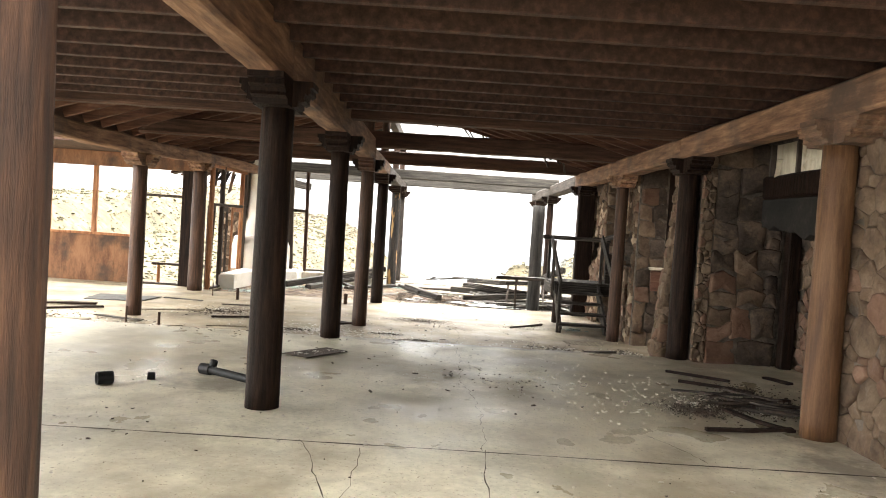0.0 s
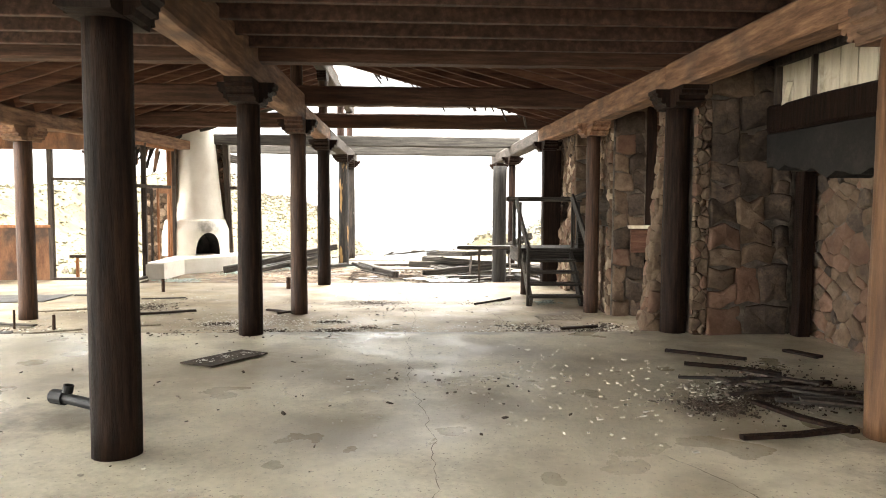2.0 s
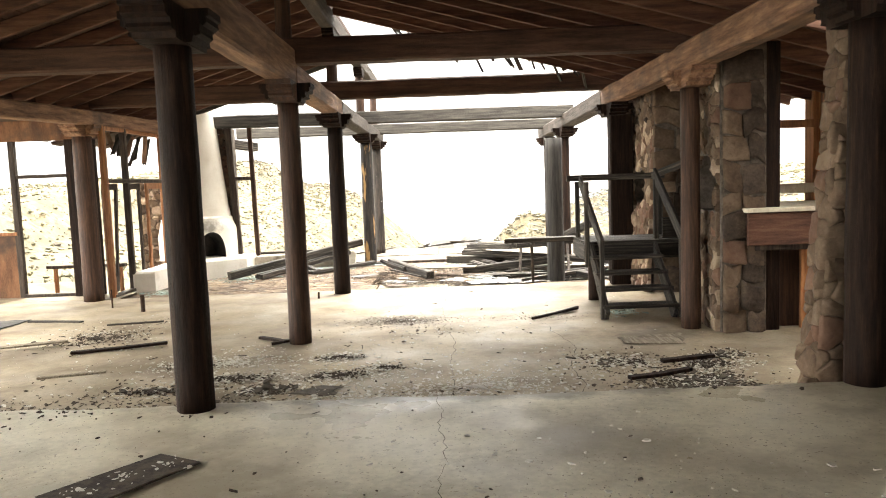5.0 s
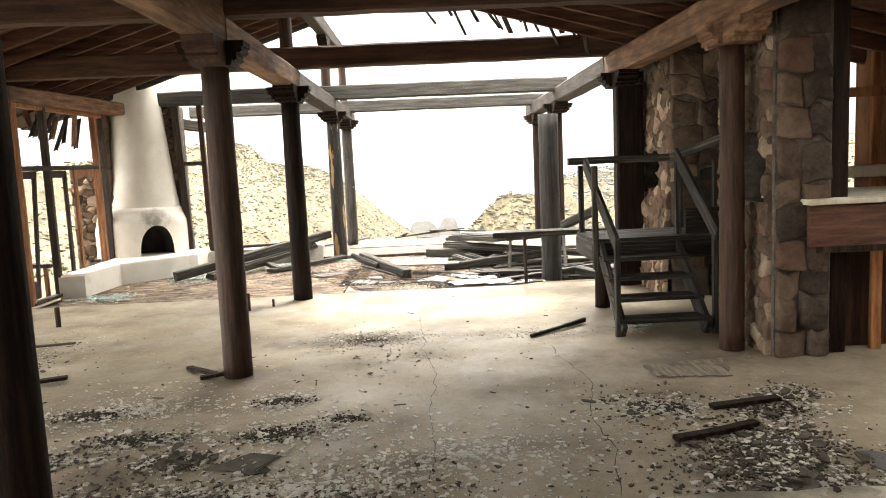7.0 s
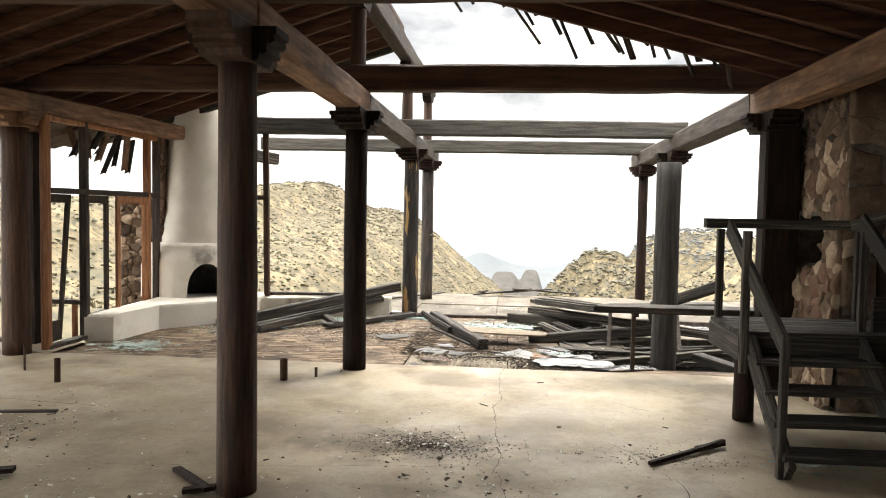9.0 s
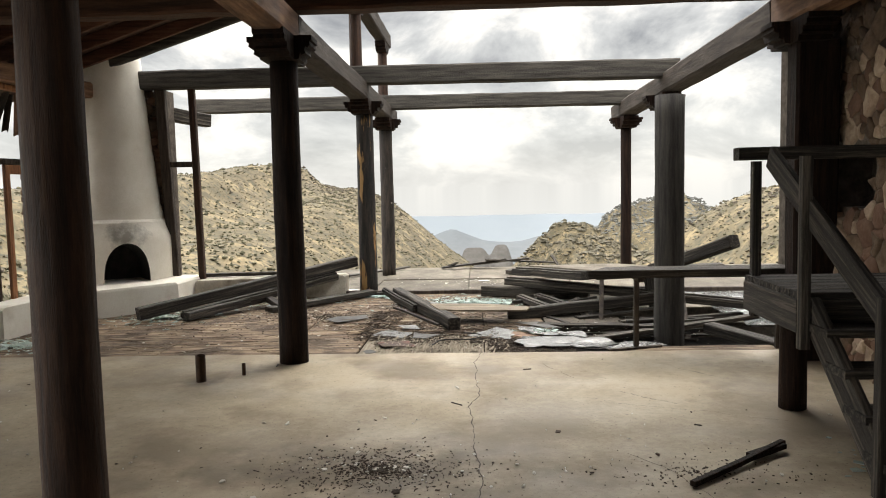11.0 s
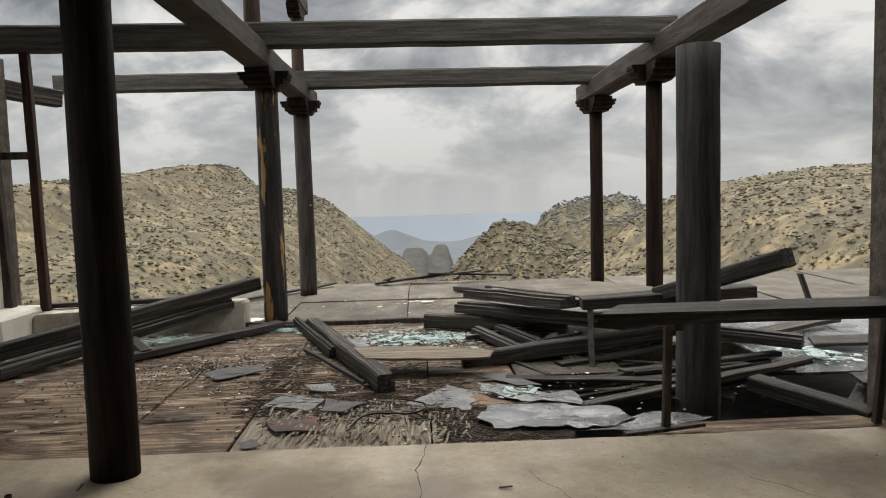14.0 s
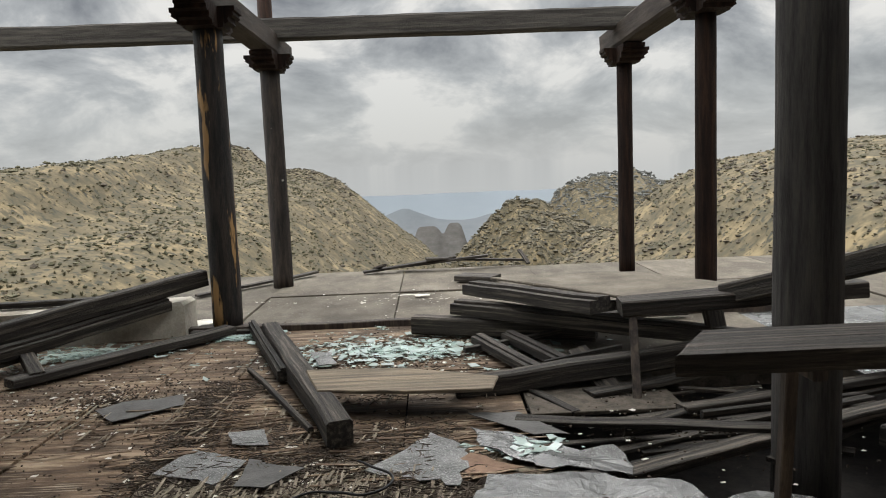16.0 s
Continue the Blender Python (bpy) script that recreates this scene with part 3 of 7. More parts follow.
def stone_face(parent, origin, u, v, w, h, size, seed, mats, proud=0.05, joint=0.003, skip=None, batter=None, stretch=1.2, pick=None, blocks=False):
    """Rubble masonry on a panel: every stone an object under parent, split-faced, its edge rounded back into the joint."""
    rng = random.Random(seed)
    origin, u, v = Vector(origin), Vector(u).normalized(), Vector(v).normalized()
    nrm = u.cross(v)
    for poly in courses_of(w, h, rng, (size * 0.55, size * 1.05), (size * 0.5, size * 1.1)) if blocks else cells_of(w, h, size, rng, stretch):
        cx = sum(p[0] for p in poly) / len(poly)
        cy = sum(p[1] for p in poly) / len(poly)
        if skip and skip(cx, cy):
            continue
        span = max(max(abs(p[0] - cx), abs(p[1] - cy)) for p in poly)
        if span < 0.025:
            continue
        depth = proud * rng.uniform(0.35, 0.9)
        tilt = (rng.uniform(-0.16, 0.16), rng.uniform(-0.16, 0.16))
        bm = bmesh.new()
        pts = []
        k = len(poly)
        for i in range(k):
            A, B = poly[i], poly[(i + 1) % k]
            L = math.hypot(A[0] - B[0], A[1] - B[1])
            if L < 0.012:
                continue
            n = max(2, min(7, int(L / 0.05)))
            c = min(0.14, 0.009 / L)
            for q in range(n):
                t = c + (1 - 2 * c) * q / (n - 1)
                x, y = A[0] + (B[0] - A[0]) * t, A[1] + (B[1] - A[1]) * t
                g = 0.012 * noise.noise(Vector((x * 13, y * 13, seed * 1.7))) + 0.003
                d = math.hypot(x - cx, y - cy) or 1
                pts.append((x + (x - cx) / d * g, y + (y - cy) / d * g))
        if len(pts) < 5:
            continue
        rings = []
        for inset, dep in ((joint * 0.3, -0.04), (joint * 0.6, depth * 0.35), (joint + 0.006, depth * 0.82), (joint + 0.02, depth), (span * 0.45, depth * 1.03), (span * 0.75, depth * 1.05)):
            ring = []
            for (px, py) in pts:
                dx, dy = px - cx, py - cy
                L = math.hypot(dx, dy) or 1
                f = max(0.12, 1 - inset / L)
                qx, qy = cx + dx * f, cy + dy * f
                wob = 0.034 * noise.noise(Vector((qx * 7 + seed, qy * 7, seed))) + 0.016 * noise.noise(Vector((qx * 19 + seed, qy * 19, seed))) + 0.007 * noise.noise(Vector((qx * 45, qy * 45, seed)))
                off = origin + (batter(qx, qy) if batter else Vector((0, 0, 0)))
                d2 = dep + (tilt[0] * dx * f + tilt[1] * dy * f + wob if dep > 0 else 0)
                ring.append(bm.verts.new(off + u * qx + v * qy + nrm * d2))
            rings.append(ring)
        m = len(pts)
        for i in range(5):
            for j in range(m):
                bm.faces.new((rings[i][j], rings[i][(j + 1) % m], rings[i + 1][(j + 1) % m], rings[i + 1][j]))
        mid = bm.verts.new(sum((q.co for q in rings[5]), Vector()) / m)
        for j in range(m):
            bm.faces.new((rings[5][j], rings[5][(j + 1) % m], mid))
        part("stone", bm, pick(cx, cy, rng) if pick else rng.choice(mats), parent, smooth=True)


def ribbon(pts, width, z, bm=None):
    """A thin uneven strip along pts on a floor."""
    bm = bm or bmesh.new()
    prev = None
    for i, (x, y) in enumerate(pts):
        a = pts[max(0, i - 1)]
        b = pts[min(len(pts) - 1, i + 1)]
        d = Vector((b[0] - a[0], b[1] - a[1], 0)).normalized()
        s = Vector((-d.y, d.x, 0)) * width * RNG.uniform(0.2, 0.75)
        pair = (bm.verts.new(Vector((x, y, z)) + s), bm.verts.new(Vector((x, y, z)) - s))
        if prev:
            bm.faces.new((prev[0], prev[1], pair[1], pair[0]))
        prev = pair
    return bm


def wander(x0, y0, x1, y1, n, amp, rng):
    out = []
    ox = oy = 0
    for i in range(n + 1):
        t = i / n
        ox += rng.uniform(-amp, amp)
        oy += rng.uniform(-amp, amp)
        out.append((x0 + (x1 - x0) * t + ox, y0 + (y1 - y0) * t + oy * 0.5))
    return out


def flake(bm, x, y, z, s, rng, flat=0.25, thick=0.006, sides=5):
    """One thin broken piece lying on the floor, slightly tilted."""
    a0 = rng.uniform(0, 6.28)
    asp = rng.uniform(0.35, 1.0)
    rot = rng.uniform(0, 3.14)
    tx, ty = rng.uniform(-flat, flat), rng.uniform(-flat, flat)
    top, bot = [], []
    for j in range(sides):
        a = a0 + 6.283 * (j + rng.uniform(-0.3, 0.3)) / sides
        r = s * rng.uniform(0.6, 1.0)
        px, py = math.cos(a) * r, math.sin(a) * r * asp
        qx, qy = px * math.cos(rot) - py * math.sin(rot), px * math.sin(rot) + py * math.cos(rot)
        zz = z + abs(tx) * s + abs(ty) * s + tx * qx + ty * qy
        top.append(bm.verts.new((x + qx, y + qy, zz + thick)))
        bot.append(bm.verts.new((x + qx, y + qy, zz)))
    bm.faces.new(top)
    for j in range(sides):
        k = (j + 1) % sides
        bm.faces.new((bot[j], bot[k], top[k], top[j]))


def sheet(pts, z, seed, thick=0.004, lift=0.012, fray=0.02):
    """A thin torn sheet with a frayed outline, slightly wavy."""
    rng = random.Random(seed)
    bm = bmesh.new()
    edge = []
    for i, a in enumerate(pts):
        b = pts[(i + 1) % len(pts)]
        n = max(2, int(math.hypot(a[0] - b[0], a[1] - b[1]) / 0.06))
        for k in range(n):
            t = k / n
            g = fray * (0.3 if k == 0 else 1.0)
            edge.append((a[0] + (b[0] - a[0]) * t + rng.uniform(-g, g), a[1] + (b[1] - a[1]) * t + rng.uniform(-g, g)))
    cx, cy = sum(p[0] for p in edge) / len(edge), sum(p[1] for p in edge) / len(edge)
    rings = []
    for f, dz in ((1.0, -thick), (1.0, 0), (0.66, 0), (0.33, 0)):
        ring = []
        for x, y in edge:
            qx, qy = cx + (x - cx) * f, cy + (y - cy) * f
            ring.append(bm.verts.new((qx, qy, z + thick + dz + lift * (0.5 + noise.noise(Vector((qx * 5, qy * 5, seed)))))))
        rings.append(ring)
    k = len(edge)
    for a, b in zip(rings, rings[1:]):
        for j in range(k):
            bm.faces.new((a[j], a[(j + 1) % k], b[(j + 1) % k], b[j]))
    bm.faces.new(rings[-1])
    return bm


# ---------- ground and distance ----------
UP = 0.336            # upper floor level
STEP = 8.83           # edge of the upper floor
EDGE = 16.28          # edge of the concrete


def smooth(a, b, x):
    t = min(1.0, max(0.0, (x - a) / (b - a)))
    return t * t * (3 - 2 * t)


def along(profile, u):
    """Height read off a polyline of (place, height)."""
    if u <= profile[0][0]:
        return profile[0][1]
    for (a, ha), (b, hb2) in zip(profile, profile[1:]):
        if u <= b:
            return ha + (hb2 - ha) * (u - a) / (b - a)
    return profile[-1][1]


# ridges: distance of the crest, its outline as slopes seen from the terrace, fall in front and behind, roughness
RIDGES = (
    (215, ((-1.3, 0.055), (-0.8, 0.03), (-0.6, 0.004), (-0.52, -0.012), (-0.445, -0.005), (-0.392, 0.007), (-0.347, 0.020), (-0.312, 0.032), (-0.282, 0.030), (-0.253, 0.037), (-0.236, 0.033), (-0.212, 0.011), (-0.186, 0.001), (-0.149, -0.002), (-0.118, -0.016), (-0.091, -0.038), (-0.07, -0.057), (-0.048, -0.075), (-0.019, -0.099), (0.007, -0.124), (0.05, -0.16), (0.12, -0.23), (0.3, -0.34)), 0.055, 0.3, 0.8),
    (300, ((-0.1, -0.26), (0.02, -0.135), (0.057, -0.098), (0.088, -0.066), (0.111, -0.048), (0.141, -0.057), (0.171, -0.066), (0.205, -0.08), (0.26, -0.1), (0.5, -0.14)), 0.4, 0.3, 3.0),
    (520, ((0.0, -0.2), (0.1, -0.11), (0.157, -0.058), (0.187, -0.029), (0.225, -0.018), (0.252, -0.016), (0.282, -0.019), (0.304, -0.03), (0.36, -0.05), (0.5, -0.06)), 0.35, 0.3, 4.0),
    (480, ((-1.3, 0.02), (-0.62, 0.010), (-0.561, 0.018), (-0.531, 0.026), (-0.48, 0.022), (-0.445, 0.0), (-0.40, -0.03), (-0.3, -0.1), (-0.1, -0.3)), 0.2, 0.3, 1.6),
    (120, ((0.02, -0.3), (0.09, -0.20), (0.147, -0.142), (0.178, -0.128), (0.224, -0.105), (0.27, -0.078), (0.3, -0.048), (0.331, -0.026), (0.391, -0.004), (0.444, 0.003), (0.558, 0.012), (0.64, 0.017), (1.0, 0.03), (2.0, 0.06)), 0.035, 0.3, 0.7),
)


def ground_at(x, y):
    out = max(-12 - x, x - 9, -6 - y, y - 24.2, 0.0)
    z = -0.55 - 0.21 * min(out, 70) - 0.15 * max(0.0, out - 70)
    dist = y - 13.9
    for D, prof, front, back, rough in RIDGES:
        if dist < 8:
            continue
        h = 1.5 + D * along(prof, (x - 0.5) / D)
        away = dist - D
        h -= front * -away if away < 0 else back * away
        grain = rough * (1.4 * noise.noise(Vector((x * 0.05, y * 0.03, D))) + 0.9 * noise.noise(Vector((x * 0.15, y * 0.1, D))) + 0.4 * noise.noise(Vector((x * 0.4, y * 0.3, D))))
        h += grain * smooth(20, 120, dist)
        cap = -0.55 - 0.07 * max(0.0, dist - 10)
        z = max(z, h if dist > 90 else h * smooth(8, 90, dist) + min(cap, h) * (1 - smooth(8, 90, dist)))
    return z - 70.0 * smooth(620, 900, dist)


def build_ground():
    xs = [-900, -700, -550, -420, -330, -270, -225, -190] + [-165 + 2.1 * i for i in range(160)] + [185, 215, 255, 310, 400, 520, 700, 900]
    ys = [-400, -200, -100, -50, -20, -8, 0, 8, 16, 20, 23, 25, 27, 30] + [33 + 2.5 * i for i in range(56)] + [173 + 4 * i for i in range(62)] + [430, 460, 500, 540, 590, 640, 700, 800, 950]
    verts = []
    for y in ys:
        for x in xs:
            z = ground_at(x, y)
            if -11.5 < x < 8.5 and -6.5 < y < 24.0:
                z = -1.1
            verts.append((x, y, z))
    n = len(xs)
    faces = [(j * n + i, j * n + i + 1, (j + 1) * n + i + 1, (j + 1) * n + i) for j in range(len(ys) - 1) for i in range(n - 1)]
    me = bpy.data.meshes.new("ground")
    me.from_pydata(verts, [], faces)
    me.materials.append(M_HILL)
    me.polygons.foreach_set("use_smooth", [True] * len(me.polygons))
    tagged(new("ground", me), "dry grassy desert hillsides around a deep valley", "ground", kind="structure")


build_ground()


def range_mesh(name, dist, half, base, top, rough, material, label, seed, steps=160, butte=None):
    """A far ridge as a folded band of slopes."""
    verts, faces = [], []
    rows = 7
    for i in range(steps + 1):
        x = -half + 2 * half * i / steps
        h = top + rough * noise.fractal(Vector((x / half * 5 + seed, seed, 0)), 0.9, 2.1, 5)
        if butte:
            h += butte(x)
        for r in range(rows):
            t = r / (rows - 1)
            z = base + (h - base) * t
            verts.append((x, dist - (1 - t) * dist * 0.12 + 0.006 * dist * noise.noise(Vector((x / half * 14, t * 3, seed))), z))
    for i in range(steps):
        for r in range(rows - 1):
            a = i * rows + r
            faces.append((a, a + rows, a + rows + 1, a + 1))
    me = bpy.data.meshes.new(name)
    me.from_pydata(verts, [], faces)
    me.materials.append(material)
    me.polygons.foreach_set("use_smooth", [True] * len(me.polygons))
    tagged(new(name, me), label, "mountains", kind="structure")


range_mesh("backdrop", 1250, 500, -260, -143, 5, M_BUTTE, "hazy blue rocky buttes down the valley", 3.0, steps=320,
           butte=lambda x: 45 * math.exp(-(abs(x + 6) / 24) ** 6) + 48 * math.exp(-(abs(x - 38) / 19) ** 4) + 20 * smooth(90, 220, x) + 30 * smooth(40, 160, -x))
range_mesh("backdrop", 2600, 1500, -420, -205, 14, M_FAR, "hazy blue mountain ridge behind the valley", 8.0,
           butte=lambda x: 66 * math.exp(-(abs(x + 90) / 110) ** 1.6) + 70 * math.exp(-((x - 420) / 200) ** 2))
range_mesh("backdrop", 4600, 4200, -700, -172, 10, M_FAR2, "distant range on the plain, haze put into its pale colour", 15.0)


def scatter_blobs(name, count, area, size, material, label, category, seed, keep=None, flatz=0.7, sink=0.15, power=0.8):
    """Many small uneven clumps as one mesh."""
    rng = random.Random(seed)
    base = [Vector((math.cos(q * 1.2566) * r, math.sin(q * 1.2566) * r, z)) for r, z in ((0.75, -0.55), (1.0, 0.15)) for q in range(5)] + [Vector((0.1, 0, 0.9))]
    tri = [(q, (q + 1) % 5, 5 + (q + 1) % 5, 5 + q) for q in range(5)] + [(5 + q, 5 + (q + 1) % 5, 10) for q in range(5)]
    verts, faces = [], []
    made = 0
    while made < count:
        x, y = rng.uniform(area[0], area[1]), area[2] + (area[3] - area[2]) * rng.random() ** power
        if -14 < x < 10 and y < 27:
            continue
        if abs(x - 0.5) > 0.75 * (y + 4):
            continue
        if keep and not keep(x, y, rng):
            continue
        made += 1
        s = size[0] + (size[1] - size[0]) * rng.random() ** 2.2
        z = ground_at(x, y)
        o = len(verts)
        a = rng.uniform(0, 6.28)
        ca, sa = math.cos(a) * rng.uniform(0.8, 1.5), math.sin(a)
        for v in base:
            k = s * rng.uniform(0.5, 1.3)
            verts.append((x + (v.x * ca - v.y * sa) * k, y + (v.x * sa + v.y * ca) * k, z + (v.z * flatz + flatz - sink) * k))
        faces += [[o + i for i in f] for f in tri]
    me = bpy.data.meshes.new(name)
    me.from_pydata(verts, [], faces)
    me.materials.append(material)
    tagged(new(name, me), label, category, kind="stuff")


def tufts(name, count, area, size, material, label, category, seed, blades=22):
    """Bushes of many thin upright blades, as one mesh."""
    rng = random.Random(seed)
    verts, faces = [], []
    made = 0
    while made < count:
        x, y = rng.uniform(area[0], area[1]), area[2] + (area[3] - area[2]) * rng.random() ** 1.3
        if (-14 < x < 10 and y < 26) or abs(x - 0.5) > 0.75 * (y + 4):
            continue
        made += 1
        s = rng.uniform(*size)
        z = ground_at(x, y) - 0.03
        for _ in range(blades):
            a, lean = rng.uniform(0, 6.283), rng.uniform(0.1, 1.0)
            h = s * rng.uniform(0.55, 1.0)
            d = Vector((math.cos(a) * lean, math.sin(a) * lean, 1.0 - 0.45 * lean)) * h
            p = Vector((x + math.cos(a) * s * 0.3 * lean, y + math.sin(a) * s * 0.3 * lean, z))
            w = Vector((-math.sin(a), math.cos(a), 0)) * s * 0.1
            o = len(verts)
            verts += [p - w * 0.5, p + w * 0.5, p + d * 0.6 + w, p + d, p + d * 0.6 - w]
            faces.append((o, o + 1, o + 2, o + 3, o + 4))
    me = bpy.data.meshes.new(name)
    me.from_pydata(verts, [], faces)
    me.materials.append(material)
    tagged(new(name, me), label, category, kind="stuff")


def patchy(x, y, rng):
    return noise.noise(Vector((x * 0.035, y * 0.035, 4))) + rng.uniform(-0.7, 0.7) > (0.1 if x > 12 else -0.2)


scatter_blobs("shrubs", 62000, (-190, 170, 45, 330), (0.10, 0.36), M_SHRUB, "low grey-green desert shrubs dotting the slopes", "shrubs", 5, patchy)
scatter_blobs("straw_tufts", 30000, (-190, 170, 30, 250), (0.07, 0.24), M_STRAW, "pale dry grass tufts between the shrubs", "grass", 15, lambda x, y, r: not patchy(x, y, r))
tufts("bushes", 1500, (-75, 75, 27, 80), (0.25, 0.6), M_SHRUB, "grey-green twiggy desert bushes below the terrace", "shrubs", 25)
tufts("grass", 2600, (-70, 70, 26, 75), (0.15, 0.35), M_STRAW, "dry straw-coloured grass below the terrace", "grass", 26, 14)
scatter_blobs("boulders", 4200, (-160, 170, 60, 420), (0.1, 0.5), M_ROCK, "brown boulders strewn over the slopes", "rocks", 6,
              lambda x, y, r: noise.noise(Vector((x * 0.11, y * 0.07, 9))) > 0.1, flatz=0.8, sink=0.5)
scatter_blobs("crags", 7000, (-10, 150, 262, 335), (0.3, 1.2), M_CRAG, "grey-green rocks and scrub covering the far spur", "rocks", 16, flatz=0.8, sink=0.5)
scatter_blobs("crags", 4000, (40, 200, 470, 545), (0.4, 1.3), M_CRAG_FAR, "rocks on the far hill crest, haze put into their colour", "rocks", 17, flatz=0.8, sink=0.8)
scatter_blobs("crags", 700, (-70, -20, 205, 230), (0.15, 0.55), M_ROCK, "brown rocks along the hill crest", "rocks", 18, flatz=0.8, sink=0.4)
scatter_blobs("crags", 1600, (6, 48, 70, 138), (0.1, 0.4), M_ROCK, "brown broken rocks at the foot of the hill", "rocks", 19, flatz=0.8, sink=0.4)

# ---------- floors ----------


def slab(name, x0, y0, x1, y1, z0, z1, material, label, rough_edge=0.0):
    """A floor slab whose far and near edges are slightly broken."""
    bm = bmesh.new()
    n = max(2, int((x1 - x0) / 0.15))
    rows = []
    for z in (z0, z1 - 0.02, z1):
        near, far = [], []
        for i in range(n + 1):
            x = x0 + (x1 - x0) * i / n
            k = rough_edge * noise.noise(Vector((x * 2.3, z1 * 7, 1))) + 0.4 * rough_edge * noise.noise(Vector((x * 9, z1, 1)))
            far.append(bm.verts.new((x, y1 + k - (0.015 if z == z1 else 0), z)))
            near.append(bm.verts.new((x, y0, z)))
        rows.append((near, far))
    for i in range(n):
        for a, b in ((0, 1), (1, 2)):
            bm.faces.new((rows[a][1][i], rows[a][1][i + 1], rows[b][1][i + 1], rows[b][1][i]))
            bm.faces.new((rows[a][0][i], rows[a][0][i + 1], rows[b][0][i + 1], rows[b][0][i]))
        bm.faces.new((rows[2][0][i], rows[2][0][i + 1], rows[2][1][i + 1], rows[2][1][i]))
    return thing(name, bm, material, label, "floor", kind="structure")


slab("floor_upper", -11.2, -4.2, 5.4, STEP, -0.3, UP, M_CONC, "cracked dusty grey concrete upper floor slab", 0.05)
slab("floor_lower", -11.2, STEP - 0.06, 5.4, EDGE, -0.3, 0.0, M_CONC_LOW, "dusty tan concrete lower floor slab strewn with litter", 0.03)
slab("floor_wing", -11.2, EDGE - 0.05, -5.05, 16.95, -0.3, 0.004, M_CONC_LOW, "dusty tan concrete floor strip by the windows", 0.0)

# ---------- walls that close the place ----------


def wall(name, boxes, material, label):
    bm = bmesh.new()
    for b in boxes:
        box(bm, *b, bevel=0.004)
    return thing(name, bm, material, label, "wall", kind="structure")


# unseen sides, added with wide openings so that daylight reaches the hall
for i in range(5):
    thing("porch_post", log(-11.2, -3.9 + i * 4.0, 0, 3.16, 0.11, 0.1, sides=12, seed=80 + i), M_LOG_RED, "plain log post, unseen, along a side left open for light", "post", "posts of the open side", smooth=True)
wall("wall_south", [(-11.4, -4.4, 0, -6.0, -4.2, 3.4), (3.0, -4.4, 0, 5.6, -4.2, 3.4), (-6.0, -4.4, 2.9, 3.0, -4.2, 3.4)], M_PLY, "plain brown boarded wall, unseen, with a wide opening to light the hall")

# ---------- main columns ----------
XC = -1.29


def capital(ob, x, y, ztop, material, w=0.26, both=True, h=0.19, cross=None):
    part("corbel", corbel(x, y, ztop - h, ztop, 0.95, w, "y"), material, ob, "carved scalloped bracket under the beam")
    if both:
        part("cross_corbel", corbel(x, y, ztop - h + 0.005, ztop - 0.004, 0.56, w * 0.96, "x"), cross or material, ob, "carved cross bracket, its shade put in where coloured near-black")


def column(x, y, z0, z1, r, material, label, cap=M_BEAM, r1=None, seed=0, lean=(0, 0), both=True, capw=0.26, caph=0.19, cross=None):
    ob = holder("column", (x, y, z0), label, "column", "wooden columns of the hall")
    part("post", log(x, y, z0, z1 - caph + 0.005, r, r1 or r * 0.93, seed=seed, lean=lean), material, ob, smooth=True)
    capital(ob, x + lean[0], y + lean[1], z1, cap, capw, both, caph, cross)
    return ob


BB, BT = 2.86, 3.14     # side beams: underside, top
MB, MT = 2.87, 3.27     # main beam: underside, top
column(XC, 1.5, UP, MB, 0.145, M_LOG_RED, "red-brown peeled log column on the concrete", seed=1, caph=0.21, cap=M_LOG_RED)
# near-black bracket colours stand for the shade under the beam
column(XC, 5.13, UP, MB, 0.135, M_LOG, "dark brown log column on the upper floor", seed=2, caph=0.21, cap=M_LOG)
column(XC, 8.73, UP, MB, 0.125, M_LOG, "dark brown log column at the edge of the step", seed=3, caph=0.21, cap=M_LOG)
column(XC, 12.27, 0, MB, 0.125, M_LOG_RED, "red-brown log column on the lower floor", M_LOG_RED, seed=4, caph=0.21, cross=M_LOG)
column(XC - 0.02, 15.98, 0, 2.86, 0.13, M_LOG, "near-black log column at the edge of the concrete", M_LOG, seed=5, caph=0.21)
burnt = column(XC, 20.57, -0.04, 2.82, 0.135, M_LOG_BURNT, "black log column with flaking strips of bare yellow wood", M_LOG, seed=6)
part("base_board", bar((XC - 0.28, 20.52, -0.012), (XC + 0.26, 20.5, -0.012), 0.34, 0.03, 0.006, seed=9), M_TIMBER, burnt, "weathered board at the foot of the column")
column(XC, 23.17, -0.06, 2.79, 0.125, M_LOG_WORN, "weathered dark log column on the terrace", M_LOG, seed=7)

column(-5.02, 11.82, 0, 2.68, 0.125, M_LOG_RED, "red-brown log column in the side bay", seed=8)
column(-5.42, 16.15, 0, 2.86, 0.16, M_LOG_RED, "stout red-brown log column beside the doors", seed=9)

column(3.15, 5.25, UP, BB, 0.14, M_LOG_TAN, "honey-coloured log column beside the stone wall", seed=10)
column(3.12, 8.78, UP, BB, 0.135, M_LOG, "dark weathered log column before a stone pier", M_LOG, seed=11)
column(3.13, 12.32, 0, BB, 0.108, M_LOG_RED, "reddish log column before a stone pier", seed=12)
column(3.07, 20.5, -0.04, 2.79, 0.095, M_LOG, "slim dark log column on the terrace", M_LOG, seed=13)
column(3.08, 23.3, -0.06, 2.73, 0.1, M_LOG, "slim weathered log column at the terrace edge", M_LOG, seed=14)

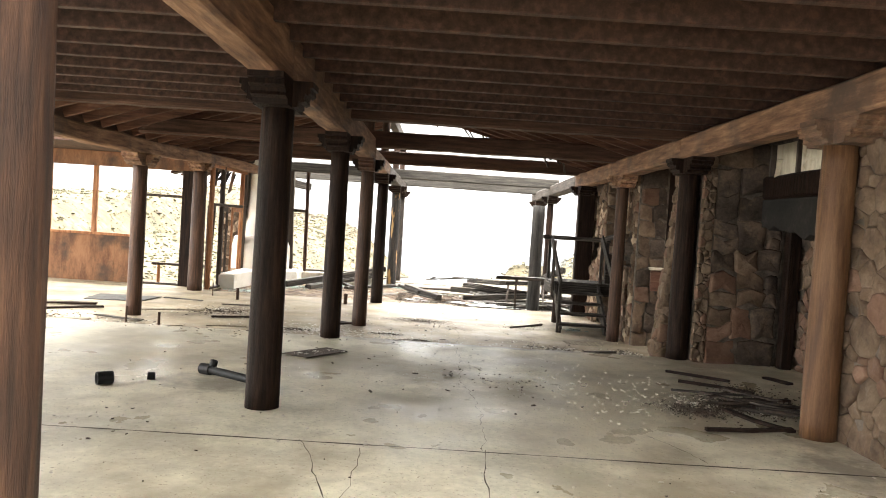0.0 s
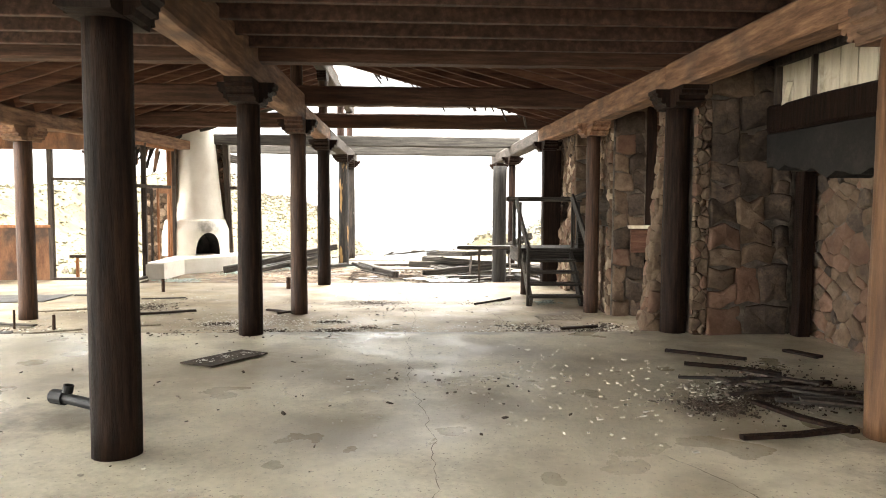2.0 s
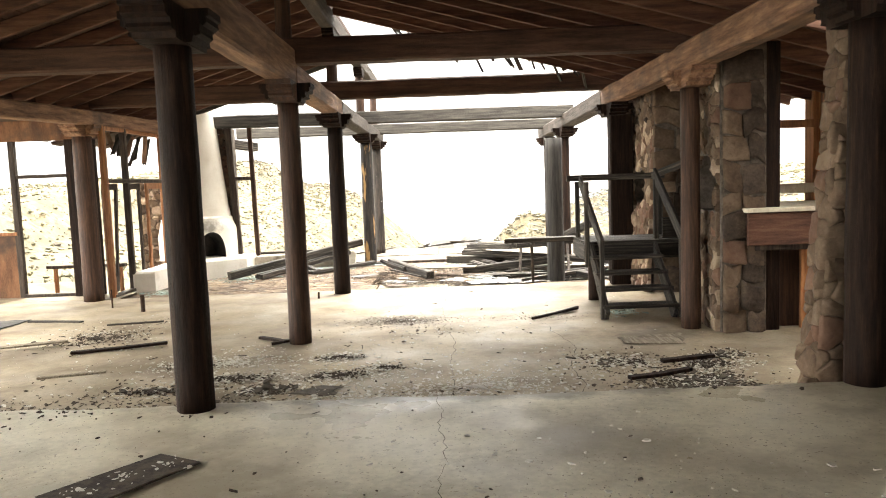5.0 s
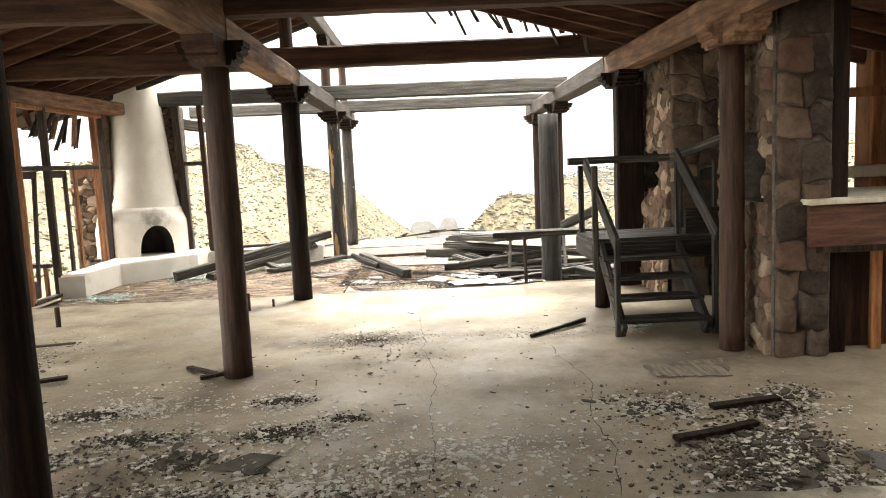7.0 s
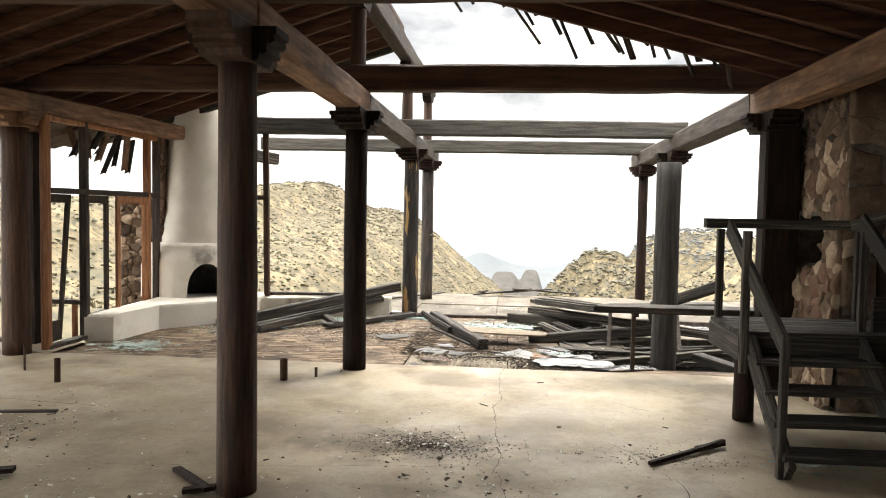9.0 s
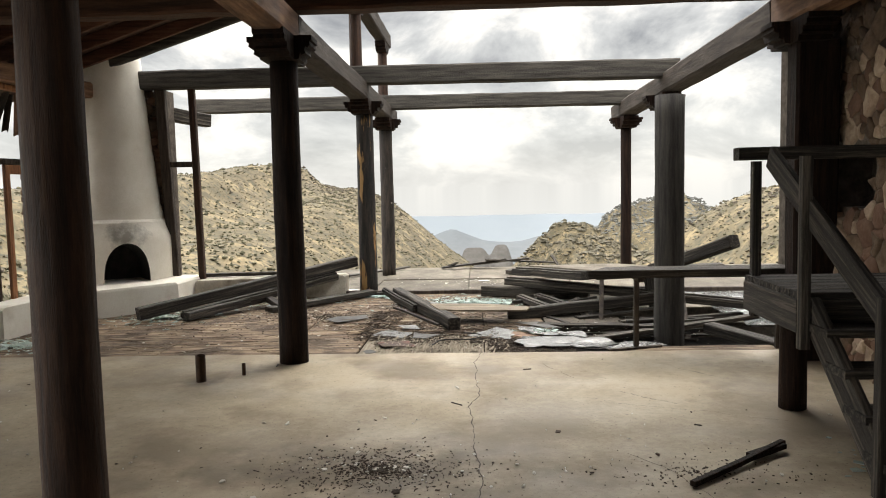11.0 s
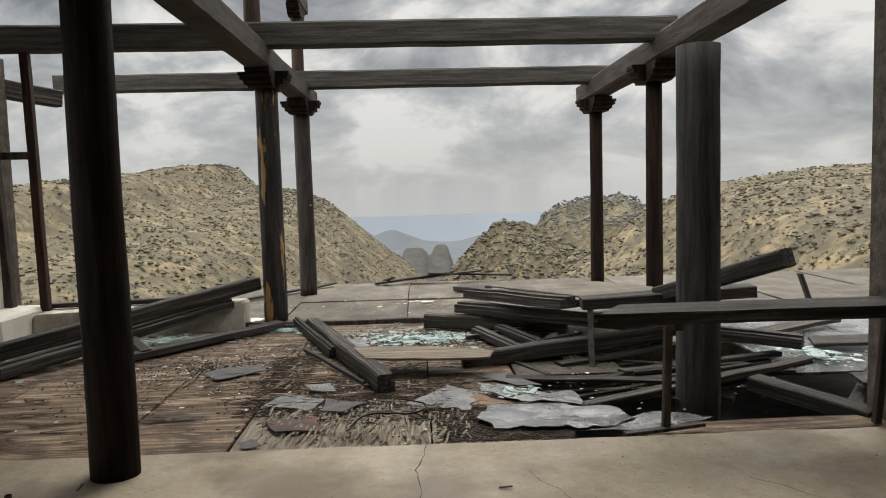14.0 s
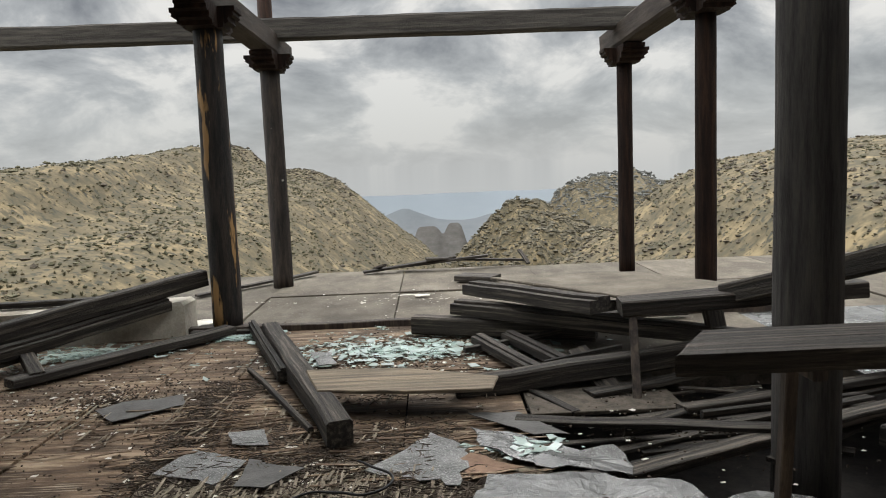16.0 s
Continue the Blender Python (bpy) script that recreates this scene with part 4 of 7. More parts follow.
ob = thing("stub_post", log(2.33, 17.2, -0.75, 2.42, 0.156, 0.147, seed=15), M_LOG_GREY, "thick grey log post cut off short of the beam", "post", smooth=True)

# ---------- beams ----------


def beam(name, p0, p1, w, h, material, label, category="beam", group="beams of the hall", seed=0, wear=0.012):
    return thing(name, bar(p0, p1, w, h, wear, seed=seed), material, label, category, group)


zm = (BB + BT) / 2
hb = BT - BB
for i, (a, b) in enumerate(((-4.1, 5.2), (5.21, 12.35))):
    beam("main_beam", (XC - 0.03, a, (MB + MT) / 2), (XC - 0.03, b, (MB + MT) / 2), 0.24, MT - MB, M_BEAM, "long brown timber beam carried by the central columns", seed=20 + i)
beam("main_beam", (XC - 0.03, 12.36, 2.99), (XC - 0.02, 16.05, 2.966), 0.26, 0.26, M_BEAM, "brown timber beam carried by the central columns", seed=22)
beam("main_beam", (XC - 0.02, 16.06, 2.966), (XC, 24.05, 2.915), 0.26, 0.26, M_BEAM_OLD, "dark grey-brown timber beam of the roofless bays", seed=23)
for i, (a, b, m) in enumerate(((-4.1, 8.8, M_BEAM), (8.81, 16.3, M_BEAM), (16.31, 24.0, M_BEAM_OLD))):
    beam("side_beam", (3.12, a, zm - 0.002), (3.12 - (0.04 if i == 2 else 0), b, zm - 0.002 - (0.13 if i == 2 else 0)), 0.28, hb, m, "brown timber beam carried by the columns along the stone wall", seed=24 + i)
beam("side_beam", (-5.1, 4.6, 2.79), (-5.02, 11.9, 2.80), 0.28, 0.24, M_BEAM, "splintered brown timber beam of the side bay", seed=28, wear=0.03)
beam("side_beam", (-5.02, 11.92, 2.80), (-5.3, 16.3, 2.97), 0.27, 0.23, M_BEAM, "brown timber beam of the side bay", seed=29)
beam("side_beam", (-5.3, 16.32, 2.975), (-5.04, 19.8, 2.975), 0.27, 0.22, M_BEAM, "scorched brown timber beam ending at the chimney", seed=30)
for i, (y, x0, x1) in enumerate(((8.9, -5.2, 5.1), (12.45, -5.3, 5.1), (16.12, -5.2, 3.24))):
    beam("tie_beam", (x0, y, 3.245), (x1, y, 3.245), 0.24, 0.28, M_BEAM_X, "dark brown timber tie beam across the hall", seed=31 + i)
beam("cross_beam", (-4.58, 20.2, 3.16), (3.2, 20.2, 3.13), 0.22, 0.26, M_GREYBEAM, "weathered grey beam open to the sky", seed=36)
beam("cross_beam", (-4.8, 23.2, 3.11), (3.25, 23.2, 3.08), 0.22, 0.25, M_GREYBEAM, "weathered grey beam over the terrace", seed=37)
RX, RZ = -1.33, 4.42
beam("ridge_beam", (RX, 8.9, RZ - 0.12), (RX, 23.9, RZ - 0.1), 0.2, 0.26, M_BEAM_OLD, "brown ridge beam left bare where the roof fell", seed=38)
for i, y in enumerate((12.45, 16.12, 20.2, 23.3)):
    z0 = 3.39 if y < 17 else 3.09
    ob = holder("king_post", (RX, y, z0), "short log post carrying the ridge beam", "post", "king posts")
    part("post", log(RX, y, z0 - 0.04, RZ - 0.40, 0.09, 0.085, sides=12, seed=40 + i), M_LOG_RED, ob, smooth=True)
    part("corbel", corbel(RX, y, RZ - 0.41, RZ - 0.245, 0.62, 0.18, "y"), M_LOG, ob)

# ---------- roof ----------


def slope_z(x, side):
    """Underside of the rafters at x, on the right (1) or left (-1) slope."""
    return RZ - 0.268 * (x - RX) if side > 0 else RZ - 0.318 * (RX - x)


roof_frame = holder("rafters", (0, 9, 3.3), "sloping red-brown rafters under the roof boards", "roof frame", kind="structure")
for side, xe, y1 in ((1, 5.3, 16.0), (-1, -5.6, 19.7)):
    y = 9.15
    i = 0
    while y < y1:
        part("rafter", bar((RX + 0.1 * side, y, slope_z(RX + 0.1 * side, side) + 0.07), (xe, y, slope_z(xe, side) + 0.07), 0.065, 0.16, 0.006, segs=6, seed=50 + i), M_RAFTER, roof_frame)
        y += 0.61
        i += 1
part("rafter", bar((-1.3, 19.8, slope_z(-1.3, -1) + 0.05), (-5.4, 19.8, slope_z(-5.4, -1) + 0.05), 0.1, 0.2, 0.008, seed=77), M_GREYBEAM, roof_frame)


def roof_deck():
    bm = bmesh.new()
    rng = random.Random(3)

    def slope_slab(side, a, b, y0, y1, lo, hi):
        za, zb = slope_z(a, side), slope_z(b, side)
        vs = [bm.verts.new(p) for p in ((a, y0, za + lo), (b, y0, zb + lo), (b, y1, zb + lo), (a, y1, za + lo), (a, y0, za + hi), (b, y0, zb + hi), (b, y1, zb + hi), (a, y1, za + hi))]
        for f in ((0, 1, 2, 3), (4, 5, 6, 7), (0, 1, 5, 4), (1, 2, 6, 5), (2, 3, 7, 6), (3, 0, 4, 7)):
            bm.faces.new([vs[q] for q in f])
    for side, xe, y1 in ((1, 5.5, 16.0), (-1, -5.8, 19.85)):
        run = abs(xe - RX)
        n = int(run / 0.19)
        for k in range(n):
            a = RX + side * run * k / n
            b = RX + side * (run * (k + 1) / n - 0.008)
            end = y1 + (rng.uniform(-0.05, 0.25) if side > 0 else rng.uniform(-0.03, 0.03))
            # right eave starts at y 11: an unseen gap to light the side room
            slope_slab(side, a, b, 11.0 if side > 0 and a > 3.6 else 8.8, end, 0.155, 0.185)
    # covering above the boards
    slope_slab(-1, RX, -5.8, 8.8, 19.7, 0.2, 0.26)
    slope_slab(1, RX, 3.65, 8.8, 15.9, 0.2, 0.26)
    slope_slab(1, 3.65, 5.5, 11.0, 15.9, 0.2, 0.26)
    thing("ceiling_gable", bm, M_ROOF, "dark boarded gable roof, torn away over the far bays", "ceiling", kind="structure")


roof_deck()


def flat_ceiling():
    bm = bmesh.new()
    # unseen gaps between these boxes are added to let skylight onto the floor
    box(bm, -11.4, -4.4, 3.36, 5.6, -1.6, 3.5)
    box(bm, -11.4, -1.6, 3.36, -2.4, 1.3, 3.5)
    box(bm, 2.4, -1.6, 3.36, 5.6, 1.3, 3.5)
    box(bm, -11.4, 1.3, 3.36, 5.6, 2.6, 3.5)
    box(bm, -6.6, 2.6, 3.36, 5.6, 8.78, 3.5)
    y = -4.0
    while y < 8.6:
        if -1.6 < y < 1.2:
            box(bm, -11.2, y, 3.16, -2.4, y + 0.075, 3.355, bevel=0.006)
            box(bm, 2.4, y, 3.16, 5.4, y + 0.075, 3.355, bevel=0.006)
        else:
            box(bm, -11.2 if y < 2.6 else -6.6, y, 3.16, 5.4, y + 0.075, 3.355, bevel=0.006)
        y += 0.56
    # gable infill above the first tie; the low roof over the wing, left partly open for light
    box(bm, -5.8, 8.78, 3.37, 5.6, 8.86, 4.75)
    box(bm, -11.4, 12.3, 3.02, -8.2, 17.2, 3.14)
    box(bm, -8.2, 14.2, 3.02, -5.62, 17.2, 3.14)
    thing("ceiling_flat", bm, M_ROOF, "dark flat ceiling of closely set joists, with unseen openings added for light", "ceiling", kind="structure")


flat_ceiling()

# boards added only to cover the sky showing through the light openings
thing("eave_board", box(bmesh.new(), -5.68, 8.9, 2.9, -5.63, 16.2, 3.34, 0.004), M_ROOF, "dark board added at the eave to hide the opening in the wing roof", "board")
thing("eave_board", box(bmesh.new(), -6.66, 2.62, 2.95, -6.61, 8.86, 3.5, 0.004), M_ROOF, "dark board added to hide the opening in the flat ceiling", "board")

# broken roof boards hanging at the torn edge
rngb = random.Random(12)
for i in range(24):
    x = -0.6 + i * 0.14 + rngb.uniform(-0.06, 0.06)
    L = rngb.uniform(0.2, 0.75)
    z = slope_z(x, 1) + 0.16
    d = Vector((rngb.uniform(0.2, 0.6), rngb.uniform(0.1, 0.5), -rngb.uniform(0.35, 1.0))).normalized()
    p0 = Vector((x, 15.85, z))
    thing("broken_board", bar(p0, p0 + d * L, rngb.choice((0.03, 0.045, 0.07)), 0.02, 0.006, segs=3, seed=i), M_TIMBER, "splintered roof board hanging from the torn roof edge", "board", "broken roof boards")

# ---------- stone piers along the hall ----------
ST = [M_STONE] * 5 + [M_STONE_RED]
STS = [M_STONE_SOOT_SHADE, M_STONE_SOOT_SHADE, M_STONE_SOOT_SHADE, M_STONE_SOOT_SHADE, M_STONE_RED]


def pier(name, boxes, label, material=None):
    bm = bmesh.new()
    for b in boxes:
        box(bm, *b)
    ob = thing(name, bm, material or M_MORTAR, label, "stone wall", kind="structure")
    return ob


p1 = pier("wall_east_stone", [(3.3, -4.2, 0, 4.3, 5.3, 3.3)], "rough tan fieldstone wall with deep joints")
stone_face(p1, (3.3, 5.3, UP - 0.02), (0, -1, 0), (0, 0, 1), 5.6, 2.75, 0.3, 11, ST)
p2 = pier("pier_hearth", [(3.26, 8.62, 0, 4.3, 9.3, 3.1), (3.12, 9.06, 0, 3.3, 9.28, 3.1)], "big fieldstone pier blackened by soot")
stone_face(p2, (3.40, 8.62, UP - 0.02), (1, 0, 0), (0, 0, 1), 0.86, 2.75, 0.44, 12, STS, 0.07, 0.009, blocks=True, pick=lambda a, b, r: r.choice((M_STONE_RED, M_STONE, M_STONE)) if b < 1.25 and a < 0.55 else r.choice((M_STONE_SOOT_SHADE, M_STONE_SOOT_SHADE, M_STONE)) if a < 0.45 else M_STONE_SOOT_SHADE)
stone_face(p2, (3.24, 8.6, UP - 0.02), (1, 0, 0), (0, 0, 1), 0.16, 2.75, 0.15, 112, ST, 0.05, stretch=0.9)
stone_face(p2, (3.08, 9.06, -0.02), (1, 0, 0), (0, 0, 1), 0.42, 3.0, 0.24, 13, ST, 0.06, batter=lambda a, b: Vector((-0.2 + 0.09 * b, 0, 0)))
stone_face(p2, (3.1, 9.28, -0.02), (0, -1, 0), (0, 0, 1), 0.24, 3.0, 0.22, 14, ST, 0.06, batter=lambda a, b: Vector((-0.2 + 0.09 * b, 0, 0)))
p2b = pier("wall_recess", [(4.5, 5.3, 0, 4.7, 8.62, 3.3), (4.28, 8.64, 0, 5.3, 8.8, 3.3)], "sooty fieldstone back wall of the recess")
stone_face(p2b, (4.5, 8.6, UP - 0.02), (0, -1, 0), (0, 0, 1), 3.25, 1.95, 0.27, 15, [M_STONE, M_STONE, M_STONE_RED, M_STONE_SOOT_SHADE], 0.05)
p3 = pier("pier_niche", [(3.62, 12.0, 0, 3.84, 13.1, 3.2), (3.34, 12.74, 0, 3.62, 13.1, 3.2), (3.36, 12.0, 0, 3.62, 12.16, 3.2), (3.34, 12.16, 0, 3.62, 12.74, 1.32), (3.34, 12.16, 1.93, 3.62, 12.74, 3.2), (3.36, 12.16, 1.82, 3.62, 12.24, 1.93), (3.36, 12.66, 1.82, 3.62, 12.74, 1.93)], "tall fieldstone pier with a small arched niche")
# darker stones low down and to the right paint this face's shade
stone_face(p3, (3.37, 12.0, -0.02), (1, 0, 0), (0, 0, 1), 0.46, 3.1, 0.34, 16, ST, 0.07, 0.009, blocks=True, pick=lambda a, b, r: r.choice((M_STONE, M_STONE_RED, M_STONE)) if a < 0.2 else r.choice((M_STONE_SOOT_SHADE, M_STONE)) if b > 1.4 and a < 0.33 else M_STONE_SOOT_SHADE)
stone_face(p3, (3.34, 13.1, -0.02), (0, -1, 0), (0, 0, 1), 1.05, 3.1, 0.2, 17, ST + [M_STONE_TAN_LIT], 0.035, stretch=0.9, skip=lambda a, b: 0.32 < a < 0.98 and 1.3 < b < 1.98 - 1.6 * max(0, abs(a - 0.65) - 0.16))
# the far pier repeats it beyond the landing
FAR_X, FAR_Y, FAR_BACK = 3.46, 14.9, 16.24
p4 = pier("pier_far", [(3.78, FAR_Y, -0.3, 4.38, FAR_BACK, 3.2), (FAR_X, FAR_Y, -0.3, 3.78, 15.38, 3.2), (FAR_X, 15.38, -0.3, 3.78, 16.08, 1.3), (FAR_X, 15.38, 1.8, 3.78, 16.08, 3.2), (FAR_X, 16.08, -0.3, 3.78, FAR_BACK, 3.2), (3.2, FAR_BACK, -0.3, 4.42, 16.6, 3.2)], "fieldstone pier with a small niche beyond the wooden landing")
# dark stones near the top paint the roof's shadow along with soot
stone_face(p4, (FAR_X, FAR_BACK - 0.02, -0.05), (0, -1, 0), (0, 0, 1), 1.3, 3.1, 0.24, 18, [M_STONE, M_STONE_RED, M_STONE_TAN_LIT], 0.045, stretch=0.8, pick=lambda a, b, r: r.choice((M_STONE, M_STONE_RED, M_STONE_TAN_LIT)) if b < 2.5 else r.choice((M_STONE, M_STONE_SOOT_SHADE)), batter=lambda a, b: Vector((-0.12 * max(0, 1 - b / 2.2), 0, 0)),
           skip=lambda a, b: 0.16 < a < 0.86 and 1.32 < b < 1.86)
# corner blocks painted lighter as if lit; soot and shade on the rest
stone_face(p4, (FAR_X - 0.02, FAR_Y, -0.05), (1, 0, 0), (0, 0, 1), 0.9, 3.1, 0.46, 19, ST, 0.07, 0.009, blocks=True, pick=lambda a, b, r: r.choice((M_STONE_RED, M_STONE_TAN_LIT, M_STONE)) if a < 0.28 and b > 1.2 else r.choice((M_STONE_SOOT_SHADE, M_STONE_SOOT_SHADE, M_STONE)))
ob = holder("column", (3.12, 16.02, 0), "broad near-black timber post beside a stone pier", "column", "wooden columns of the hall")
part("post", bar((3.2, 15.92, 0), (3.2, 15.92, 2.68), 0.36, 0.22, 0.008, seed=3), M_LOG, ob)
capital(ob, 3.12, 16.02, BB, M_LOG)
# opening from y 9.7 to 12 is unseen, added to light the side room
wall("wall_east", [(5.3, -4.4, 0, 5.5, 9.7, 3.3), (5.3, 9.7, 0, 5.5, 12.0, 1.7), (5.3, 9.7, 2.9, 5.5, 17.6, 3.3), (5.3, 12.0, 0, 5.5, 14.2, 2.9), (5.3, 14.2, 0, 5.5, 15.75, 0.3), (5.3, 15.75, 0, 5.5, 17.6, 2.9)], M_PLY, "brown boarded wall with a window opening and another added for light")
wall("wall_end", [(4.39, 16.05, 0, 5.3, 16.18, 3.3)], M_PLY, "dark red-brown boarded wall beside the landing")
thing("board_post", box(bmesh.new(), 3.84, 12.02, 0, 4.0, 12.2, 3.1, 0.01), M_LOG, "dark broad board post beside the stone pier", "post")
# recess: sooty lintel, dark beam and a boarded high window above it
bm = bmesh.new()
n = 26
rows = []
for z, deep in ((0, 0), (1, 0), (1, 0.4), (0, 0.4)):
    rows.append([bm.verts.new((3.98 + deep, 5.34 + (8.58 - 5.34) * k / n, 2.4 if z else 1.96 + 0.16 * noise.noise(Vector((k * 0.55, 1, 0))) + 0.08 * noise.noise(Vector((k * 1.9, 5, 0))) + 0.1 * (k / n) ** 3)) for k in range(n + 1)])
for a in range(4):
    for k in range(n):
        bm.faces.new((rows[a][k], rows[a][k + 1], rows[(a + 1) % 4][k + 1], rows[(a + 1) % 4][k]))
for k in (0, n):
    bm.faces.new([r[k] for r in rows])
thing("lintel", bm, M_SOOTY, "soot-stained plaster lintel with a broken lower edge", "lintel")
beam("recess_beam", (4.14, 5.34, 2.55), (4.14, 8.58, 2.55), 0.34, 0.28, M_LOG, "dark sooty beam under the high window", seed=91)
thing("door_post", bar((4.36, 8.5, UP), (4.36, 8.5, 2.02), 0.15, 0.15, 0.01, seed=31), M_LOG, "squared dark brown post at the edge of the sooty recess", "post")
hw = holder("window_high", (4.06, 7.6, 2.7), "high window boarded with pale planks in a dark frame", "window", kind="structure")
y = 5.6
k = 0
while y < 8.4:
    part("window_board", bar((4.06, y + 0.13, 2.68), (4.06, y + 0.13, 3.08), 0.03, 0.25, 0.002, seed=k), M_BOARD, hw)
    y += 0.262
    k += 1
part("window_frame", bar((4.02, 8.46, 2.69), (4.02, 8.46, 3.1), 0.07, 0.06, 0.003), M_FRAME_D, hw)
part("window_frame", bar((4.02, 7.8, 2.69), (4.02, 7.8, 3.1), 0.05, 0.04, 0.003), M_FRAME_D, hw)
part("window_head", bar((4.02, 5.5, 3.1), (4.02, 8.5, 3.1), 0.08, 0.07, 0.003), M_FRAME_D, hw)
thing("splinter", bar((4.0, 8.3, 2.66), (3.93, 8.06, 2.86), 0.05, 0.015, 0.006), M_BOARD, "pale splinter of wood stuck on the dark beam", "wood scrap")

# serving counter behind the stone pier, a dark panel added in the open space below for shade, with the studs of the
# side room
ctr = holder("counter", (4.4, 12.0, 0), "wooden serving counter with a dusty top beside a stone pier", "counter")
part("top", box(bmesh.new(), 3.58, 11.84, 1.30, 5.28, 13.3, 1.345, 0.006), M_BOARD, ctr, "pale dusty counter top")
# apron takes the darker rafter colour: its shade is in the colour
part("apron", bar((3.6, 11.9, 1.12), (5.28, 11.9, 1.12), 0.05, 0.34, 0.005, seed=3), M_RAFTER, ctr)
part("front_panel", box(bmesh.new(), 3.86, 12.22, 0.0, 4.62, 12.26, 1.29, 0.004), M_LOG_RED, ctr, "dark red-brown panel added below the counter to stand for its shade")
part("bearer", bar((3.7, 11.98, 0.93), (5.28, 11.98, 0.93), 0.08, 0.09, 0.005, seed=4), M_FRAME_D, ctr)
for x in (4.3, 4.85):
    part("stud", bar((x, 12.1, 0), (x, 12.1, 1.29), 0.09, 0.05, 0.004, seed=x), M_FRAME, ctr)
sw = holder("stud_wall", (4.7, 13.5, 0), "bare wooden studs and rails of the unlined side room", "wall", kind="structure")
for x in (4.12, 4.3, 5.08, 5.22):
    part("stud", bar((x, 13.45, 0), (x, 13.45, 3.2), 0.09, 0.06, 0.004, seed=x * 3), M_FRAME, sw)
part("rail", bar((4.05, 13.4, 2.3), (5.28, 13.4, 2.3), 0.05, 0.1, 0.004, seed=6), M_FRAME, sw)
part("rail", bar((4.05, 13.4, 1.5), (5.28, 13.4, 1.5), 0.12, 0.12, 0.004, seed=7), M_BOARD, sw)
part("sole", bar((4.05, 13.45, 0.1), (5.28, 13.45, 0.1), 0.14, 0.2, 0.004, seed=8), M_BOARD, sw)

# ---------- landing and stairs ----------
st = holder("landing", (2.8, 14.2, 0), "dark weathered wooden landing with stairs and handrails", "stairs")
SX0, SX1 = 2.27, 3.14
DZ = 0.88
for i in range(6):
    y = 13.88 + i * 0.152
    part("deck_board", bar((SX0 - 0.04, y, DZ - 0.02), (4.4, y, DZ - 0.02), 0.14, 0.04, 0.004, seed=i), M_TIMBER, st)
part("rim_joist", bar((SX0 - 0.03, 13.82, DZ - 0.14), (SX0 - 0.03, 14.7, DZ - 0.14), 0.05, 0.2, 0.004, seed=8), M_TIMBER, st)
part("front_joist", bar((SX0, 13.8, DZ - 0.14), (4.4, 13.8, DZ - 0.14), 0.05, 0.2, 0.004, seed=9), M_TIMBER, st)
part("back_joist", bar((SX0, 14.72, DZ - 0.14), (4.4, 14.72, DZ - 0.14), 0.05, 0.2, 0.004, seed=10), M_TIMBER, st)
for x, y in ((2.47, 14.47), (3.9, 14.5), (3.9, 13.9)):
    part("leg", log(x, y, 0, DZ - 0.04, 0.09, 0.085, sides=12, seed=x + y), M_LOG, st, smooth=True)
for x in (SX0 + 0.04, SX1):
    part("stringer", bar((x, 12.92, 0.04), (x, 13.84, DZ - 0.1), 0.05, 0.2, 0.004, seed=x), M_TIMBER, st)
for i in range(4):
    z = 0.176 * (i + 1)
    y = 13.02 + i * 0.215
    part("tread", bar((SX0, y, z - 0.02), (SX1 + 0.04, y, z - 0.02), 0.24, 0.045, 0.004, seed=20 + i), M_TIMBER, st)
part("newel", bar((SX0 + 0.0, 12.98, 0), (SX0 + 0.0, 12.98, 0.97), 0.05, 0.06, 0.004, seed=30), M_TIMBER, st)
part("newel", bar((SX1 + 0.08, 12.94, 0), (SX1 + 0.08, 12.94, 0.99), 0.05, 0.06, 0.004, seed=31), M_TIMBER, st)
part("handrail", bar((2.28, 13.0, 0.9), (2.28, 14.4, 1.69), 0.04, 0.15, 0.004, seed=7), M_TIMBER, st)
part("handrail", bar((3.21, 12.85, 0.98), (3.21, 14.05, 1.76), 0.04, 0.15, 0.004, seed=8), M_TIMBER, st)
part("handrail", bar((3.25, 14.3, 1.72), (3.95, 13.2, 2.08), 0.05, 0.09, 0.004, seed=9), M_TIMBER, st)
part("back_rail", bar((2.13, 14.62, 1.72), (3.5, 14.62, 1.72), 0.12, 0.085, 0.006, seed=33), M_TIMBER, st)
for x, y, z0 in ((2.28, 14.66, 0.6), (2.25, 13.8, 0.55), (3.21, 13.98, 0.7), (3.45, 14.62, 0.88), (3.75, 14.3, 0.88)):
    part("baluster", bar((x, y, z0), (x, y, 1.67), 0.06, 0.06, 0.003, seed=x * 7), M_TIMBER, st)
part("riser_board", bar((3.3, 14.0, 1.02), (4.1, 14.0, 1.02), 0.04, 0.28, 0.004, seed=12), M_TIMBER, st)

# plank table by the landing
bn = holder("plank_table", (2.3, 16.4, 0), "weathered plank table on thin iron legs beside the concrete", "table")


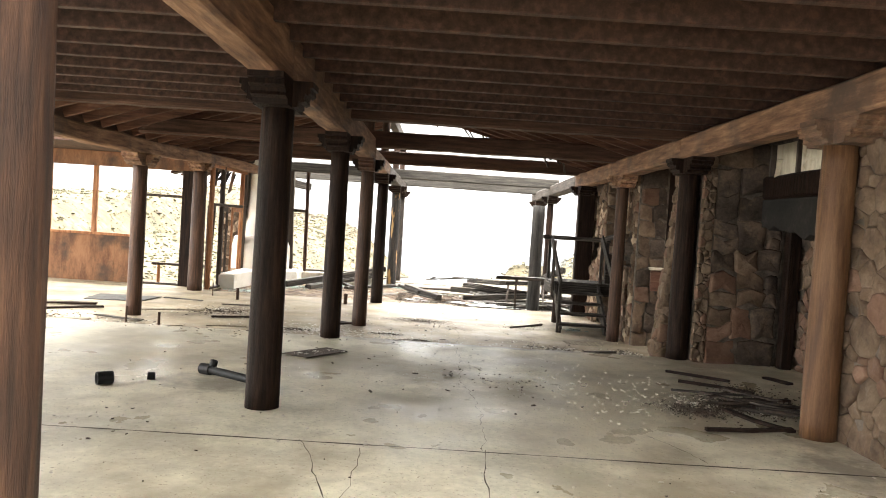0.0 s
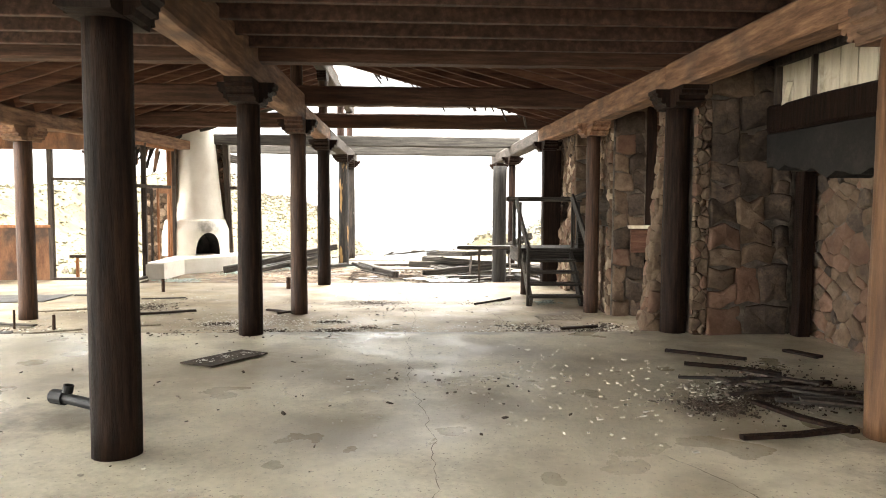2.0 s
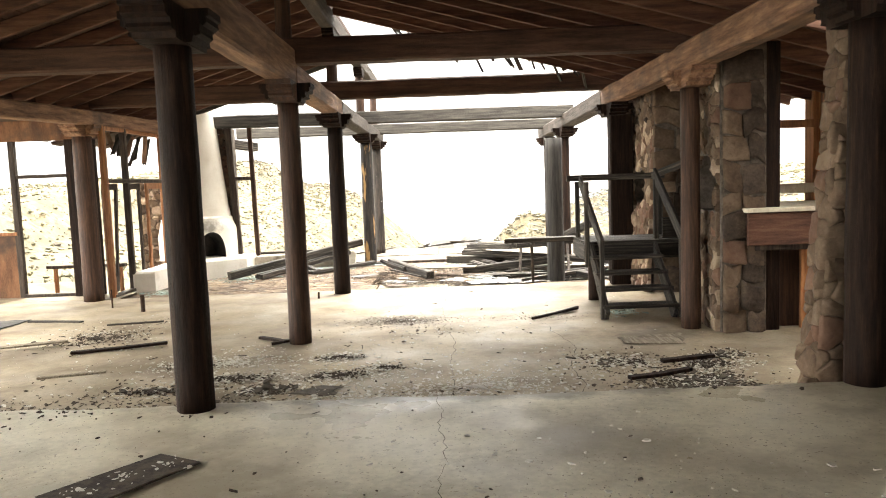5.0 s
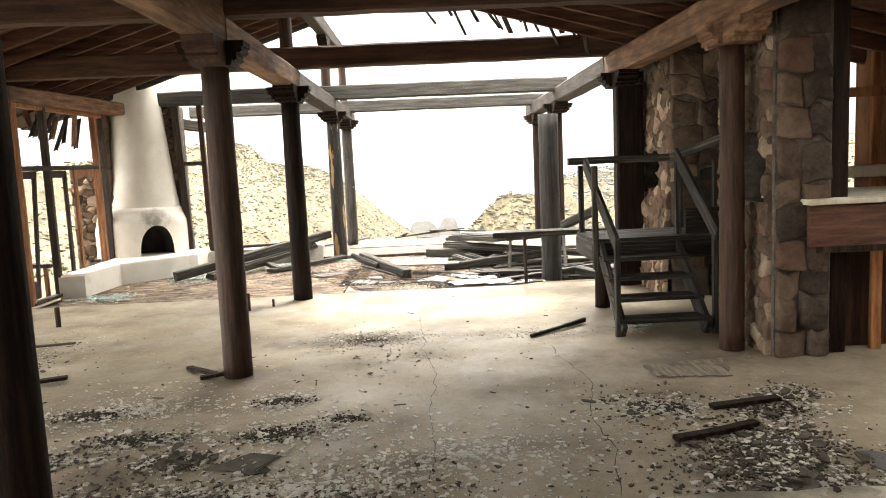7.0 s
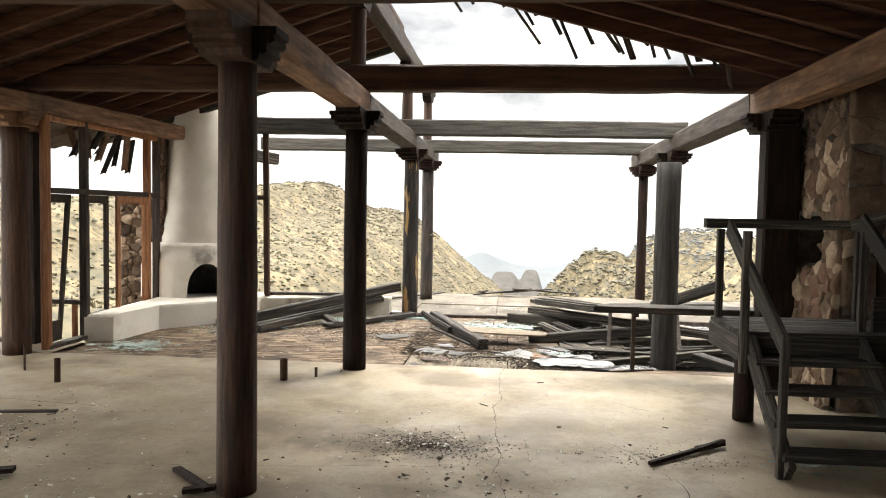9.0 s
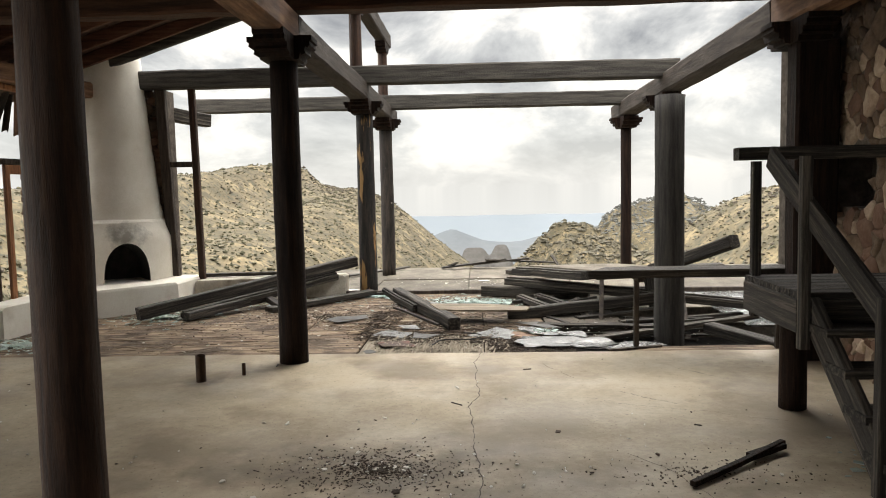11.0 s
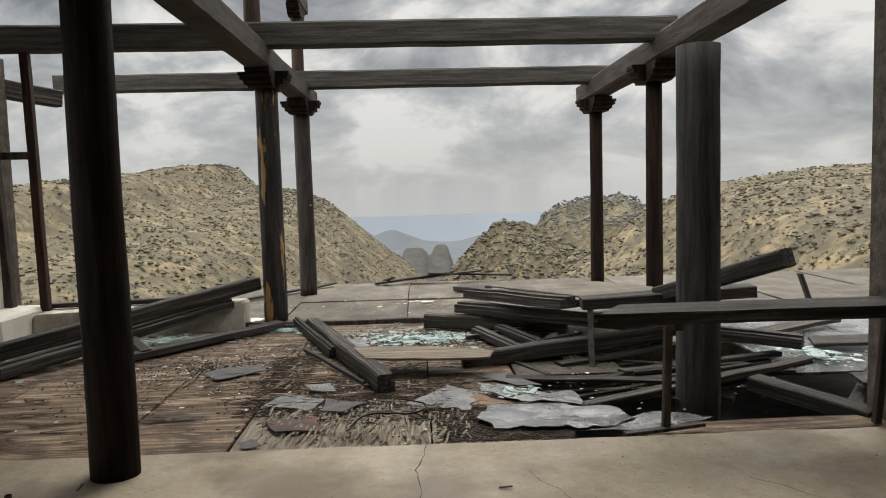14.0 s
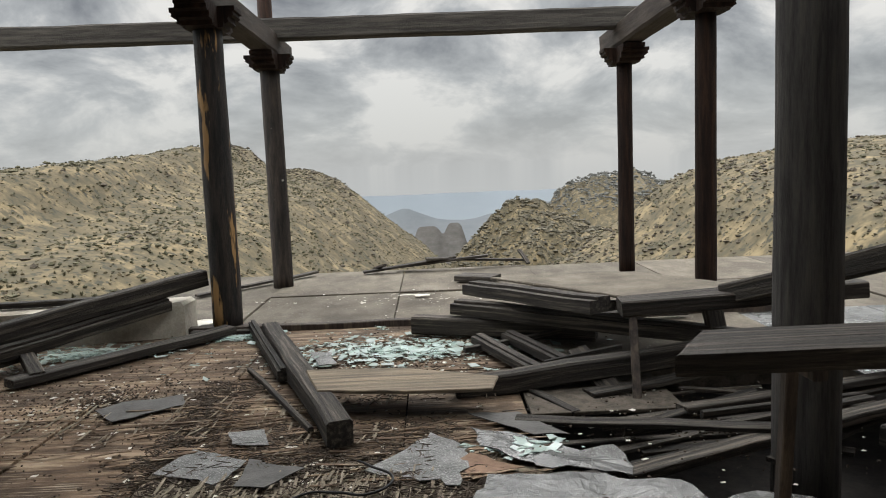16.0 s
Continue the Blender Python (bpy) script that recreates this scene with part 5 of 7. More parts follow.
def plank_poly(plan, z0, z1, seed=0, lift=None):
    """A flat board of any outline, its edges slightly worn; lift gives the height added at each corner."""
    bm = bmesh.new()
    k = len(plan)
    cx, cy = sum(p[0] for p in plan) / k, sum(p[1] for p in plan) / k
    edge = []
    for i in range(k):
        a, b = plan[i], plan[(i + 1) % k]
        ha, hb2 = (lift[i], lift[(i + 1) % k]) if lift else (0, 0)
        n = max(2, int(math.hypot(a[0] - b[0], a[1] - b[1]) / 0.12))
        for q in range(n):
            t = q / n
            w = Vector(noise.noise_vector(Vector((a[0] * 5 + t * n, a[1] * 3, seed)))) * 0.008
            edge.append((a[0] + (b[0] - a[0]) * t + w.x, a[1] + (b[1] - a[1]) * t + w.y, ha + (hb2 - ha) * t + w.z * 0.4))
    grain = bm.verts.layers.float_vector.new("grain")
    rings = []
    for f, z in ((0.995, z0), (1.0, z0 + 0.006), (1.0, z1 - 0.006), (0.99, z1)):
        rings.append([bm.verts.new((cx + (x - cx) * f, cy + (y - cy) * f, z + h)) for x, y, h in edge])
        for q in rings[-1]:
            q[grain] = (q.co.x, q.co.y, z)
    m = len(edge)
    for r0, r1 in zip(rings, rings[1:]):
        for j in range(m):
            bm.faces.new((r0[j], r0[(j + 1) % m], r1[(j + 1) % m], r1[j]))
    bm.faces.new(rings[0])
    bm.faces.new(rings[-1])
    return bm


part("tabletop", plank_poly([(1.333, 16.045), (3.45, 16.03), (3.45, 16.20), (1.43, 16.21)], 0.70, 0.77, 5), M_TABLE, bn)
part("tabletop", plank_poly([(1.436, 16.216), (3.45, 16.207), (3.45, 16.37), (1.535, 16.383)], 0.702, 0.768, 6), M_TABLE, bn)
for x, y, z0, x1, y1 in ((1.82, 16.37, 0.0, 1.80, 16.26), (3.1, 16.34, 0.0, 3.08, 16.22)):
    part("leg", bar((x, y, z0), (x1, y1, 0.705), 0.045, 0.045, 0.003, seed=x), M_FRAME_D, bn)
part("bearer", bar((1.8, 16.07, 0.68), (1.8, 16.36, 0.68), 0.05, 0.04, 0.003, seed=2), M_FRAME_D, bn)
part("bearer", bar((3.08, 16.07, 0.68), (3.08, 16.36, 0.68), 0.05, 0.04, 0.003, seed=3), M_FRAME_D, bn)

# a second plank on a thin leg, half buried in the heap
fb = holder("plank_bench", (1.8, 18.4, -0.1), "sagging plank bench on a thin iron leg in the heap", "bench")
part("seat", bar((1.78, 18.5, 0.44), (3.24, 18.35, 0.53), 0.24, 0.1, 0.01, seed=61), M_TABLE, fb)
part("leg", bar((1.76, 18.03, -0.16), (1.84, 18.42, 0.4), 0.05, 0.05, 0.004, seed=62), M_FRAME_D, fb)
part("leg", bar((2.62, 17.5, -0.16), (2.72, 18.32, 0.46), 0.05, 0.05, 0.004, seed=63), M_FRAME_D, fb)

# ---------- window wall of the wing ----------
W = 16.8
ww = holder("window_wall", (-8, W, 0), "wall of stained plywood under wide empty window openings", "wall", kind="structure")
x = -11.2
while x < -7.1:
    x1 = min(x + 1.22, -6.98)
    part("panel", box(bmesh.new(), x + 0.004, W, 0.0, x1, W + 0.04, 1.08, 0.003), M_PLY, ww)
    x += 1.22
part("sill", bar((-11.2, W + 0.02, 1.11), (-6.95, W + 0.02, 1.11), 0.12, 0.06, 0.004), M_FRAME, ww)
part("header", box(bmesh.new(), -11.2, W - 0.02, 2.68, -5.6, W + 0.1, 3.02, 0.005), M_PLY, ww)
for x in (-10.2, -9.12, -8.05, -6.95):
    z0 = 1.14 if x < -7 else 0
    part("mullion", bar((x, W + 0.03, z0), (x, W + 0.03, 2.68), 0.1, 0.1, 0.004, seed=x), M_FRAME if x < -7 else M_FRAME_D, ww)
part("door_transom", bar((-6.9, W + 0.03, 2.08), (-6.02, W + 0.03, 2.08), 0.07, 0.06, 0.003), M_FRAME_D, ww)
part("threshold", bar((-6.95, W + 0.03, 0.03), (-5.98, W + 0.03, 0.03), 0.12, 0.05, 0.003), M_FRAME_D, ww)
part("wide_post", box(bmesh.new(), -6.0, W - 0.1, 0, -5.55, W + 0.12, 2.68, 0.012), M_LOG, ww)
# rail outside on the porch
pr = holder("porch_rail", (-6.2, 17.65, 0), "plain wooden rail on the porch outside", "rail")
part("top_rail", bar((-6.95, 17.65, 0.43), (-5.5, 17.65, 0.43), 0.1, 0.06, 0.004), M_FRAME_D, pr)
for x in (-6.8, -6.2, -5.6):
    part("post", bar((x, 17.65, -0.6), (x, 17.65, 0.4), 0.06, 0.06, 0.003, seed=x), M_FRAME, pr)

# ---------- glazed doors ----------
DX = -5.22
dw = holder("door_frame", (DX, 17.9, 0), "dark wooden frame of the glazed garden doors with empty transom lights", "door frame", kind="structure")
for y, m in ((16.42, M_FRAME), (17.25, M_FRAME_D), (18.99, M_FRAME), (19.3, M_FRAME_D)):
    part("jamb", bar((DX, y, 0), (DX, y, 2.86), 0.1, 0.09, 0.004, seed=y), m, dw)
part("transom", bar((DX, 16.4, 1.95), (DX, 19.3, 1.95), 0.1, 0.07, 0.004), M_FRAME_D, dw)
part("head", bar((DX, 16.4, 2.83), (DX, 19.3, 2.83), 0.09, 0.06, 0.004), M_FRAME, dw)
part("sill", bar((DX, 16.4, 0.02), (DX, 19.3, 0.02), 0.12, 0.05, 0.004), M_FRAME_D, dw)


def door_leaf(hx, hy, d, w, h, material, label, lean=0.0):
    """A glazed door leaf hinged at (hx, hy), running along d, without its glass."""
    ob = holder("garden_door", (hx, hy, 0.04), label, "door", "garden doors")
    d = Vector((d[0], d[1], 0)).normalized()
    nrm = Vector((-d.y, d.x, 0))

    def slat(nm, s0, s1, z0, z1):
        # lean: a racked leaf whose free side has swung back at the foot
        bm = bmesh.new()
        a = Vector((hx, hy, 0.05))
        q = []
        for z in (z0, z1):
            for s, o in ((s0, -0.021), (s1, -0.021), (s1, 0.021), (s0, 0.021)):
                q.append(bm.verts.new(a + d * s * (1 - lean * (1 - z / h)) + nrm * o + Vector((0, 0, z))))
        for f in ((0, 1, 2, 3), (4, 5, 6, 7), (0, 1, 5, 4), (1, 2, 6, 5), (2, 3, 7, 6), (3, 0, 4, 7)):
            bm.faces.new([q[i] for i in f])
        bmesh.ops.bevel(bm, geom=bm.edges[:], offset=0.004, segments=1, affect='EDGES')
        part(nm, bm, material, ob)
    slat("stile", 0.0, 0.09, 0, h)
    slat("stile", w - 0.09, w, 0, h)
    slat("rail", 0.092, w - 0.092, 0.0, 0.26)
    slat("rail", 0.092, w - 0.092, h - 0.11, h)
    return ob


door_leaf(-5.3, 16.47, (-0.06, 1), 0.66, 1.86, M_FRAME_D, "empty dark-framed garden door racked out of square", 0.4)
door_leaf(-5.24, 17.3, (-0.06, 1), 0.64, 1.86, M_FRAME_D, "empty dark-framed garden door nearly shut")
door_leaf(-5.2, 18.9, (0.02, -1), 0.9, 1.86, M_FRAME, "orange-brown garden door leaning into the room")
# sagging porch roof outside the doors
bm = bmesh.new()
rp = random.Random(31)
for k in range(7):
    y = 17.1 + k * 0.36
    bar((-5.4, y, 2.98), (-6.5, y + rp.uniform(-0.1, 0.1), 2.72 - rp.uniform(0, 0.1)), 0.34, 0.06, 0.02, seed=k, bm=bm)
thing("porch_roof", bm, M_ROOF, "dark sagging boards of the porch roof outside the doors", "roof", kind="structure")
for i in range(12):
    y = 17.6 + i * 0.125 + rp.uniform(-0.05, 0.05)
    bm = bmesh.new()
    a = Vector((-5.4 - rp.uniform(0, 0.25), y, 2.86 - rp.uniform(0, 0.1)))
    d = Vector((-0.3 * rp.random(), rp.uniform(-0.3, 0.25), -0.22 - rp.random() * (0.34 if i > 6 else 0.16)))
    r = rp.uniform(0.06, 0.1)
    rings = []
    for k in range(4):
        c = a + d * (k / 3)
        ring = [bm.verts.new(c + Vector((math.sin(q * math.pi / 6) * r * 0.7, math.cos(q * math.pi / 6) * r, math.sin(q * math.pi / 6) * r * 0.5 - 0.03))) for q in range(7)]
        ring += [bm.verts.new(c + Vector((math.sin(q * math.pi / 6) * r * 0.55, math.cos(q * math.pi / 6) * r * 0.85, math.sin(q * math.pi / 6) * r * 0.4 - 0.035))) for q in range(6, -1, -1)]
        rings.append(ring)
    for k in range(3):
        for j in range(14):
            bm.faces.new((rings[k][j], rings[k][(j + 1) % 14], rings[k + 1][(j + 1) % 14], rings[k + 1][j]))
    bm.faces.new(rings[0]), bm.faces.new(rings[-1])
    # two tiles in three are black, the rest clay brown
    thing("roof_tile", bm, M_SOOT_AND_SHADE if i % 3 else M_TILE, "curved roof tile sagging from the broken eave", "roof tile", "eave tiles")

# ---------- corner fireplace ----------
KX, KY = -4.98, 20.12


def kiva_body():
    """Rounded body with a real arched mouth and a deep firebox."""
    bm = bmesh.new()
    face = math.atan2(-0.78, 0.62)
    z0, z1 = 0.28, 1.14
    R = 0.86

    def surf(s, z):
        a = face + s / R
        sh = 1 - 0.10 * smooth(0.9, 1.14, z)
        return Vector((KX + math.cos(a) * R * sh, KY + math.sin(a) * R * sh, z + 0.01 * noise.noise(Vector((s * 3, z * 3, 0)))))
    # arch outline in (s, z)
    arch = []
    for k in range(25):
        t = math.pi * k / 24
        arch.append((0.31 * math.cos(t), 0.30 + 0.56 * (max(0.0, math.sin(t)) ** 0.75)))
    rect = []
    S = 1.25
    for (s, z) in arch:
        d = Vector((s, z - 0.30))
        k = 1e9
        if abs(d.x) > 1e-6:
            k = min(k, S / abs(d.x))
        if d.y > 1e-6:
            k = min(k, (z1 - 0.30) / d.y)
        rect.append((d.x * k, 0.30 + d.y * k))
    rings = []
    for i in range(9):
        t = i / 8
        rings.append([bm.verts.new(surf(a[0] + (b[0] - a[0]) * t, a[1] + (b[1] - a[1]) * t)) for a, b in zip(arch, rect)])
    for i in range(8):
        for j in range(24):
            bm.faces.new((rings[i][j], rings[i][j + 1], rings[i + 1][j + 1], rings[i + 1][j]))
    # rounded shoulder to the stack
    top = [v for v in rings[-1] if v.co.z > z1 - 0.02]
    n = 40
    prev = None
    for k, (r, z) in enumerate(((R * 0.90, z1), (R * 0.86, z1 + 0.03), (0.66, z1 + 0.05))):
        ring = [bm.verts.new((KX + math.cos(face - 1.9 + 3.8 * q / n) * r, KY + math.sin(face - 1.9 + 3.8 * q / n) * r, z - (0.012 if k == 0 else 0))) for q in range(n + 1)]
        if prev:
            for q in range(n):
                bm.faces.new((prev[q], prev[q + 1], ring[q + 1], ring[q]))
        prev = ring
    return bm, arch, surf


kv = holder("fireplace", (KX, KY, 0), "cream stucco beehive corner fireplace with a tapering chimney", "fireplace")
bmk, arch, surf = kiva_body()
part("body", bmk, M_STUCCO_FIRE, kv, smooth=True)
bm = bmesh.new()
mouth = [surf(*a) for a in arch]
inward = (Vector((KX, KY, 0)) - Vector((surf(0, 0.4).x, surf(0, 0.4).y, 0))).normalized()
r0 = [bm.verts.new(p) for p in mouth]
r1 = [bm.verts.new(p + inward * 0.1) for p in mouth]
r2 = [bm.verts.new(p + inward * 0.55 + Vector((0, 0, -0.05))) for p in mouth]
for a, b in ((r0, r1), (r1, r2)):
    for j in range(24):
        bm.faces.new((a[j], a[j + 1], b[j + 1], b[j]))
bm.faces.new(r2)
part("firebox", bm, M_SOOT_AND_SHADE, kv, "soot-black arched firebox")
bm = bmesh.new()
rings = []
for k in range(15):
    t = k / 14
    z = 1.15 + 2.45 * t
    r = 0.66 - 0.24 * t ** 0.8
    rings.append([bm.verts.new((KX + 0.08 + math.cos(q * math.pi / 20) * r * (1 + 0.02 * noise.noise(Vector((q, z * 2, 0)))), KY + 0.02 + math.sin(q * math.pi / 20) * r, z)) for q in range(40)])
for k in range(14):
    for q in range(40):
        bm.faces.new((rings[k][q], rings[k][(q + 1) % 40], rings[k + 1][(q + 1) % 40], rings[k + 1][q]))
bm.faces.new(rings[-1])
part("chimney", bm, M_STUCCO, kv, smooth=True)


def prism(bm, plan, z0, z1, soft=0.03):
    lo = [bm.verts.new((x, y, z0)) for x, y in plan]
    mi = [bm.verts.new((x, y, z1 - soft)) for x, y in plan]
    cx, cy = sum(p[0] for p in plan) / len(plan), sum(p[1] for p in plan) / len(plan)
    hi = [bm.verts.new((x + (cx - x) * soft, y + (cy - y) * soft, z1)) for x, y in plan]
    k = len(plan)
    for a, b in ((lo, mi), (mi, hi)):
        for j in range(k):
            bm.faces.new((a[j], a[(j + 1) % k], b[(j + 1) % k], b[j]))
    bm.faces.new(hi)
    return bm


part("hearth_bench", prism(bmesh.new(), [(-5.2, 17.2), (-4.84, 17.28), (-4.72, 18.35), (-3.75, 19.42), (-3.72, 20.35), (-5.7, 20.6), (-5.2, 19.3)], -0.04, 0.32), M_STUCCO, kv, "low cream stucco hearth bench")
thing("low_wall", prism(bmesh.new(), [(-3.72, 19.95), (-1.62, 20.38), (-1.62, 20.72), (-3.72, 20.4)], -0.05, 0.27), M_STUCCO_DIRT_SHADE, "low stucco wall stub under the missing window, dirt and shade in its colour", "low wall")
# stone beside the chimney
j1 = pier("jamb_stone", [(-5.98, 19.62, 0, -5.42, 20.6, 1.95), (-5.42, 19.66, 0, -5.26, 20.5, 3.0), (-4.42, 20.32, 0.28, -4.16, 20.6, 3.03)], "brown rubble stone edges beside the chimney")
stone_face(j1, (-5.98, 19.62, 0.05), (1, 0, 0), (0, 0, 1), 0.54, 1.9, 0.2, 21, [M_STONE_TAN_LIT, M_STONE], 0.05)
stone_face(j1, (-5.44, 19.64, 0.05), (1, 0, 0), (0, 0, 1), 0.2, 2.9, 0.16, 23, [M_STONE, M_STONE_RED], 0.05)
stone_face(j1, (-4.48, 20.3, 1.05), (1, 0, 0), (0, 0, 1), 0.30, 1.98, 0.17, 22, [M_STONE, M_STONE_RED, M_STONE_SOOT_SHADE], 0.07)
# empty window frame beside the fireplace
wf = holder("window_frame", (-3.9, 20.2, 0.3), "dark wooden window frame without glass", "window frame", kind="structure")
part("post", bar((-4.1, 20.22, 0.27), (-4.2, 20.22, 3.04), 0.14, 0.1, 0.008, seed=1), M_FRAME_D, wf)
part("post", bar((-3.7, 20.22, 0.27), (-3.74, 20.22, 3.04), 0.09, 0.09, 0.006, seed=2), M_LOG_RED, wf)
part("rail", bar((-4.15, 20.22, 1.95), (-3.7, 20.22, 1.95), 0.07, 0.08, 0.004), M_FRAME_D, wf)
part("stub_beam", bar((-4.3, 20.5, 2.73), (-3.86, 21.2, 2.66), 0.15, 0.2, 0.01), M_TIMBER, wf)
part("sill", bar((-3.75, 20.3, 0.31), (-1.95, 20.55, 0.31), 0.1, 0.05, 0.006), M_TIMBER, wf)

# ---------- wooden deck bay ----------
# pit floor coloured black to stand for the darkness below the deck
pit = wall("pit", [(-5.2, EDGE - 0.1, -1.1, 5.4, 20.8, -0.75)], M_SOOT_AND_SHADE, "earth under the rotten deck, the hole's shade put into its colour")
dk = holder("deck", (-1, 18.3, -0.03), "rotten plywood deck strewn with splinters and broken glass", "floor", kind="structure")
# the M_SOIL sheet is darkened to stand for the shade inside the heap
for (x0, y0, x1, y1, m) in ((-5.15, 16.3, -3.93, 18.65, M_PLYFLOOR), (-5.15, 18.66, -3.93, 20.45, M_PLYFLOOR), (-3.92, 16.3, -2.8, 18.45, M_PLYFLOOR), (-3.92, 18.46, -2.8, 20.45, M_PLYFLOOR),
                            (-2.79, 16.3, -1.59, 18.48, M_PLYFLOOR), (-2.79, 18.49, -1.33, 20.45, M_PLYFLOOR), (-1.575, 16.3, -0.83, 18.48, M_PLYFLOOR), (-1.32, 18.5, -0.8, 20.45, M_PLYFLOOR),
                            (-0.81, 16.32, 0.4, 17.35, M_VENEER), (0.41, 16.32, 1.25, 17.2, M_VENEER), (-0.81, 17.37, 0.4, 18.9, M_PLYFLOOR), (0.41, 17.24, 1.1, 18.9, M_PLYFLOOR),
                            (-0.79, 18.92, 1.2, 20.45, M_PLYFLOOR), (1.21, 18.92, 3.3, 20.45, M_TERR), (3.31, 17.7, 4.5, 20.45, M_WET), (4.51, 16.4, 5.4, 20.45, M_WET), (1.12, 17.9, 2.0, 18.9, M_SOIL)):
    bm = bmesh.new()
    z = -0.035 + RNG.uniform(-0.008, 0.006)
    box(bm, x0, y0, z - 0.022, x1, y1, z, 0.003)
    part("plywood_sheet", bm, m, dk)
for i in range(6):
    y = 16.6 + i * 0.7
    part("joist", bar((-5.1, y, -0.17), (0.95, y, -0.17), 0.05, 0.2, 0.003), M_TIMBER, dk)
part("edge_beam", bar((1.7, EDGE + 0.15, -0.05), (4.5, EDGE + 0.16, -0.04), 0.24, 0.06, 0.012, seed=4), M_PLYFLOOR, dk)
part("sill_beam", bar((-1.9, 20.5, -0.015), (4.2, 20.42, -0.02), 0.1, 0.07, 0.015, seed=5), M_FRAME_D, dk)
tr = holder("terrace", (2, 22, -0.06), "grey-brown boarded terrace with lifted sheets", "terrace", kind="structure")
xs = [-2.9, -1.3, 0.2, 1.9, 3.4, 5.0, 6.6, 8.2]
ys = [20.5, 22.4, 24.25]
for i in range(len(xs) - 1):
    for j in range(2):
        z = -0.06 + RNG.uniform(-0.015, 0.01)
        part("board_sheet", box(bmesh.new(), xs[i] + 0.006, ys[j] + 0.006, z - 0.03, xs[i + 1] - 0.006, ys[j + 1] - 0.006, z, 0.004), M_TERR, tr)
part("base", box(bmesh.new(), -2.9, 20.5, -1.1, 8.2, 24.2, -0.115), M_MORTAR, tr)

# ---------- fallen timbers ----------


def timber(p0, p1, w=0.12, h=0.14, roll=0.0, groove=False, material=None, seed=0, label="weathered grey timber fallen in the heap"):
    return thing("timber", bar(p0, p1, w, h, 0.012, roll, seed=seed, groove=groove), material or M_TIMBER, label, "timber", "fallen timbers")


timber((-3.8, 18.28, 0.07), (-1.5, 20.65, 0.45), 0.13, 0.15, seed=1, label="long weathered beam leaning on the low wall")
timber((-3.3, 18.45, 0.03), (-1.75, 20.35, 0.27), 0.14, 0.1, 8, True, seed=2, label="grooved weathered beam leaning on the low wall")
timber((-3.2, 18.3, 0.03), (-2.5, 19.5, 0.10), 0.1, 0.1, seed=3)
timber((-2.35, 18.88, 0.01), (-1.2, 20.3, 0.03), 0.16, 0.06, seed=4)
timber((-2.75, 19.75, 0.14), (-2.2, 18.98, 0.02), 0.1, 0.07, seed=3)
timber((-0.82, 20.15, 0.035), (0.09, 17.5, 0.045), 0.14, 0.14, seed=5, label="square weathered beam lying across the deck")
timber((-1.05, 20.5, 0.02), (-0.44, 18.75, 0.02), 0.08, 0.09, groove=True, seed=6)
timber((-0.74, 19.05, -0.01), (-0.09, 17.7, 0.0), 0.03, 0.03, seed=7)
timber((0.78, 20.0, 0.21), (3.56, 18.1, 0.12), 0.2, 0.11, groove=True, seed=8, label="long grooved grey beam lying over the heap")
timber((0.95, 20.38, 0.30), (1.74, 18.78, 0.40), 0.24, 0.11, groove=True, seed=9, label="grooved grey beam propped on the bench plank")
thing("fallen_panel", plank_poly([(1.1, 20.42), (1.86, 18.68), (2.75, 18.56), (2.35, 20.3)], 0.352, 0.372, 4, (0.0, 0.10, 0.14, 0.02)), M_TERR, "grey weathered roof panel fallen on the heap", "panel")
timber((0.42, 20.02, 0.06), (1.85, 19.5, 0.06), 0.15, 0.15, seed=10, label="square dark beam under the grooved beams")
timber((0.70, 18.33, 0.0), (2.5, 18.48, 0.15), 0.13, 0.13, seed=11, label="square grey beam rising into the heap")
timber((1.4, 18.45, 0.03), (2.75, 18.85, 0.12), 0.2, 0.03, 6, seed=12)
timber((1.5, 18.2, -0.03), (2.8, 18.5, 0.06), 0.16, 0.03, -5, seed=13)
timber((1.42, 17.08, -0.07), (3.42, 17.74, 0.05), 0.1, 0.05, seed=14, label="long splintered beam bridging the hole in the deck")
timber((1.58, 17.92, -0.14), (2.75, 17.98, -0.04), 0.06, 0.11, seed=15)
timber((1.13, 18.4, -0.05), (1.38, 17.91, -0.06), 0.06, 0.07, seed=16)
timber((0.93, 19.52, 0.04), (1.33, 18.4, 0.02), 0.13, 0.07, groove=True, seed=17)
timber((1.17, 19.54, 0.05), (1.52, 18.42, 0.05), 0.13, 0.07, groove=True, seed=18)
timber((1.30, 18.62, 0.06), (1.80, 18.54, 0.16), 0.03, 0.03, seed=19)
timber((0.8, 19.3, 0.0), (1.6, 19.55, 0.05), 0.05, 0.04, seed=31)
timber((1.55, 18.75, 0.1), (1.72, 18.05, -0.1), 0.13, 0.05, 20, seed=32)
timber((2.45, 18.45, 0.5), (3.02, 17.28, 0.92), 0.13, 0.13, seed=33, label="square beam tilted up out of the heap")
timber((2.9, 16.5, -0.3), (4.1, 17.9, -0.1), 0.12, 0.2, seed=34, label="broken joist hanging into the hole")
timber((3.3, 18.9, 0.0), (4.6, 19.5, 0.03), 0.2, 0.04, seed=35)
timber((2.55, 18.75, 0.0), (2.5, 18.9, 0.40), 0.14, 0.06, seed=36)
timber((0.5, 20.2, 0.0), (2.8, 20.25, 0.03), 0.1, 0.06, seed=37)
timber((5.12, 20.9, -0.07), (4.98, 20.9, 0.33), 0.1, 0.04, seed=38, label="short board standing up at the terrace edge")
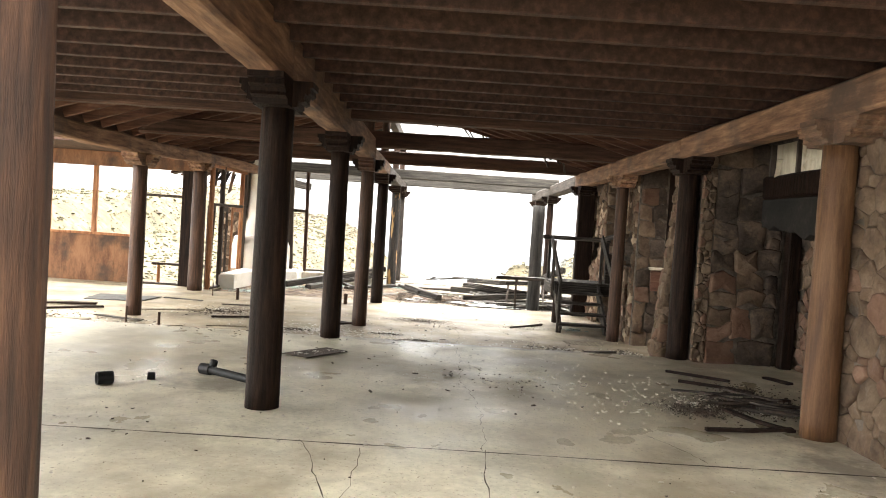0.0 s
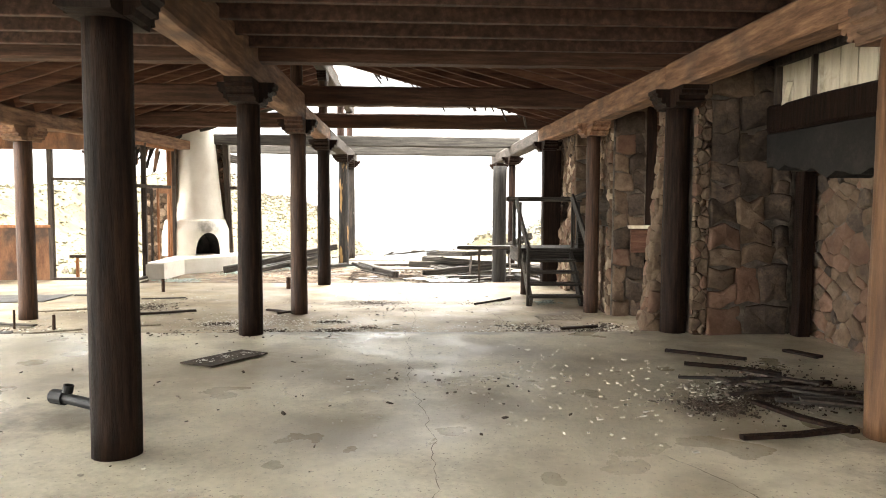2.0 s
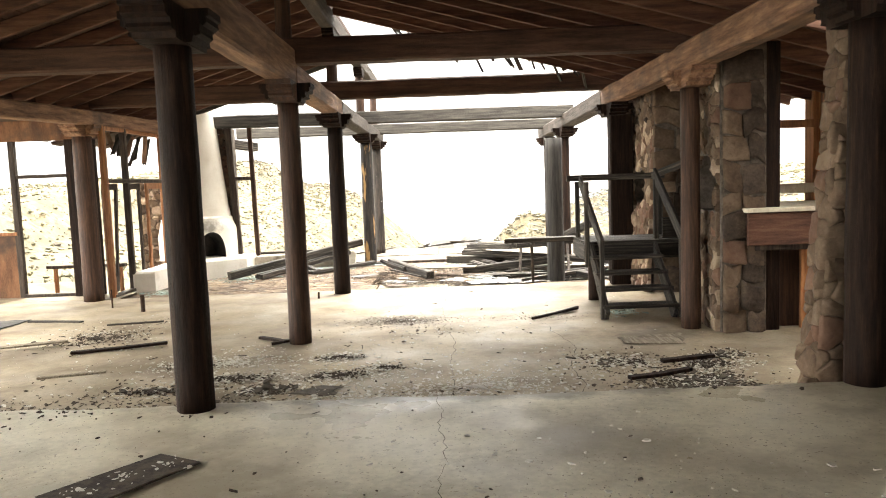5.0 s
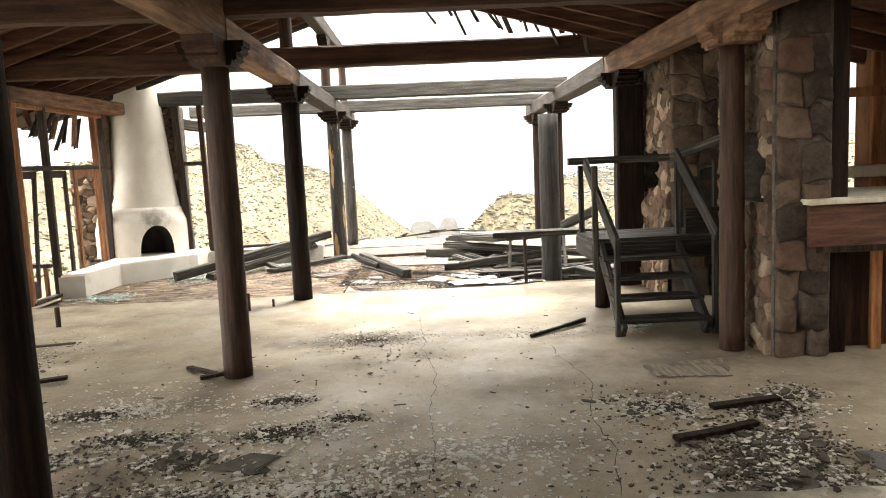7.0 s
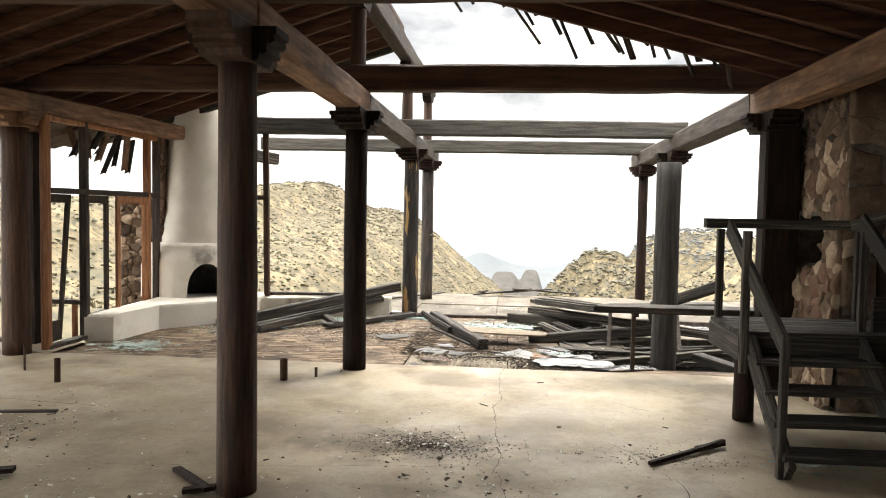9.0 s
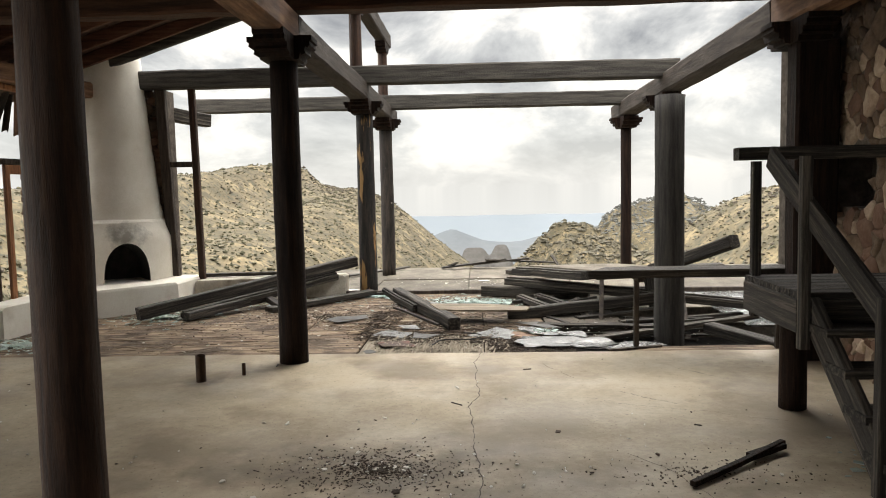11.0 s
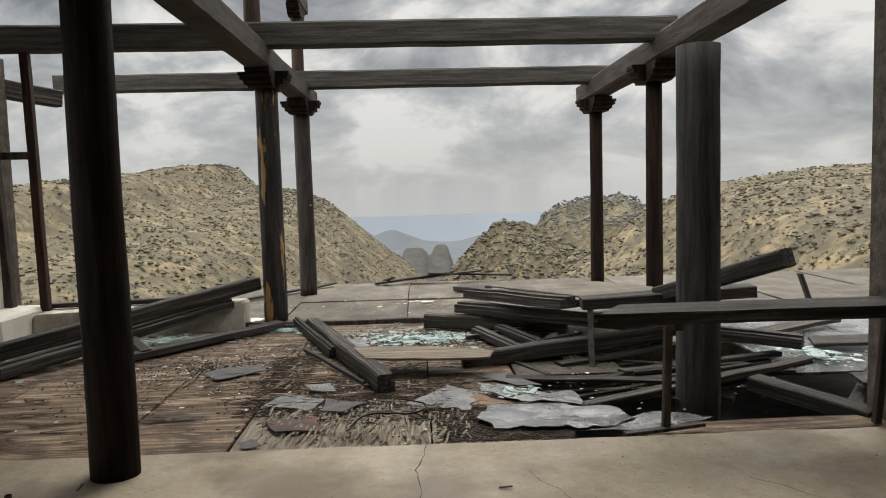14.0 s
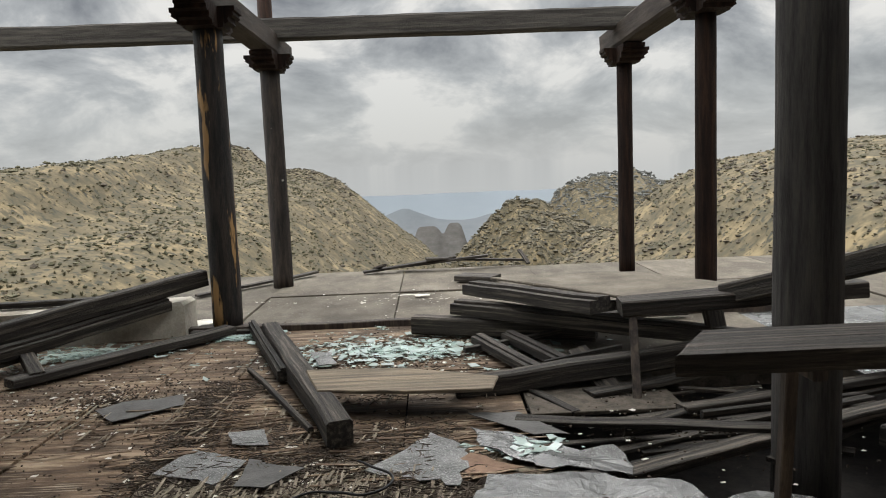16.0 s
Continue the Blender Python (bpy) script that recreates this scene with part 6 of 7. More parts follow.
thing("plank", plank_poly([(-0.10, 18.02), (0.4, 17.93), (0.9, 17.9), (0.96, 18.15), (0.4, 18.42), (-0.24, 18.48)], 0.105, 0.125, 22), M_TIMBER_TAN, "pale split plank lying across a beam", "plank")
rt = random.Random(44)
for i in range(20):
    x, y = rt.uniform(1.7, 2.9), rt.uniform(17.45, 18.75)
    a = rt.choice((0.3, 0.3, 0.2, 0.12, -0.5)) + rt.gauss(0, 0.12)
    L = rt.uniform(0.7, 1.7)
    z = rt.uniform(-0.2, 0.03)
    d = Vector((math.cos(a), math.sin(a), rt.uniform(-0.03, 0.06))) * L / 2
    timber(Vector((x, y, z)) - d, Vector((x, y, z)) + d, rt.choice((0.03, 0.05, 0.07, 0.1)), rt.choice((0.018, 0.025, 0.04)), rt.uniform(-18, 18), seed=60 + i, label="long splintered grey lath in the heap")
# boards lifted at the terrace edge
for i, (x0, y0, z0, x1, y1, z1, w) in enumerate(((-0.35, 23.9, -0.02, 0.9, 24.1, 0.12, 0.12), (0.1, 24.15, 0.0, 1.35, 23.95, 0.14, 0.1), (0.5, 24.0, 0.12, 1.9, 24.2, 0.02, 0.11), (-0.2, 24.1, 0.0, -0.05, 23.75, 0.09, 0.07), (-2.2, 22.6, -0.03, -1.0, 24.0, 0.0, 0.1), (1.9, 24.0, 0.0, 1.8, 24.2, 0.16, 0.06))):
    timber((x0, y0, z0), (x1, y1, z1), w, 0.03, seed=120 + i, label="weathered board lifted at the terrace edge")
timber((0.92, 23.0, 0.0), (1.35, 22.75, 0.0), 0.3, 0.07, seed=130, label="short stack of weathered boards on the terrace")
for i, pts in enumerate((((-2.7, 20.75), (-1.75, 20.8), (-1.5, 21.15), (-2.5, 21.3)), ((0.2, 22.1), (0.55, 22.05), (0.6, 22.15)))):
    thing("plaster_patch", sheet(pts, -0.052, 70 + i, 0.003, 0.004, 0.06), M_WHITE, "pale patch of fallen plaster on the terrace", "plaster", "plaster patches")

# ---------- litter ----------


def litter(name, spots, count, size, material, label, category, seed, thick=0.006, flat=0.25, sides=5):
    """Loose flat pieces thrown over oval spots (x, y, rx, ry, z, weight)."""
    rng = random.Random(seed)
    bm = bmesh.new()
    total = sum(s[5] for s in spots)
    for s in spots:
        for _ in range(int(count * s[5] / total)):
            r, a = abs(rng.gauss(0, 0.5)), rng.uniform(0, 6.283)
            x, y = s[0] + math.cos(a) * r * s[2], s[1] + math.sin(a) * r * s[3]
            z = s[4]
            if z == 0.0 and y < STEP + 0.06:
                z = UP
            if z == UP and y > STEP - 0.06:
                z = 0.0
            if z == 0.0 and y > EDGE:
                z = -0.03
            flake(bm, x, y, z, size[0] + (size[1] - size[0]) * rng.random() ** 2.5, rng, flat, thick, sides)
    thing(name, bm, material, label, category, kind="stuff")


STEP_SPOTS = [(-2.3, 9.25, 1.3, 0.55, 0, 4), (-1.0, 9.55, 0.9, 0.45, 0, 3), (-3.6, 9.6, 1.0, 0.6, 0, 2), (-0.2, 9.1, 1.4, 0.22, 0, 2.5), (1.0, 9.2, 0.7, 0.3, 0, 2), (2.3, 9.5, 0.6, 0.5, 0, 3), (2.5, 10.1, 0.5, 0.5, 0, 2), (-1.2, 10.3, 0.4, 0.2, 0, 0.8), (-2.2, 10.4, 0.7, 0.25, 0, 0.8), (1.9, 10.9, 0.7, 0.6, 0, 0.6), (3.0, 11.0, 0.4, 0.3, 0, 0.5)]
FLAKE_SPOTS = STEP_SPOTS + [(-0.4, 9.8, 2.2, 0.8, 0, 5), (0.6, 10.2, 2.2, 1.2, 0, 4), (-1.8, 11.4, 1.4, 0.9, 0, 2)]
FLOOR_SPOTS = [(0.6, 6.6, 2.4, 1.8, UP, 4), (2.5, 6.2, 0.9, 1.1, UP, 3), (-2.5, 4.5, 3, 2.5, UP, 1.5), (1.5, 3.2, 2, 1.5, UP, 1), (0.3, 12.5, 3.5, 3.0, 0, 3), (-3.5, 13, 2, 2.5, 0, 2.5)]
litter("paint_flakes", FLAKE_SPOTS, 11500, (0.006, 0.034), M_WHITE, "pale flakes of plaster and paint on the floor", "litter", 1, 0.004)
litter("wood_chips", STEP_SPOTS, 11500, (0.005, 0.026), M_DEBRIS, "dark bark chips and dirt heaped along the step", "litter", 2, 0.005, 0.3)
litter("dirt_crumbs", [(-2.2, 9.7, 2.4, 1.1, 0, 5), (-0.2, 9.5, 1.4, 0.8, 0, 2), (2.2, 9.9, 1.1, 1.0, 0, 2)], 2600, (0.005, 0.03), M_DEBRIS, "dark crumbs of bark spread over the concrete", "litter", 13, 0.005, 0.3)
litter("bark_scraps", STEP_SPOTS, 700, (0.02, 0.075), M_SOIL, "larger scraps of bark and felt along the step", "litter", 12, 0.008, 0.3)
litter("floor_flakes", FLOOR_SPOTS, 1050, (0.005, 0.024), M_WHITE, "scattered pale flakes on the concrete", "litter", 3)
litter("floor_chips", FLOOR_SPOTS, 450, (0.004, 0.02), M_DEBRIS, "scattered dark wood chips on the concrete", "litter", 4, 0.005)
CLUMPS = [(-2.15, 11.33, 0.3, 0.14, 0, 3), (-0.75, 11.43, 0.22, 0.12, 0, 3), (-1.63, 10.74, 0.35, 0.14, 0, 4), (-0.65, 10.73, 0.3, 0.16, 0, 4), (-0.22, 10.97, 0.25, 0.14, 0, 1.5), (2.09, 10.84, 0.16, 0.12, 0, 2.5), (2.74, 10.67, 0.3, 0.16, 0, 3)]
litter("bark_clumps", CLUMPS, 3400, (0.004, 0.022), M_DEBRIS, "small dark heaps of bark on the lower floor", "litter", 71, 0.008, 0.35)
litter("clump_flakes", [(c[0], c[1], c[2] * 2, c[3] * 2.6, 0, c[5]) for c in CLUMPS], 2600, (0.007, 0.034), M_WHITE, "pale flakes strewn round the bark heaps", "litter", 72, 0.004)
litter("plaster_chips", [(0.9, 6.7, 3.0, 2.0, UP, 5), (1.7, 5.9, 1.4, 1.2, UP, 2), (1.11, 6.87, 0.4, 0.2, UP, 0.7), (2.4, 6.3, 1.2, 1.4, UP, 2.5)], 85, (0.015, 0.04), M_WHITE, "larger pale chips of plaster on the upper floor", "litter", 73, 0.006, 0.2)
litter("stain_grit", [(-0.2, 13.38, 0.75, 0.42, 0, 1)], 900, (0.003, 0.014), M_DEBRIS, "fine dark grit on a stained patch of concrete", "litter", 82, 0.003, 0.2, 4)
litter("stain_flakes", [(-0.2, 13.38, 0.9, 0.45, 0, 1)], 70, (0.006, 0.022), M_WHITE, "pale flakes on the stained patch of concrete", "litter", 83, 0.004)
litter("dark_splinters", [(0.9, 6.4, 2.2, 1.6, UP, 2), (-1.6, 6.6, 1.6, 1.2, UP, 1), (0.0, 12.6, 2.6, 1.4, 0, 1.5)], 60, (0.015, 0.05), M_DEBRIS, "dark splinters scattered on the concrete", "litter", 74, 0.008, 0.3, 4)
litter("recess_rubbish", [(2.9, 6.2, 0.5, 0.4, UP, 2), (3.25, 6.2, 0.45, 0.4, UP, 2), (2.4, 5.9, 0.4, 0.35, UP, 1), (3.2, 6.9, 0.5, 0.5, UP, 0.5)], 4200, (0.004, 0.022), M_DEBRIS, "black dirt and bark in front of the recess", "litter", 5, 0.007, 0.3)
DECK_SPOTS = [(-1.5, 18.5, 2.6, 1.9, -0.03, 4), (0.0, 17.2, 1.2, 0.8, -0.03, 2), (0.3, 19.4, 1.3, 0.7, -0.03, 4), (2.0, 17.6, 1.4, 1.0, 0.0, 1), (0.5, 21.8, 2.6, 1.2, -0.045, 1.5)]
litter("deck_flakes", DECK_SPOTS, 1200, (0.006, 0.034), M_WHITE, "pale flakes scattered over the deck", "litter", 6, 0.002, 0.1, 4)
litter("deck_rot", DECK_SPOTS[:4], 6500, (0.003, 0.018), M_DEBRIS, "dark crumbs of rot on the deck", "litter", 7, 0.006, 0.3, 4)
litter("glass_shards", [(0.3, 19.5, 1.3, 0.7, -0.03, 12), (-2.3, 19.8, 0.9, 0.5, -0.03, 5), (-1.1, 20.2, 0.5, 0.2, -0.03, 2), (-3.6, 18.6, 0.9, 0.7, -0.03, 4), (-4.4, 17.0, 0.5, 0.5, -0.03, 5), (2.6, 13.4, 0.4, 0.4, 0, 1), (1.0, 17.35, 0.3, 0.12, -0.02, 1.2), (3.7, 18.2, 0.4, 0.5, -0.02, 2)], 3000, (0.015, 0.085), M_GLASS, "shards of broken window glass", "broken glass", 8, 0.004, 0.12, 4)


def strands(name, spots, count, length, width, material, label, category, seed, heading=None):
    """Loose thin strips lying over oval spots (x, y, rx, ry, z, weight)."""
    rng = random.Random(seed)
    bm = bmesh.new()
    total = sum(s[5] for s in spots)
    for s in spots:
        for _ in range(int(count * s[5] / total)):
            x, y = s[0] + rng.uniform(-1, 1) * s[2], s[1] + rng.uniform(-1, 1) * s[3]
            a = rng.uniform(0, 3.14) if heading is None else heading + rng.gauss(0, 0.12)
            L = rng.uniform(*length)
            w = rng.uniform(*width)
            d, e = Vector((math.cos(a), math.sin(a), rng.uniform(-0.08, 0.08))), Vector((-math.sin(a), math.cos(a), rng.uniform(-0.2, 0.2)))
            c = Vector((x, y, s[4] + rng.uniform(0.001, 0.012)))
            q = [c - d * L / 2 * rng.uniform(0.7, 1) - e * w / 2, c + d * L / 2 * rng.uniform(0.7, 1) - e * w / 2, c + d * L / 2 * rng.uniform(0.8, 1.1), c + d * L / 2 * rng.uniform(0.7, 1) + e * w / 2, c - d * L / 2 * rng.uniform(0.7, 1) + e * w / 2, c - d * L / 2 * rng.uniform(0.8, 1.1)]
            top = [bm.verts.new(p + Vector((0, 0, 0.003))) for p in q]
            bot = [bm.verts.new(p) for p in q]
            bm.faces.new(top)
            for k in range(6):
                bm.faces.new((bot[k], bot[(k + 1) % 6], top[(k + 1) % 6], top[k]))
    thing(name, bm, material, label, category, kind="stuff")


strands("veneer_splinters", [(-0.2, 16.75, 0.5, 0.35, -0.03, 3), (0.3, 16.8, 0.35, 0.4, -0.03, 3), (-0.2, 18.0, 0.5, 0.5, -0.03, 1), (-1.3, 18.2, 0.6, 0.4, -0.03, 1)], 420, (0.05, 0.28), (0.004, 0.016), M_VENEER, "pale splinters of peeling plywood veneer", "splinters", 41, 1.5)
strands("veneer_splinters", [(-2.6, 17.4, 1.3, 0.9, -0.03, 1), (-0.6, 17.9, 0.6, 0.5, -0.03, 1), (0.5, 17.4, 0.5, 0.4, -0.03, 1)], 260, (0.06, 0.4), (0.006, 0.028), M_PLYFLOOR, "brown splinters lifted off the plywood", "splinters", 42, 0.1)
strands("needles", [(0.85, 16.6, 0.4, 0.26, -0.03, 5), (0.55, 17.05, 0.3, 0.25, -0.03, 2), (0.1, 17.6, 0.6, 0.3, -0.03, 2), (0.5, 18.6, 0.5, 0.4, -0.03, 1), (-0.75, 17.9, 0.18, 0.9, -0.03, 3), (0.0, 17.1, 0.7, 0.3, -0.03, 2)], 4200, (0.03, 0.12), (0.002, 0.006), M_DEBRIS, "dark dry needles and shreds of wood", "litter", 43)
SCRAPS = (
    ((( -0.78, 17.25), (-0.67, 17.54), (-0.36, 17.36), (-0.42, 17.08)), M_FELT, "torn square of light grey roofing felt on the deck"),
    (((-0.34, 17.04), (-0.35, 17.38), (-0.05, 17.22), (-0.2, 17.02)), M_FELT_DARK, "torn dark scrap of roofing felt on the deck"),
    (((-0.55, 17.75), (-0.36, 17.77), (-0.32, 17.6), (-0.48, 17.57)), M_FELT, "small light grey scrap of roofing felt on the deck"),
    (((-0.69, 16.88), (-0.58, 16.65), (-0.27, 16.65), (-0.38, 16.94)), M_FELT_RED, "red-brown square of roofing felt on the deck"),
    (((-0.76, 16.46), (-0.7, 16.53), (-0.62, 16.4), (-0.72, 16.36)), M_FELT_DARK, "little dark felt scrap by the edge of the concrete"),
    (((-0.38, 19.46), (-0.21, 19.44), (-0.13, 19.12), (-0.25, 19.07)), M_FELT, "light grey square of roofing felt beside the beam"),
    (((-1.5, 18.27), (-1.4, 18.43), (-1.04, 18.51), (-0.98, 18.33), (-1.3, 18.05)), M_FELT_DARK, "flat dark panel scrap on the deck"),
    (((0.24, 17.16), (0.34, 17.28), (0.55, 17.63), (0.74, 17.41), (0.68, 16.95)), M_FELT, "large light grey sheet of roofing felt on the deck"),
    (((0.70, 16.7), (0.81, 17.02), (1.2, 17.0), (1.66, 16.81), (1.71, 16.62), (1.47, 16.45), (0.8, 16.52)), M_WETFELT, "long wet wavy strip of grey roofing felt"),
    (((0.76, 17.66), (1.01, 17.54), (1.44, 17.12), (1.44, 16.96), (1.1, 17.08), (0.8, 17.4)), M_WETFELT, "curled wet strip of roofing felt in front of the heap"),
    (((0.66, 17.22), (0.74, 17.3), (0.98, 17.12), (0.72, 17.06)), M_TILE, "broken rust-brown shard among the felt"),
    (((0.76, 17.9), (1.04, 17.86), (1.26, 17.5), (1.08, 17.52)), M_FELT_DARK, "dark curled felt strip leaning into the heap"),
    (((1.18, 17.24), (1.45, 17.34), (1.48, 17.08), (1.34, 17.0)), M_FELT, "grey felt square at the foot of the heap"),
    (((-0.52, 17.7), (-0.35, 17.74), (-0.29, 17.55), (-0.46, 17.57)), M_FELT, "small grey felt scrap on the deck"),
    (((1.25, 16.45), (1.9, 16.75), (2.2, 16.6), (1.7, 16.4)), M_WETFELT, "dark wet felt strip along the edge of the concrete"),
)
for i, (pts, m, text) in enumerate(SCRAPS):
    thing("felt_scrap", sheet(pts, -0.027 + 0.004 * (i % 3), 90 + i, 0.004, 0.03 if i in (8, 9) else 0.014, 0.022 if i in (7, 8, 9) else 0.01), m, text, "felt scrap", "felt scraps")


def cord(pts, r):
    """A thin cable along pts."""
    cu = bpy.data.curves.new("cable", 'CURVE')
    cu.dimensions = '3D'
    cu.bevel_depth = r
    cu.bevel_resolution = 2
    sp = cu.splines.new('BEZIER')
    sp.bezier_points.add(len(pts) - 1)
    for b, p in zip(sp.bezier_points, pts):
        b.co = p
        b.handle_left_type = b.handle_right_type = 'AUTO'
    cu.materials.append(M_BLACK)
    return tagged(new("cable", cu), "thin black cable curled over the splintered deck", "cable")


STRIPS = (((2.67, 7.7), (3.21, 7.26), 0.06), ((2.62, 7.13), (3.3, 6.79), 0.07), ((3.76, 7.62), (3.9, 7.31), 0.12), ((2.67, 5.96), (2.95, 5.25), 0.09), ((2.24, 5.2), (2.96, 5.29), 0.06), ((2.9, 6.45), (3.5, 6.44), 0.09), ((2.8, 6.14), (3.35, 6.1), 0.1), ((3.0, 6.3), (3.4, 6.2), 0.14))
cord(((-0.12, 16.7, -0.02), (-0.01, 16.92, -0.01), (0.15, 16.9, 0.0), (0.28, 16.85, 0.01), (0.38, 16.96, 0.02), (0.26, 17.16, 0.01), (0.2, 17.27, -0.01)), 0.006)
for (x, y, z, a, L, w) in ((1.75, 13.38, 0, 0.68, 0.85, 0.035), (1.95, 13.56, 0, 0.5, 0.25, 0.06), (-1.63, 12.37, 0, -0.8, 0.55, 0.06), (-1.5, 12.2, 0, 0.2, 0.2, 0.06), (-2.1, 9.6, 0, -0.3, 0.7, 0.09), (2.2, 10.3, 0, 0.25, 0.6, 0.07), (-3.3, 12.2, 0, 0.3, 1.0, 0.08), (-6.2, 12.0, 0, 0.5, 1.1, 0.1), (-6.6, 12.5, 0, 0.3, 1.2, 0.16), (2.6, 10.8, 0, 0.1, 0.5, 0.08)):
    d = Vector((math.cos(a), math.sin(a), 0)) * L / 2
    c = Vector((x, y, z + 0.02))
    thing("wood_scrap", bar(c - d, c + d + Vector((0, 0, 0.02)), w, 0.03, 0.012, seed=L * 9), M_LOG, "broken strip of dark wood on the concrete", "wood scrap", "wood scraps")
for p, q, w in STRIPS:
    thing("wood_scrap", bar((*p, UP + 0.018), (*q, UP + 0.03), w * 0.8, 0.025, 0.03, seed=p[0] * 7), M_LOG, "dark broken lath lying on the upper floor", "wood scrap", "wood scraps")
# fallen plate and pipes
bm = bmesh.new()
vs = [bm.verts.new((x, y, UP + z)) for z in (0.006, 0.018) for x, y in ((-1.6, 7.34), (-1.3, 7.2), (-0.94, 7.72), (-1.2, 7.86))]
for f in ((4, 5, 6, 7), (0, 1, 5, 4), (1, 2, 6, 5), (2, 3, 7, 6), (3, 0, 4, 7)):
    bm.faces.new([vs[q] for q in f])
thing("floor_plate", bm, M_DEBRIS, "dark flat sheet lying on the concrete", "sheet")
litter("plate_flakes", [(-1.4, 7.38, 0.18, 0.1, UP + 0.019, 1), (-1.26, 7.54, 0.2, 0.12, UP + 0.019, 1), (-1.1, 7.7, 0.16, 0.1, UP + 0.019, 1)], 60, (0.006, 0.022), M_WHITE, "pale flakes lying on the dark sheet", "litter", 81, 0.003)
pp = holder("pipe_fitting", (-1.9, 6.0, UP), "black plastic pipe with a raised collar on the floor", "pipe")


def tube(p0, p1, r, bm=None, sides=14):
    bm = bm or bmesh.new()
    p0, p1 = Vector(p0), Vector(p1)
    q = (p1 - p0).to_track_quat("Z", "Y")
    L = (p1 - p0).length
    rings = []
    for z, rr in ((0, r), (L, r), (L, r * 0.78), (0, r * 0.78)):
        rings.append([bm.verts.new(p0 + q @ Vector((math.cos(6.283 * k / sides) * rr, math.sin(6.283 * k / sides) * rr, z))) for k in range(sides)])
    for i in range(4):
        for k in range(sides):
            bm.faces.new((rings[i][k], rings[i][(k + 1) % sides], rings[(i + 1) % 4][(k + 1) % sides], rings[(i + 1) % 4][k]))
    return bm


part("pipe", tube((-2.03, 6.1, UP + 0.06), (-1.42, 5.72, UP + 0.05), 0.036), M_BLACK, pp)
part("collar", tube((-2.08, 6.12, UP + 0.06), (-1.98, 6.07, UP + 0.06), 0.05), M_BLACK, pp)
part("branch", tube((-1.96, 6.06, UP + 0.1), (-1.95, 6.06, UP + 0.15), 0.034), M_BLACK, pp)
thing("pipe_ring", tube((-2.76, 5.5, UP + 0.05), (-2.66, 5.58, UP + 0.05), 0.055), M_BLACK, "short black pipe coupling on the floor", "pipe")
thing("rubber_lump", tube((-2.45, 5.8, UP + 0.03), (-2.39, 5.82, UP + 0.03), 0.035), M_BLACK, "small black fitting on the floor", "fitting")
for (x, y, h, r) in ((-1.91, 15.3, 0.22, 0.04), (-1.62, 15.5, 0.1, 0.016), (-4.1, 14.85, 0.24, 0.03), (-4.75, 15.3, 0.28, 0.012), (-4.25, 10.9, 0.2, 0.02), (-4.8, 11.0, 0.25, 0.015)):
    thing("pipe_stub", tube((x, y, -0.01), (x, y, h), r), M_RUST, "rusty pipe stub standing out of the concrete", "pipe", "pipe stubs")

# cracks and stains in the slabs
bm = bmesh.new()
rc = random.Random(21)
for (x0, y0, x1, y1, z, n, w, amp) in ((-11, 4.25, 3.2, 4.3, UP, 90, 0.02, 0.006), (0.4, 1.2, 0.42, 4.3, UP, 26, 0.006, 0.02), (0.42, 4.3, 0.5, 8.8, UP, 60, 0.003, 0.03), (-0.7, 1.5, -0.55, 4.2, UP, 22, 0.004, 0.025),
                                      (0.4, STEP, 0.3, 12.8, 0, 40, 0.005, 0.03), (0.3, 12.8, 0.53, EDGE, 0, 60, 0.006, 0.02), (1.4, 9.5, 1.5, 12.8, 0, 26, 0.006, 0.04), (1.5, 12.8, 1.2, 13.6, 0, 10, 0.005, 0.03),
                                      (-3.0, 12.6, 0.1, 12.9, 0, 26, 0.003, 0.03), (1.95, 4.35, 1.8, 5.0, UP, 12, 0.005, 0.02), (-0.5, 3.2, -0.9, 4.3, UP, 14, 0.006, 0.02), (2.3, 3.6, 2.5, 2.6, UP, 14, 0.005, 0.03), (1.4, 14.9, 1.75, 14.55, 0, 12, 0.005, 0.02), (2.0, 15.6, 2.4, 15.2, 0, 12, 0.004, 0.02), (0.9, 15.8, 1.1, 15.3, 0, 10, 0.004, 0.02), (-4.5, 14.2, -3.3, 14.0, 0, 12, 0.008, 0.03), (1.3, 14.6, 2.2, 14.2, 0, 14, 0.003, 0.03)):
    ribbon(wander(x0, y0, x1, y1, n, amp, rc), w, z + 0.003, bm)
thing("cracks", bm, M_CRACK, "dark cracks and a joint running across the slabs", "cracks", kind="stuff")


for i, pts in enumerate((((-1.0, 10.15), (-0.75, 10.4), (-0.55, 10.3), (-0.7, 10.05)), ((-0.75, 9.3), (-0.6, 9.55), (-0.45, 9.45), (-0.55, 9.2)), ((2.2, 9.15), (2.55, 9.4), (3.0, 9.2), (2.6, 9.0)), ((2.9, 9.9), (3.2, 9.8), (3.1, 9.5), (2.85, 9.55)), ((1.2, 9.0), (1.7, 9.35), (2.0, 9.3), (1.9, 9.0)), ((2.2, 11.9), (2.9, 12.0), (2.8, 11.5), (2.2, 11.55)), ((-2.9, 9.6), (-2.5, 9.75), (-2.2, 9.6), (-2.6, 9.45)), ((0.3, 8.98), (0.55, 9.2), (0.75, 9.1), (0.6, 8.95)))):
    thing("felt_scrap", sheet(pts, 0.004, 300 + i, 0.005, 0.012, 0.025), M_VENEER if i == 5 else M_FELT_DARK if i % 2 else M_SOIL, "torn scrap of sheeting on the dirty concrete", "felt scrap", "felt scraps on the concrete")

